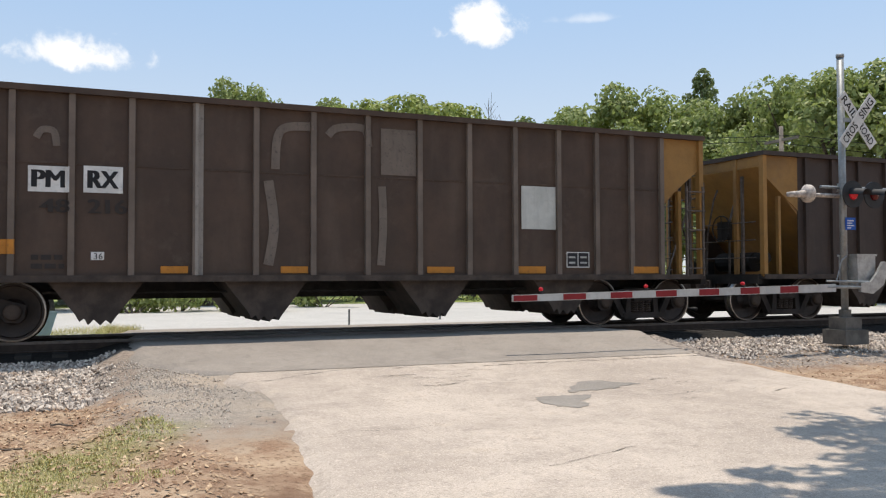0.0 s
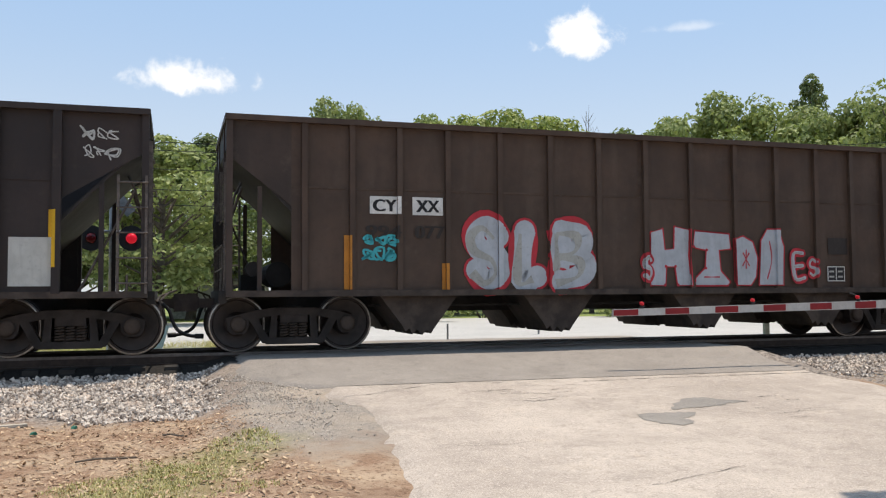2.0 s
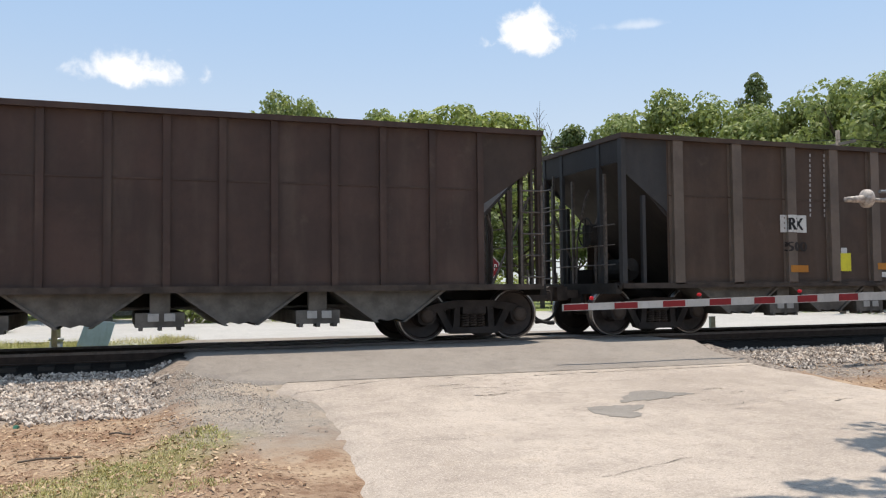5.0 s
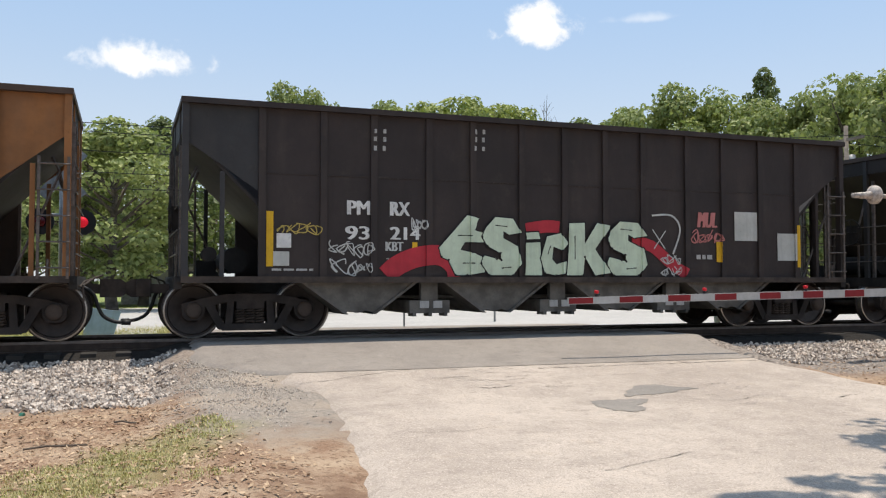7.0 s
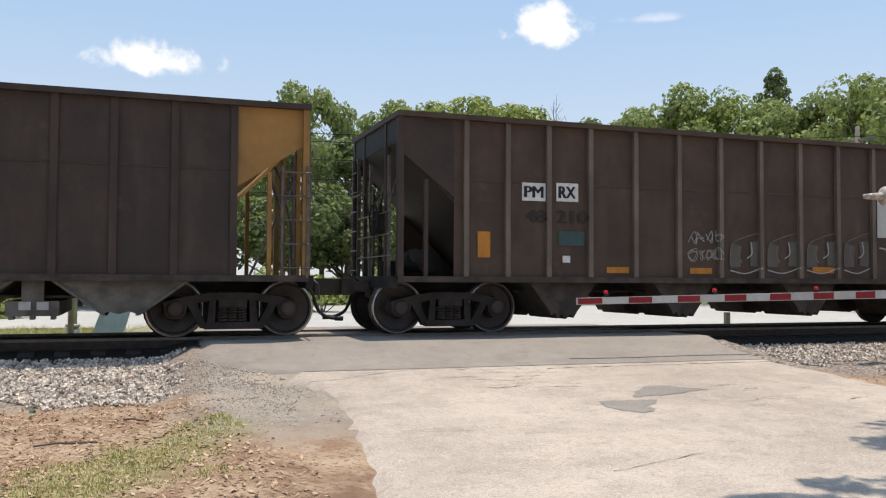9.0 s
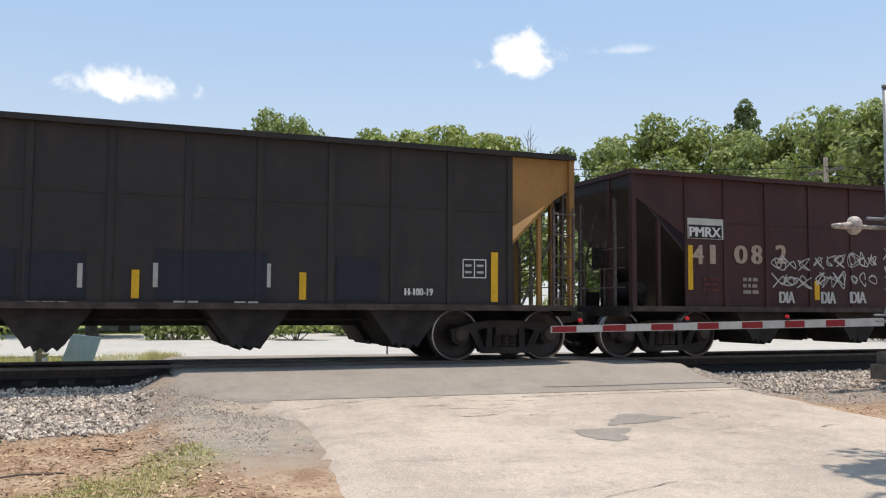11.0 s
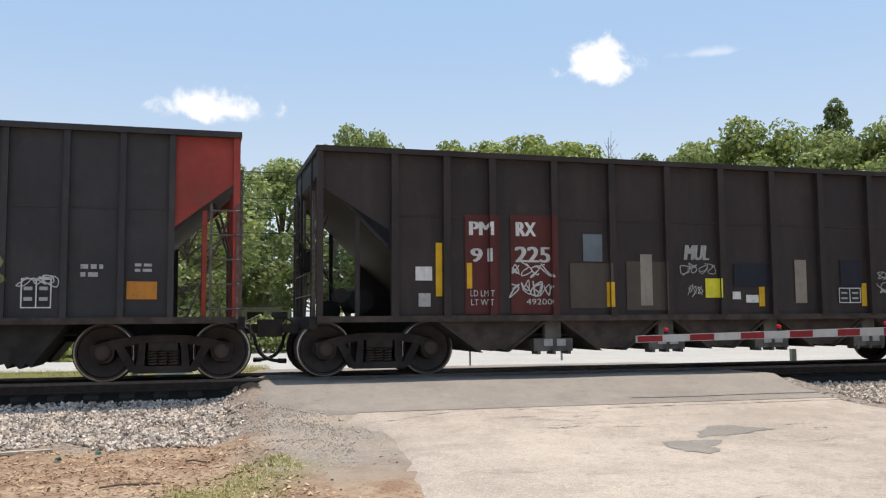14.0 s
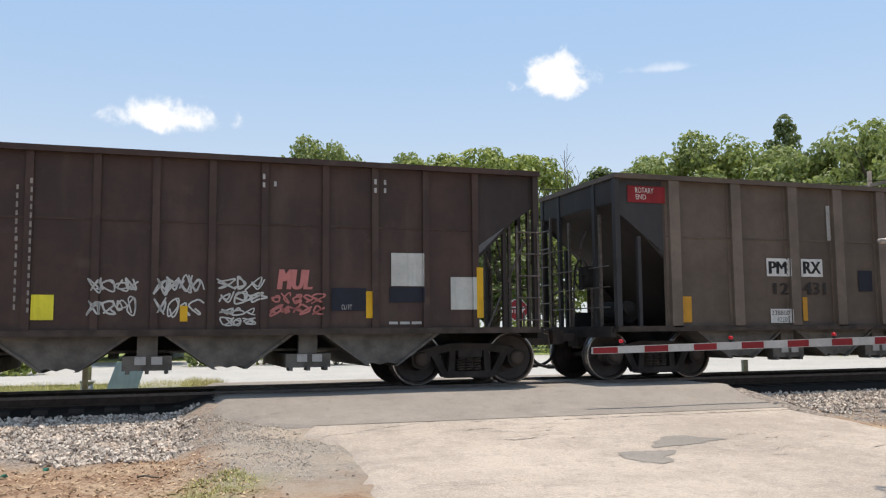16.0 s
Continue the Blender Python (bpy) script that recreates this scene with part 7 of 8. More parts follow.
c.text("lettering", "END", 11.39, 11.18, 3.33, 3.42, WHITE, layer=2)
c = CARS["u"]
c.rect("placard", 7.94, 7.64, 1.15, 1.52, LEMON, "lemon warning placard")
c.scribble("graffiti_tag", 7.17, 6.49, 1.21, 1.82, SPRAY_WHITE, 81, 0.026, 7, "white handwritten tag", 1)
c.scribble("graffiti_tag", 6.25, 5.59, 1.16, 1.88, SPRAY_WHITE, 82, 0.026, 7, "white handwritten tag", 1)
c.scribble("graffiti_tag", 5.34, 4.67, 1.38, 1.83, SPRAY_WHITE, 83, 0.028, 6, "white handwritten tag", 1)
c.scribble("graffiti_tag", 5.33, 4.79, 1.04, 1.36, SPRAY_WHITE, 84, 0.022, 6, "", 2)
c.text("graffiti_word", "MUL", 4.44, 3.92, 1.62, 1.94, SPRAY_PINK, "pink handwritten tag", layer=1, lean=0.2)
c.scribble("graffiti_tag", 4.56, 3.75, 1.20, 1.58, SPRAY_PINK, 85, 0.03, 9, "pink handwritten tag", 1)
c.rect("reflector", 5.90, 5.79, 1.12, 1.36, YELLOW, layer=2)
c.rect("cover_patch", 3.60, 3.04, 1.28, 1.65, NIGHT)
c.text("lettering", "CU FT", 3.44, 3.27, 1.30, 1.38, DIRTY_WHITE, layer=2)
c.rect("reflector", 3.04, 2.94, 1.16, 1.60, YELLOW, layer=2)
c.rect("paint_patch", 2.62, 2.07, 1.69, 2.24, GREY_PATCH, "pale scuffed square")
c.rect("paint_patch", 1.60, 1.14, 1.30, 1.85, GREY_PATCH, "pale scuffed square")
c.rect("reflector", 1.15, 1.02, 1.16, 2.02, YELLOW, "tall yellow strip", layer=2)
c.rect("cover_patch", 2.65, 2.06, 1.42, 1.67, NIGHT)
c.bars(2.66, 2.06, 1.04, 1.12, 1, DIRTY_WHITE, 5, 1)
c.rect("rivet_mark", 8.18, 8.15, 3.06, 3.13, CHALK)
c.rect("rivet_mark", 8.18, 8.15, 2.93, 3.01, CHALK)
c.rect("rivet_mark", 8.18, 8.15, 2.80, 2.88, CHALK)
c.rect("rivet_mark", 8.18, 8.15, 2.68, 2.75, CHALK)
c.rect("rivet_mark", 8.18, 8.15, 2.55, 2.63, CHALK)
c.rect("rivet_mark", 8.18, 8.15, 2.42, 2.50, CHALK)
c.rect("rivet_mark", 8.18, 8.14, 2.30, 2.37, CHALK)
c.rect("rivet_mark", 8.17, 8.14, 2.17, 2.25, CHALK)
c.rect("rivet_mark", 8.17, 8.14, 2.05, 2.12, CHALK)
c.rect("rivet_mark", 8.17, 8.14, 1.92, 2.00, CHALK)
c.rect("rivet_mark", 8.17, 8.14, 1.80, 1.87, CHALK)
c.rect("rivet_mark", 8.17, 8.14, 1.67, 1.75, CHALK)
c.rect("rivet_mark", 8.17, 8.14, 1.55, 1.62, CHALK)
c.rect("rivet_mark", 8.17, 8.14, 1.42, 1.50, CHALK)
c.rect("rivet_mark", 8.17, 8.14, 1.30, 1.38, CHALK)
c.rect("rivet_mark", 8.00, 7.96, 3.15, 3.23, CHALK)
c.rect("rivet_mark", 7.99, 7.96, 3.02, 3.10, CHALK)
c.rect("rivet_mark", 7.99, 7.96, 2.89, 2.97, CHALK)
c.rect("rivet_mark", 7.99, 7.96, 2.77, 2.84, CHALK)
c.rect("rivet_mark", 7.99, 7.96, 2.64, 2.72, CHALK)
c.rect("rivet_mark", 7.99, 7.96, 2.51, 2.59, CHALK)
c.rect("rivet_mark", 7.99, 7.96, 2.39, 2.46, CHALK)
c.rect("rivet_mark", 7.99, 7.96, 2.26, 2.34, CHALK)
c.rect("rivet_mark", 7.99, 7.96, 2.13, 2.21, CHALK)
c.rect("rivet_mark", 7.99, 7.96, 2.01, 2.08, CHALK)
c.rect("rivet_mark", 7.99, 7.96, 1.88, 1.96, CHALK)
c.rect("rivet_mark", 7.99, 7.96, 1.76, 1.83, CHALK)
c.rect("rivet_mark", 7.99, 7.96, 1.63, 1.71, CHALK)
c.rect("rivet_mark", 7.99, 7.96, 1.51, 1.58, CHALK)
c.rect("rivet_mark", 7.99, 7.96, 1.38, 1.46, CHALK)
c.rect("rivet_mark", 7.99, 7.96, 1.26, 1.33, CHALK)
c.rect("rivet_mark", 4.70, 4.66, 3.37, 3.46, DIRTY_WHITE)
c.rect("rivet_mark", 4.70, 4.66, 3.24, 3.32, DIRTY_WHITE)
c.rect("rivet_mark", 4.52, 4.48, 3.27, 3.35, DIRTY_WHITE)
c.rect("rivet_mark", 2.91, 2.87, 3.37, 3.46, DIRTY_WHITE)
c.rect("rivet_mark", 2.91, 2.87, 3.23, 3.31, DIRTY_WHITE)
c.rect("rivet_mark", 2.74, 2.70, 3.38, 3.46, DIRTY_WHITE)
c.rect("rivet_mark", 2.74, 2.70, 3.24, 3.32, DIRTY_WHITE)



# ---- crossing gate ----
def gate():
    g = thing("crossing_gate", "lowered crossing gate with red and white striped arm", "crossing gate")
    mx, my = 13.12, 12.4
    bm = bmesh.new()
    rod(bm, (mx, my, 0.15), (mx, my, 5.1), 0.065, 16), rod(bm, (mx, my, 5.1), (mx, my, 5.16), 0.075, 16)
    part("mast", bm, GALV, g, "grey galvanised mast", True)
    bm = bmesh.new()
    box(bm, mx - 0.2, mx + 0.2, my - 0.2, my + 0.2, -0.06, 0.18), box(bm, mx - 0.28, mx + 0.28, my - 0.28, my + 0.28, -0.32, -0.05)
    rod(bm, (mx, my, 0.18), (mx, my, 0.32), 0.11, 14)
    part("base", bm, CHUTE_GREY, g)
    for turn, word_a, word_b in ((50, "CROS", "SING"), (-50, "RAIL", "ROAD")):
        bm = bmesh.new()
        box(bm, -0.61, 0.61, -0.006, 0.006, -0.115, 0.115)
        board = part("crossbuck_board", bm, BOARD_WHITE, g, "white board with black letters")
        board.matrix_basis = pose(mx + 0.30, my - 0.10 - (0.014 if turn > 0 else 0), 3.90, 0, -turn, 0)
        for word, x0, x1 in ((word_a, -0.55, -0.09), (word_b, 0.09, 0.55)):
            part("lettering", letters(word, x0, x1, -0.075, 0.075, 0.012), INK, board).location.y = -0.010
    bm = bmesh.new()
    box(bm, mx - 0.02, mx + 0.34, my - 0.09, my - 0.06, 3.86, 3.94)
    part("bracket", bm, GALV, g)
    # flashing lamps on a cross arm, and one head that faces along the road
    bm = bmesh.new()
    rod(bm, (mx - 0.55, my, 2.62), (mx + 1.15, my, 2.62), 0.03, 10), rod(bm, (mx, my, 2.55), (mx, my, 2.70), 0.10, 12)
    part("lamp_arm", bm, GALV, g)
    for lx in (mx + 0.03, mx + 0.56):
        bm = bmesh.new()
        lathe(bm, [(0.02, -0.02), (0.255, -0.02), (0.255, 0.0), (0.02, 0.0)], 32, my - 0.20, lx, 2.48)
        head = part("lamp_backing", bm, BLACK, g, "round black backing disc")
        bm = bmesh.new()
        n = 14
        a = [bm.verts.new((lx + 0.115 * math.cos(math.pi * i / n), my - 0.22, 2.48 + 0.115 * math.sin(math.pi * i / n))) for i in range(n + 1)]
        b = [bm.verts.new((lx + 0.115 * math.cos(math.pi * i / n) + 0.05, my - 0.50, 2.45 + 0.110 * math.sin(math.pi * i / n))) for i in range(n + 1)]
        for i in range(n):
            bm.faces.new((a[i], a[i + 1], b[i + 1], b[i]))
        part("visor", bm, BLACK, head, "black hood", True)
        bm = bmesh.new()
        lathe(bm, [(0.02, -0.05), (0.08, -0.035), (0.11, 0.0)], 20, my - 0.225, lx, 2.48)
        part("lens", bm, LENS_DARK if lx > mx + 0.5 else ARM_RED, head, "", True)
    bm = bmesh.new()
    lathe(bm, [(0.03, -0.06), (0.12, -0.055), (0.17, -0.03), (0.17, 0.03), (0.10, 0.09), (0.04, 0.11)], 20)
    stained = plain("stained_white_hood", (0.42, 0.37, 0.33), 0.6, 0.1, 0.4, 14.0, 0.15)
    o = part("side_lamp", bm, stained, g, "stained pale lamp housing seen from its side", True)
    o.matrix_basis = pose(mx - 0.85, my, 2.48, 0, 0, 90)
    bm = bmesh.new()
    rod(bm, (mx - 1.35, my - 0.02, 2.45), (mx - 0.92, my, 2.47), 0.045, 14, 0.075), rod(bm, (mx - 0.75, my, 2.46), (mx - 0.1, my, 2.46), 0.04, 12)
    part("side_hood", bm, stained, g, "", True)
    bm = bmesh.new()
    box(bm, mx - 0.03, mx + 0.22, my - 0.085, my - 0.075, 1.82, 2.05)
    s = part("sign_plate", bm, worn("blue_sign", (0.02, 0.10, 0.42), 0.1), g, "small blue notice plate")
    bm = bmesh.new()
    for i in range(4):
        box(bm, mx + 0.01, mx + 0.01 + (0.16, 0.12, 0.17, 0.09)[i], my - 0.089, my - 0.085, 1.98 - i * 0.045, 2.0 - i * 0.045)
    part("sign_bar", bm, BOARD_WHITE, s)
    # mechanism, counterweights and striped arm
    bm = bmesh.new()
    box(bm, mx + 0.10, mx + 0.55, my - 0.22, my + 0.22, 0.72, 1.32), box(bm, mx + 0.08, mx + 0.57, my - 0.24, my + 0.24, 1.32, 1.36)
    part("mechanism_box", bm, ALUMINIUM, g, "pale grey motor housing")
    bm = bmesh.new()
    prism(bm, [(mx + 0.05, 0.66), (mx + 0.35, 0.62), (mx + 0.62, 0.78), (mx + 0.72, 1.02), (mx + 1.25, 1.0), (mx + 1.25, 1.2), (mx + 0.62, 1.22), (mx + 0.48, 1.02), (mx + 0.30, 0.84), (mx + 0.05, 0.82)], my - 0.34, my - 0.28)
    part("counterweight_arm", bm, ALUMINIUM, g, "curved pale casting")
    bm = bmesh.new()
    for i in range(3):
        box(bm, mx + 0.95 + i * 0.12, mx + 1.05 + i * 0.12, my - 0.42, my - 0.20, 0.90, 1.32)
    part("counterweight", bm, GALV, g)
    tip, root = Vector((6.0, my - 0.31, 0.62)), Vector((mx - 0.55, my - 0.31, 0.735))
    along = (root - tip)
    n = 15
    for i in range(n):
        a, b = tip + along * (i / n), tip + along * ((i + 1) / n)
        bm = bmesh.new()
        k0, k1 = 0.052 + 0.02 * i / n, 0.052 + 0.02 * (i + 1) / n
        v = [bm.verts.new((p.x, p.y + dy, p.z + dz * k)) for p, k in ((a, k0), (b, k1)) for dy in (-0.02, 0.02) for dz in (-1, 1)]
        for f in ((0, 1, 3, 2), (4, 6, 7, 5), (0, 4, 5, 1), (2, 3, 7, 6), (0, 2, 6, 4), (1, 5, 7, 3)):
            bm.faces.new([v[j] for j in f])
        seg = part("arm_segment", bm, ARM_WHITE, g, "dull white stripe" if i % 2 else "red stripe with a thin white border")
        if i % 2 == 0 and i < 14:
            bm = bmesh.new()
            inset = 0.012
            p, q = a + along.normalized() * inset, b - along.normalized() * inset
            v = [bm.verts.new((s.x, s.y + dy, s.z + dz * k * 0.84)) for s, k in ((p, k0), (q, k1)) for dy in (-0.024, -0.0205) for dz in (-1, 1)]
            for f in ((0, 1, 3, 2), (4, 6, 7, 5), (0, 4, 5, 1), (2, 3, 7, 6), (0, 2, 6, 4), (1, 5, 7, 3)):
                bm.faces.new([v[j] for j in f])
            part("red_panel", bm, SIGNAL_RED, seg, "dark red reflective panel")
    bm = bmesh.new()
    rod(bm, root + Vector((-0.2, 0, 0.02)), (mx + 0.2, my - 0.31, 0.74), 0.03, 8), rod(bm, (mx - 0.75, my - 0.30, 0.86), (mx + 0.3, my - 0.30, 0.84), 0.02, 8)
    tube(bm, [(mx - 0.30, my - 0.1, 0.86), (mx - 0.16, my - 0.1, 1.25), (mx, my - 0.06, 1.32)], 0.012, 6)
    part("arm_root", bm, GALV, g)
    for i, lx in enumerate((6.50, 8.46, 10.46)):
        z = tip.z + along.z * (lx - tip.x) / along.x + 0.06
        bm = bmesh.new()
        rod(bm, (lx, my - 0.31, z), (lx, my - 0.31, z + 0.035), 0.03, 8), rod(bm, (lx - 0.03, my - 0.31, z + 0.03), (lx + 0.05, my - 0.31, z + 0.03), 0.012, 6)
        lamp = part("arm_lamp", bm, BLACK, g)
        bm = bmesh.new()
        lathe(bm, [(0.010, -0.03), (0.027, -0.026), (0.030, 0.026), (0.010, 0.03)], 14, my - 0.31, lx, z + 0.07)
        part("lens", bm, ARM_RED, lamp, "lit red lamp", True)


gate()


def far_signal(x, y):
    """The signal on the other side of the line, seen from behind."""
    g = thing("crossing_signal", "crossing signal on a galvanised mast seen from behind", "crossing signal", "", "", pose(x, y, -0.05))
    bm = bmesh.new()
    rod(bm, (0, 0, -0.3), (0, 0, 4.6), 0.06, 14)
    part("mast", bm, GALV, g, "", True)
    for turn in (50, -50):
        bm = bmesh.new()
        box(bm, -0.61, 0.61, -0.006, 0.006, -0.115, 0.115)
        part("crossbuck_board", bm, GALV, g, "bare metal back of a board").matrix_basis = pose(0.0, -0.08 - (0.014 if turn > 0 else 0), 3.2, 0, turn, 0)
    for lx in (-0.40, 0.40):
        bm = bmesh.new()
        lathe(bm, [(0.02, -0.03), (0.27, -0.03), (0.27, 0.0), (0.1, 0.14), (0.02, 0.15)], 24, -0.1, lx, 2.2)
        head = part("lamp_backing", bm, BLACK, g, "black backing disc")
        bm = bmesh.new()
        lathe(bm, [(0.02, -0.06), (0.09, -0.05), (0.115, 0.0)], 18, -0.13, lx, 2.2)
        part("lens", bm, LAMP_RED if lx > 0 else LENS_DARK, head, "lit red lens", True)
    bm = bmesh.new()
    rod(bm, (-0.42, 0, 2.35), (0.42, 0, 2.35), 0.03, 8)
    part("lamp_arm", bm, GALV, g)


far_signal(-1.87, 19.6)

# a stop sign, a stub post and a fallen sign panel beyond the rails
STOP = thing("stop_sign", "red octagonal stop sign on a thin post", "stop sign", "", "", pose(10.95, 27.6, -0.49))
bm = bmesh.new()
box(bm, -0.03, 0.03, -0.02, 0.02, -0.2, 2.6)
part("post", bm, GALV, STOP)
for r, y, mat, name in ((0.39, -0.03, BOARD_WHITE, "rim"), (0.36, -0.034, SIGNAL_RED, "face")):
    bm = bmesh.new()
    prism(bm, [(r * math.cos(math.pi / 8 + i * math.pi / 4), 2.13 + r * math.sin(math.pi / 8 + i * math.pi / 4)) for i in range(8)], y - 0.004, y + 0.004)
    face = part(name, bm, mat, STOP)
part("lettering", letters("STOP", -0.27, 0.27, 2.02, 2.24, 0.01), BOARD_WHITE, STOP).location.y = -0.041
STUB = thing("stub_post", "short galvanised post on a round footing in grass", "post", "", "", pose(-2.0, 21.4, -0.5))
bm = bmesh.new()
rod(bm, (0, 0, 0), (0, 0, 0.34), 0.15, 14, 0.13), rod(bm, (0, 0, 0.34), (0, 0, 0.40), 0.16, 14)
part("footing", bm, ALUMINIUM, STUB, "", True)
bm = bmesh.new()
rod(bm, (0, 0, 0.4), (0, 0, 1.9), 0.09, 12)
part("post", bm, ALUMINIUM, STUB, "", True)
for px, py, hgt in ((14.6, 20.3, 0.62), (5.9, 21.0, 0.5)):
    M = thing("marker_post", "small grey marker post beside the rails", "post", "posts beyond the rails", "", pose(px, py, -0.52))
    bm = bmesh.new()
    box(bm, -0.07, 0.07, -0.05, 0.05, -0.05, hgt) if px > 10 else rod(bm, (0, 0, -0.05), (0, 0, hgt + 0.2), 0.025, 8)
    part("post", bm, GALV, M)
PANEL = thing("sign_panel", "pale blue-white sign panel leaning in grass", "sign panel", "", "", pose(-1.28, 22.6, -0.30, 0, 8, -12))
bm = bmesh.new()
prism(bm, [(-0.42, -0.28), (0.30, -0.28), (0.42, 0.55), (-0.25, 0.55)], -0.02, 0.02)
part("panel", bm, worn("pale_blue_panel", (0.42, 0.52, 0.66), 0.1), PANEL)
bm = bmesh.new()
box(bm, -0.03, 0.03, 0.02, 0.06, -0.5, 0.55)
part("brace", bm, GALV, PANEL)


# ---- trees ----
def leaf_material(name, dark, light):
    m, k, b, pos = shader(name, 0.6, 0.0, 0.3)
    rnd = k.n("ShaderNodeNewGeometry").outputs["Random Per Island"]
    c = k.mix(rnd, dark, light)
    c = k.mix(k.math("MULTIPLY", k.ramp(k.noise(pos, 0.5, 3), 0.4, 0.7), 0.5), c, tuple(v * 1.3 for v in light))
    k.put(b, "Base Color", c)
    thin = k.n("ShaderNodeBsdfTranslucent")
    k.put(thin, 0, k.mix(0.5, c, (0.20, 0.30, 0.05)))
    blend = k.n("ShaderNodeMixShader")
    k.put(blend, 0, 0.35)
    k.t.links.new(b.outputs[0], blend.inputs[1]), k.t.links.new(thin.outputs[0], blend.inputs[2])
    out = [n for n in k.t.nodes if n.type == "OUTPUT_MATERIAL"][0]
    k.t.links.new(blend.outputs[0], out.inputs[0])
    return m


BARK = plain("grey_brown_bark", (0.12, 0.095, 0.075), 0.95, 0.0, 0.4, 3.0, 0.6)
LEAVES = {"mid": leaf_material("mid_green_leaves", (0.15, 0.185, 0.062), (0.39, 0.42, 0.16)),
          "light": leaf_material("light_green_leaves", (0.19, 0.22, 0.060), (0.43, 0.46, 0.15)),
          "deep": leaf_material("deep_green_leaves", (0.085, 0.112, 0.048), (0.22, 0.25, 0.105))}


def leaf_cloud(name, centres, count, size, material, rnd, flat=0.6):
    """Many small bent leaf clumps round the given centres (x, y, z, radius)."""
    verts, faces = [], []
    for cx, cy, cz, r in centres:
        for _ in range(count):
            d = Vector((rnd.gauss(0, 1), rnd.gauss(0, 1), rnd.gauss(0, 1))).normalized() * r * rnd.uniform(0.35, 1.0) ** 0.5
            p = Vector((cx, cy, cz)) + Vector((d.x, d.y, d.z * flat + 0.0))
            s = size * rnd.uniform(0.55, 1.4)
            n = (d.normalized() + Vector((rnd.uniform(-1, 1), rnd.uniform(-1, 1), rnd.uniform(-0.3, 1.2)))).normalized()
            u = n.orthogonal().normalized()
            a = rnd.uniform(0, 6.28)
            vv = n.cross(u)
            u, vv = u * math.cos(a) + vv * math.sin(a), vv * math.cos(a) - u * math.sin(a)
            i = len(verts)
            for q in (u * s, vv * s * 0.55 + n * s * 0.15, -u * s * 0.8, -vv * s * 0.55 + n * s * 0.1):
                verts.append(tuple(p + q))
            faces.append((i, i + 1, i + 2)), faces.append((i, i + 2, i + 3))
    me = bpy.data.meshes.new(name)
    me.from_pydata(verts, [], faces)
    me.materials.append(material)
    return me


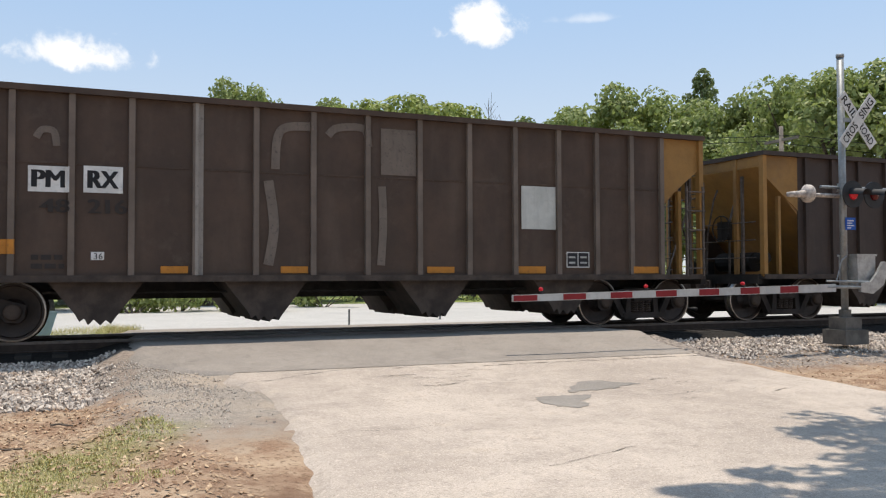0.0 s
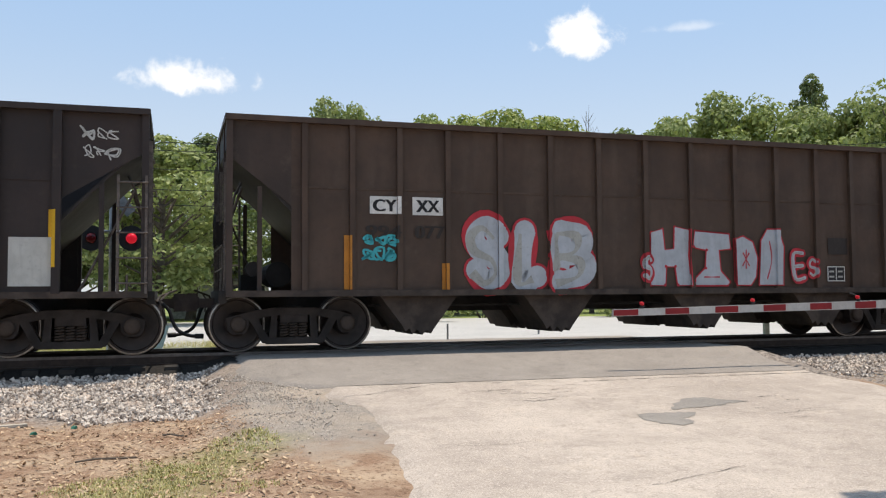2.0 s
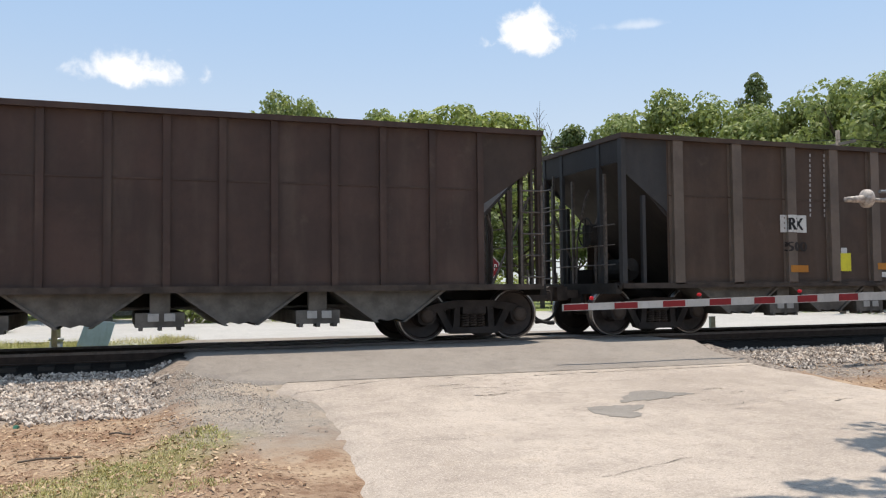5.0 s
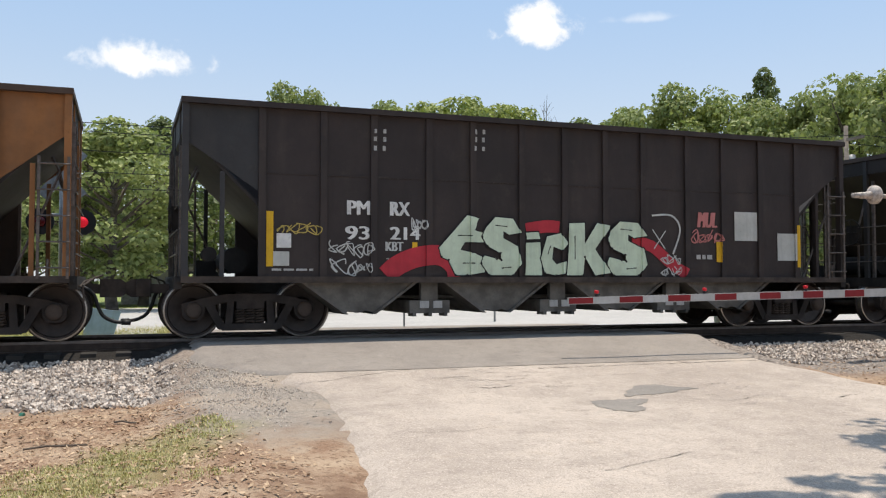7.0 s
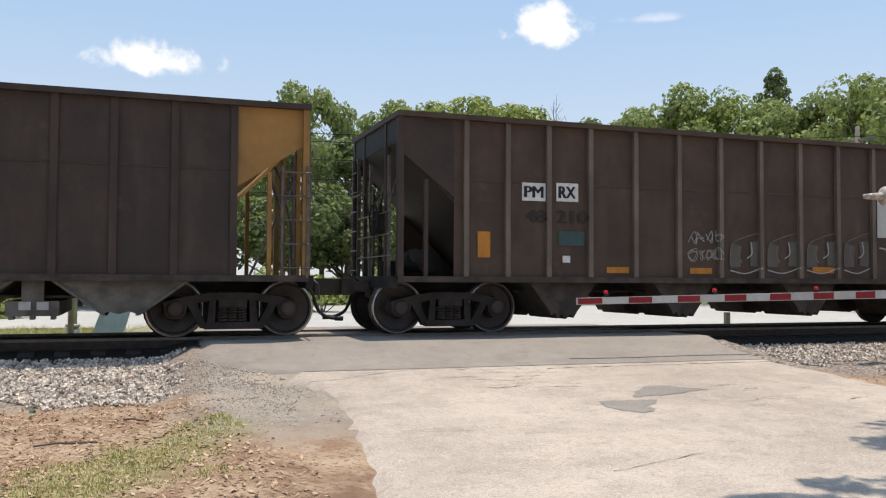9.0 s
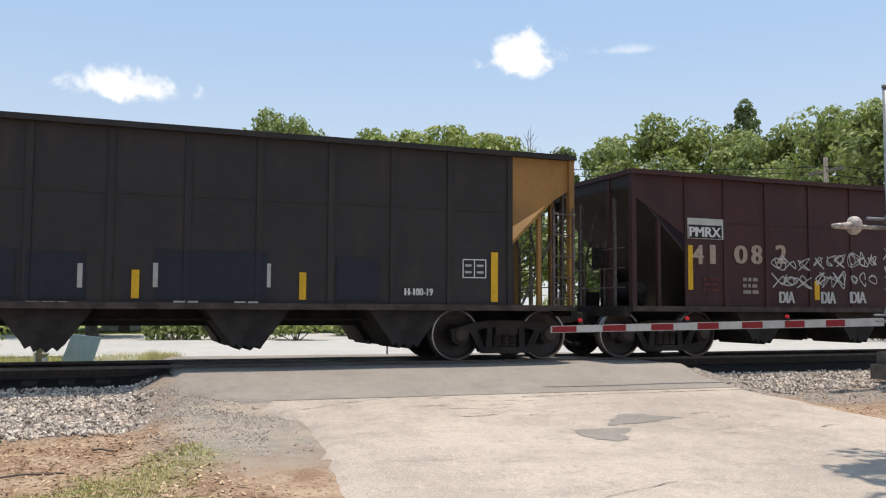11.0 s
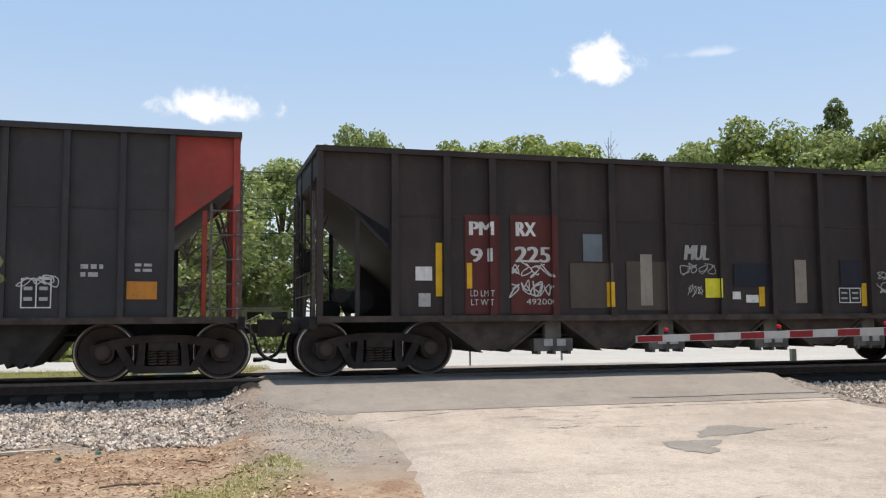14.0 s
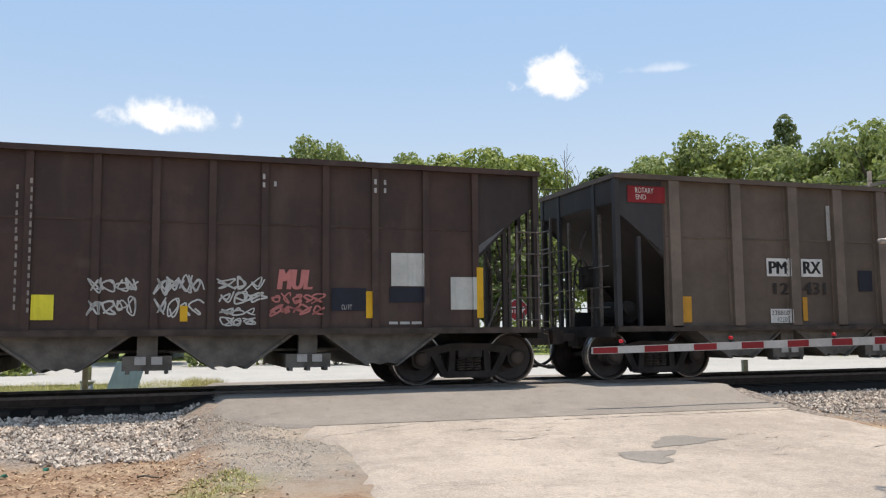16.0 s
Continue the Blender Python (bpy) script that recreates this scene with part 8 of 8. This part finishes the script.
def tree(kind, tint, seed, label, height=10.0):
    """A tapered trunk with limbs and a crown of leaf clumps; 10 m high as built."""
    rnd = random.Random(seed)
    t = thing("tree", label, "tree", "trees beyond the railway")
    bm = bmesh.new()
    centres = []
    if kind == "broad":
        p, r = Vector((0, 0, -0.2)), 0.26
        for i in range(5):
            q = p + Vector((rnd.uniform(-0.2, 0.2), rnd.uniform(-0.2, 0.2), 1.5))
            rod(bm, p, q, r, 9, r * 0.8)
            p, r = q, r * 0.8
        for i in range(30):
            z = rnd.uniform(1.6, 7.9)
            a = rnd.uniform(0, 6.28)
            reach = (2.9 * math.sin(math.pi * min(max((z - 0.2) / 9.6, 0.05), 0.97)) ** 0.7) * rnd.uniform(0.55, 1.12)
            q = Vector((math.cos(a) * reach, math.sin(a) * reach, z + rnd.uniform(0.3, 1.2)))
            rod(bm, (0, 0, z * 0.8), q, 0.07, 5, 0.025)
            centres.append((q.x, q.y, q.z, rnd.uniform(0.75, 1.35)))
        for i in range(9):
            a, d = rnd.uniform(0, 6.28), rnd.uniform(0, 1.7)
            centres.append((d * math.cos(a), d * math.sin(a), 9.2 - d * 0.55 + rnd.uniform(-0.5, 0.2), rnd.uniform(0.5, 0.95)))
        me = leaf_cloud("crown", centres, 200, 0.15, LEAVES[tint], rnd, 0.75)
    elif kind == "spires":
        rod(bm, (0, 0, -0.2), (0, 0, 6), 0.2, 9, 0.1)
        for i in range(6):
            a, d = i * 1.05 + rnd.uniform(-0.3, 0.3), rnd.uniform(0.9, 2.3)
            top = rnd.uniform(8.6, 9.9)
            x, y = d * math.cos(a), d * math.sin(a)
            rod(bm, (0, 0, 3), (x, y, top), 0.07, 5, 0.02)
            for j in range(14):
                f = j / 13
                r = 0.95 * (1.1 - 0.75 * f)
                centres.append((x * (0.5 + 0.5 * f) + rnd.uniform(-0.3, 0.3), y * (0.5 + 0.5 * f) + rnd.uniform(-0.3, 0.3), 2.6 + (top - 2.9) * f, r * rnd.uniform(0.7, 1.1)))
        me = leaf_cloud("crown", centres, 110, 0.16, LEAVES[tint], rnd, 0.95)
    elif kind == "pine":
        rod(bm, (0, 0, -0.2), (0, 0, 9.6), 0.2, 9, 0.04)
        for i in range(26):
            z = 5.6 + 4.1 * (i / 25)
            a, d = i * 2.4, (10.2 - z) * 0.55 * rnd.uniform(0.5, 1.0)
            rod(bm, (0, 0, z - 0.2), (d * math.cos(a), d * math.sin(a), z), 0.03, 4, 0.012)
            centres.append((d * math.cos(a), d * math.sin(a), z, rnd.uniform(0.30, 0.55)))
        me = leaf_cloud("crown", centres, 150, 0.11, LEAVES[tint], rnd, 0.6)
    elif kind == "bare":
        rod(bm, (0, 0, -0.2), (0, 0, 5.5), 0.13, 7, 0.06)
        for i in range(26):
            z, a = rnd.uniform(4.2, 7.5), rnd.uniform(0, 6.28)
            d = rnd.uniform(0.3, 1.3)
            q = Vector((d * math.cos(a), d * math.sin(a), z + rnd.uniform(0.8, 2.4)))
            rod(bm, (0, 0, min(z, 5.5)), q, 0.035, 4, 0.012)
            for j in range(4):
                rod(bm, q - Vector((q.x, q.y, 1)) * 0.1 * j, q + Vector((rnd.uniform(-0.5, 0.5), rnd.uniform(-0.5, 0.5), rnd.uniform(0.1, 0.7))), 0.012, 3, 0.006)
            if i % 4 == 0:
                centres.append((q.x * 0.7, q.y * 0.7, z - 0.6, 0.4))
        me = leaf_cloud("crown", centres, 40, 0.10, LEAVES[tint], rnd)
    part("trunk", bm, BARK, t)
    part("crown", me, None, t)
    return t


def stand(proto, az, dist, height, turn=0.0, wide=1.0):
    a = radians(az)
    m = pose(dist * math.sin(a), dist * math.cos(a), -0.5, 0, 0, turn) @ Matrix.Diagonal((height / 10 * wide, height / 10 * wide, height / 10, 1))
    return copy_thing(proto, m)


PROTO = {}
for key, kind, tint, seed, label in (
        ("oak", "broad", "mid", 1, "leafy mid-green broadleaf tree"), ("elm", "broad", "light", 2, "light green broadleaf tree in full leaf"),
        ("ash", "broad", "mid", 3, "rounded green broadleaf tree"), ("dark", "broad", "deep", 4, "dark green dense broadleaf tree"),
        ("poplar", "spires", "mid", 5, "green tree with upright leafy tops"), ("pine", "pine", "deep", 6, "tall dark pine with a bare lower trunk"), ("dead", "bare", "deep", 7, "nearly bare grey twiggy tree")):
    PROTO[key] = tree(kind, tint, seed, label)
    PROTO[key].matrix_basis = pose(-150 + 14 * seed, 130, -0.5)

for i, (key, az, dist, height, wide) in enumerate((
        ("oak", -2.5, 44, 9.3, 1.30), ("ash", -5.1, 48, 9.2, 1.20), ("dark", -9.9, 50, 9.2, 1.20), ("elm", -12.7, 55, 9.3, 1.20), ("dark", -15.9, 60, 10.0, 1.20), ("dark", 0.3, 62, 12.7, 0.90),
        ("ash", 3.5, 66, 14.2, 1.00), ("oak", 7.8, 56, 14.3, 0.62), ("ash", 9.8, 57, 14.3, 0.55), ("dark", 6.7, 50, 10.2, 1.20), ("dark", 11.1, 52, 10.0, 1.20), ("ash", 14.4, 82, 19.1, 0.70),
        ("elm", 16.8, 76, 18.1, 0.85), ("elm", 20.0, 76, 18.6, 0.95), ("elm", 22.7, 78, 18.2, 0.80), ("dark", 12.9, 56, 10.3, 1.20), ("dark", 16.2, 60, 10.6, 1.20), ("dead", 25.1, 62, 14.7, 1.00),
        ("dark", 20.0, 62, 10.9, 1.20), ("ash", 23.7, 64, 11.6, 1.20), ("dark", 27.3, 80, 16.4, 0.90), ("ash", 30.2, 80, 17.8, 0.75), ("oak", 33.2, 74, 18.0, 0.80), ("elm", 35.9, 74, 17.4, 0.80),
        ("pine", 38.6, 88, 21.8, 0.75), ("oak", 38.3, 70, 15.5, 0.90), ("ash", 41.0, 66, 15.2, 0.85), ("oak", 43.8, 58, 14.2, 0.80), ("ash", 46.2, 55, 14.1, 0.95), ("oak", 49.0, 54, 13.7, 1.00),
        ("dark", 51.9, 52, 12.7, 1.00), ("dark", 30.6, 60, 9.6, 1.20), ("dark", 34.8, 58, 9.2, 1.20), ("dark", 42.6, 66, 14.3, 0.90), ("dark", -0.8, 54, 10.2, 1.25), ("dark", -3.9, 57, 10.4, 1.25), ("dark", -7.4, 56, 10.0, 1.25), ("ash", 58, 55, 13, 1.1), ("oak", 64, 60, 13, 1.1))):
    stand(PROTO[key], az, dist, height, i * 47.0, wide)

# the tree beside the road whose boughs shade it
shade = thing("roadside_tree", "broad roadside tree with boughs over the road", "tree")
rnd = random.Random(77)
bm = bmesh.new()
rod(bm, (14.0, 0.5, -0.8), (13.6, 1.0, 6.2), 0.32, 12, 0.22)
spots = []
for x0, y0, x1, y1, n in ((13.5, 8.0, 8.6, 7.9, 16), (12.5, 6.9, 9.2, 7.3, 10), (11.5, 6.2, 6.2, 6.35, 20), (10.5, 5.5, 4.8, 5.9, 20), (11.8, 7.05, 8.3, 6.95, 14), (13, 4.6, 6, 4.9, 22), (12, 3, 5.5, 3.6, 18)):
    for i in range(n):
        t = (i + rnd.random()) / n
        q = Vector((x0 + (x1 - x0) * t - 0.75, y0 + (y1 - y0) * t + rnd.uniform(-0.35, 0.35), 7.2 + rnd.uniform(-0.5, 0.9)))
        spots.append((q.x, q.y, q.z, rnd.uniform(0.28, 0.62) * (1.15 - 0.45 * t)))
    rod(bm, (13.6, 1.0, 6.0), (x0, y0, 7.2), 0.09, 6, 0.06)
    rod(bm, (x0, y0, 7.2), (x1, y1, 7.4), 0.06, 6, 0.015)
part("trunk", bm, BARK, shade)
part("crown", leaf_cloud("crown", spots, 95, 0.10, LEAVES["mid"], rnd, 0.5), None, shade)

# ---- loose stones, litter and grass ----
def scatter(name, spots, shape, material, label, category, sizes, seed, flat=1.0):
    """One mesh of many small loose pieces. spots: (x, y, z)."""
    rnd = random.Random(seed)
    verts, faces = [], []
    base, tris = shape
    for x, y, z in spots:
        s = rnd.uniform(*sizes)
        turn = Euler((rnd.uniform(0, 6.28) if flat == 1.0 else rnd.uniform(-0.5, 0.5), rnd.uniform(0, 6.28) if flat == 1.0 else rnd.uniform(-0.5, 0.5), rnd.uniform(0, 6.28))).to_matrix()
        i = len(verts)
        for v in base:
            p = turn @ Vector((v[0] * rnd.uniform(0.7, 1.3), v[1] * rnd.uniform(0.6, 1.1), v[2] * rnd.uniform(0.5, 1.0) * flat))
            verts.append((x + p.x * s, y + p.y * s, z + p.z * s))
        faces.extend(tuple(i + k for k in f) for f in tris)
    me = bpy.data.meshes.new(name)
    me.from_pydata(verts, [], faces)
    me.materials.append(material)
    return tagged(new(name, me), label, category, "", "stuff")


STONE = ([(1, 0, 0), (-1, 0, 0), (0, 1, 0), (0, -1, 0), (0.2, 0.2, 1), (-0.2, 0.1, -1), (0.7, 0.7, 0.4), (-0.6, -0.7, 0.3)],
         [(0, 6, 4), (6, 2, 4), (2, 1, 4), (1, 7, 4), (7, 3, 4), (3, 0, 4), (6, 0, 5), (2, 6, 5), (1, 2, 5), (7, 1, 5), (3, 7, 5), (0, 3, 5)])
LEAF = ([(1, 0, 0.1), (0, 0.45, 0), (-1, 0, 0.15), (0, -0.45, 0)], [(0, 1, 2), (0, 2, 3)])


def stone_material(name, dark, light, warm):
    m, k, b, pos = shader(name, 0.9)
    rnd = k.n("ShaderNodeNewGeometry").outputs["Random Per Island"]
    c = k.mix(rnd, dark, light)
    c = k.mix(k.math("MULTIPLY", k.ramp(k.noise(pos, 3.0, 3), 0.5, 0.7), 0.6), c, warm)
    k.put(b, "Base Color", c)
    return m


BALLAST = stone_material("ballast_stone", (0.13, 0.10, 0.08), (0.76, 0.655, 0.555), (0.60, 0.46, 0.35))
GRAVEL = stone_material("dull_gravel", (0.34, 0.29, 0.245), (0.56, 0.48, 0.40), (0.42, 0.33, 0.26))
LITTER = stone_material("dry_leaf_litter", (0.20, 0.115, 0.065), (0.58, 0.42, 0.27), (0.42, 0.25, 0.14))
BLADE = stone_material("dry_green_grass", (0.34, 0.33, 0.11), (0.66, 0.58, 0.28), (0.64, 0.52, 0.31))
rnd = random.Random(11)


def spots_in(n, x0, x1, y0, y1, lift, keep=None):
    out = []
    while len(out) < n:
        x, y = rnd.uniform(x0, x1), rnd.uniform(y0, y1)
        if keep is None or keep(x, y):
            out.append((x, y, float(rough_ground(np.array(x), np.array(y))) + lift))
    return out


def edge(x, y):
    return y > 10.95 + 0.22 * math.sin(x * 2.3) + 0.15 * math.sin(x * 5.9) + (0.0 if x < 5 else 1.15) and (x < 0.15 + 0.15 * math.sin(y * 7) or x > 9.75)


scatter("ballast_stones", spots_in(15000, -8, 0.4, 10.7, 13.9, 0.010, edge) + spots_in(11000, 9.6, 22, 11.2, 13.9, 0.012, edge), STONE, BALLAST,
        "pale grey and pinkish crushed ballast stones", "ballast", (0.015, 0.045), 1)
scatter("loose_gravel", spots_in(3000, -1.2, 1.9, 8.6, 12.9, 0.003, lambda x, y: x > road_left(y) - 0.9 * rnd.random() ** 2 and x < pavement_left(min(y, 11.2)) - 0.03 - 0.5 * rnd.random() ** 2 and rnd.random() < min(1.0, max(0.0, (y - 8.6) / 2.6)) ** 1.5 and rnd.random() < 0.25 + 0.75 * (noise.noise(Vector((x * 2.2, y * 2.2, 7.0))) > 0.0)), STONE, GRAVEL,
        "loose grey gravel spilled beside the road", "gravel", (0.006, 0.019), 2)
scatter("far_ballast", spots_in(1800, -8, 0.3, 17.2, 18.8, 0.01), STONE, BALLAST, "pale ballast stones beyond the rails", "ballast", (0.03, 0.06), 3)
scatter("leaf_litter", spots_in(12000, -7, 1.7, 5.5, 10.9, 0.012, lambda x, y: x < road_left(y) - 0.1 - 0.5 * rnd.random()) + spots_in(3500, 9.8, 20, 8.6, 12.4, 0.012), LEAF, LITTER,
        "dry brown leaves and bark chips", "leaf litter", (0.012, 0.040), 4, 0.5)


def tuft(x, y):
    d = noise.noise(Vector((x * 0.9, y * 1.1, 3.0))) + 0.5 * noise.noise(Vector((x * 3.0, y * 3.0, 1.0)))
    across = abs((x + 0.15) * 0.876 - (y - 8.0) * 0.48)
    return d * 0.7 + rnd.uniform(-0.45, 0.45) > -0.30 + 1.25 * across + 0.9 * max(0.0, y - 8.7)


def blades(name, places, height, label, seed):
    r = random.Random(seed)
    verts, faces = [], []
    for x, y, z in places:
        for _ in range(5):
            a, h = r.uniform(0, 6.28), height * r.uniform(0.4, 1.2)
            bx, by = x + r.uniform(-0.035, 0.035), y + r.uniform(-0.035, 0.035)
            dx, dy, lean = math.cos(a) * 0.006, math.sin(a) * 0.006, r.uniform(0.1, 0.8) * h
            i = len(verts)
            verts.extend(((bx - dx, by - dy, z), (bx + dx, by + dy, z), (bx - dy / 0.006 * lean, by + dx / 0.006 * lean, z + h)))
            faces.append((i, i + 1, i + 2))
    me = bpy.data.meshes.new(name)
    me.from_pydata(verts, [], faces)
    me.materials.append(BLADE)
    return tagged(new(name, me), label, "grass", "", "stuff")


blades("grass", spots_in(3000, -6.0, 0.9, 5.6, 9.4, -0.005, lambda x, y: tuft(x, y) and x < 0.75), 0.034, "thin yellow-green grass on dry earth", 5)
blades("far_grass", spots_in(5000, -9, 1.0, 19.0, 26.0, -0.005), 0.22, "pale green grass beyond the rails", 6)

# a stick, a plank and a scrap of green plastic on the bare earth
for x, y, turn, length in ((-0.86, 8.8, 8, 0.55), (0.1, 10.4, 35, 0.5), (-2.6, 9.2, -20, 0.35), (-0.3, 9.9, -30, 0.25)):
    S = bmesh.new()
    tube(S, [(-length / 2, 0, 0.0), (-length / 6, 0.02, 0.012), (length / 4, -0.015, 0.006), (length / 2, 0.01, 0.0)], 0.011, 6)
    ob = tagged(part("stick", S, BARK), "dry fallen stick on bare earth", "stick", "fallen sticks")
    ob.matrix_basis = pose(x, y, float(verge_z(y)) + 0.02, 0, 0, turn)
bm = bmesh.new()
box(bm, -0.55, 0.55, -0.045, 0.045, 0.0, 0.03)
PLANK = tagged(part("plank", bm, plain("weathered_plank", (0.46, 0.40, 0.32), 0.9, 0, 0.25, 9.0, 0.3)), "pale weathered plank lying on dirt", "plank")
PLANK.matrix_basis = pose(-2.45, 10.75, float(verge_z(10.75)) + 0.02, 0, 0, 12)
for x, y in ((-1.38, 10.56), (-1.75, 10.3)):
    bm = bmesh.new()
    prism(bm, [(-0.035, 0), (-0.012, 0.03), (0.02, 0.022), (0.04, 0.0), (0.006, -0.008)], -0.02, 0.022)
    tagged(part("plastic_scrap", bm, plain("green_plastic", (0.03, 0.15, 0.10), 0.5)), "crumpled green plastic scrap on the ground", "litter", "plastic scraps").matrix_basis = pose(x, y, float(verge_z(y)) + 0.03, 0, 0, x * 80)


# ---- poles, wires and houses beyond the trees' edge ----
POLEWOOD = plain("weathered_pole_wood", (0.20, 0.17, 0.14), 0.95, 0.0, 0.3, 2.0, 0.4)
POLES = [(-60.0, 41.0, 8.2), (-14.0, 36.5, 8.4), (31.5, 33.5, 8.9), (84.0, 29.0, 9.0)]
for x, y, h in POLES:
    P = thing("utility_pole", "weathered wooden utility pole with a cross arm", "utility pole", "poles along the far road", "", pose(x, y, -0.5))
    bm = bmesh.new()
    rod(bm, (0, 0, -0.3), (0, 0, h), 0.15, 10, 0.10)
    part("pole", bm, POLEWOOD, P, "", True)
    bm = bmesh.new()
    box(bm, -0.06, 0.06, -1.1, 1.1, h - 0.75, h - 0.62)
    part("cross_arm", bm, POLEWOOD, P)
    bm = bmesh.new()
    rod(bm, (0.28, 0, h - 2.2), (0.28, 0, h - 1.4), 0.2, 12)
    part("transformer", bm, GALV, P, "grey drum transformer", True)
for k, (dy, dz) in enumerate(((-1.0, -0.6), (0.0, -1.5), (1.0, -0.6), (0.1, -2.3), (0.1, -2.9))):
    for (x0, y0, h0), (x1, y1, h1) in zip(POLES, POLES[1:]):
        bm = bmesh.new()
        tube(bm, [(x0 + (x1 - x0) * t, y0 + (y1 - y0) * t + dy, -0.5 + h0 + (h1 - h0) * t + dz - 3.2 * t * (1 - t)) for t in [i / 14 for i in range(15)]], 0.018, 4)
        tagged(part("overhead_wire", bm, BLACK), "thin dark overhead wire between poles", "wire", "overhead wires")


def house(x, y, turn, wide, deep, wall, roof, wall_mat, roof_mat, label):
    H = thing("house", label, "house", "", "", pose(x, y, -0.5, 0, 0, turn))
    bm = bmesh.new()
    box(bm, -wide / 2, wide / 2, 0, deep, 0, wall)
    part("wall", bm, wall_mat, H)
    bm = bmesh.new()
    n = 10
    prism(bm, [(-wide / 2 - 0.4, wall - 0.1), (wide / 2 + 0.4, wall - 0.1), (wide / 2 - 0.6, roof), (-wide / 2 + 0.6, roof)], -0.5, deep + 0.5)
    part("roof", bm, roof_mat, H)
    for i in range(4):
        wx = -wide / 2 + wide * (i + 0.5) / 4
        if i == 1:
            bm = bmesh.new()
            box(bm, wx - 0.5, wx + 0.5, -0.05, 0.0, 0.1, 2.1)
            part("door", bm, BOARD_WHITE, H)
            continue
        bm = bmesh.new()
        box(bm, wx - 0.6, wx + 0.6, -0.06, 0.0, 0.9, 2.1)
        win = part("window", bm, BOARD_WHITE, H)
        bm = bmesh.new()
        box(bm, wx - 0.5, wx + 0.5, -0.07, -0.06, 1.0, 2.0)
        part("pane", bm, plain("window_glass", (0.03, 0.035, 0.04), 0.1, 0, 0.1, 2, 0), win)


house(-14.5, 52, 4, 13, 8, 2.5, 4.0, plain("tan_siding", (0.42, 0.36, 0.30), 0.8), plain("red_shingle", (0.30, 0.13, 0.09), 0.9, 0, 0.3, 4), "low tan house with a red-brown roof")
house(1.0, 56, -3, 6, 6, 2.4, 3.4, plain("white_siding", (0.62, 0.62, 0.60), 0.8), plain("grey_shingle", (0.22, 0.22, 0.22), 0.9), "small white building behind trees")

# low bushes in front of the trees
for i, (az, dist, size) in enumerate(((-9.5, 34, 2.2), (2.2, 38, 2.3), (5.0, 40, 2.6), (9.8, 38, 2.0), (14, 44, 2.6), (18, 50, 2.4), (22, 52, 2.8), (27, 52, 3.0), (31, 50, 2.6), (36, 52, 3.2), (41, 50, 3.4), (46, 46, 3.2))):
    r = random.Random(300 + i)
    a = radians(az)
    B = thing("bush", "low rounded green bush on grass", "bush", "bushes beyond the road", "", pose(dist * math.sin(a), dist * math.cos(a), -0.5))
    bm = bmesh.new()
    cs = []
    for j in range(9):
        q = (r.uniform(-0.5, 0.5) * size, r.uniform(-0.5, 0.5) * size, r.uniform(0.15, 0.6) * size)
        rod(bm, (0, 0, -0.1), q, 0.03, 5, 0.012)
        cs.append((*q, size * r.uniform(0.22, 0.36)))
    part("stem", bm, BARK, B)
    part("foliage", leaf_cloud("foliage", cs, 150, 0.12, LEAVES["light" if i % 3 == 0 else "mid"], r, 0.85), None, B)



# ---- what moves ----
def motions():
    ends = [0.0, 1 / 30, 2 / 30] + [0.5 * i for i in range(1, 32)] + [SECONDS - 2 / 30, SECONDS - 1 / 30, SECONDS]
    frames = [i / FPS for i in range(int(SECONDS * FPS) + 1)]
    for car in CARS.values():
        walk(car.ob, [(t, on_track(SPEED * (t - car.start) - car.L / 2)) for t in ends])
        for i, (wheel, x) in enumerate(car.wheels):
            walk(wheel, [(t, pose(x, 0, 0.457, 0, math.degrees(SPEED * t / 0.457) + 40 * i, 0)) for t in frames])


motions()
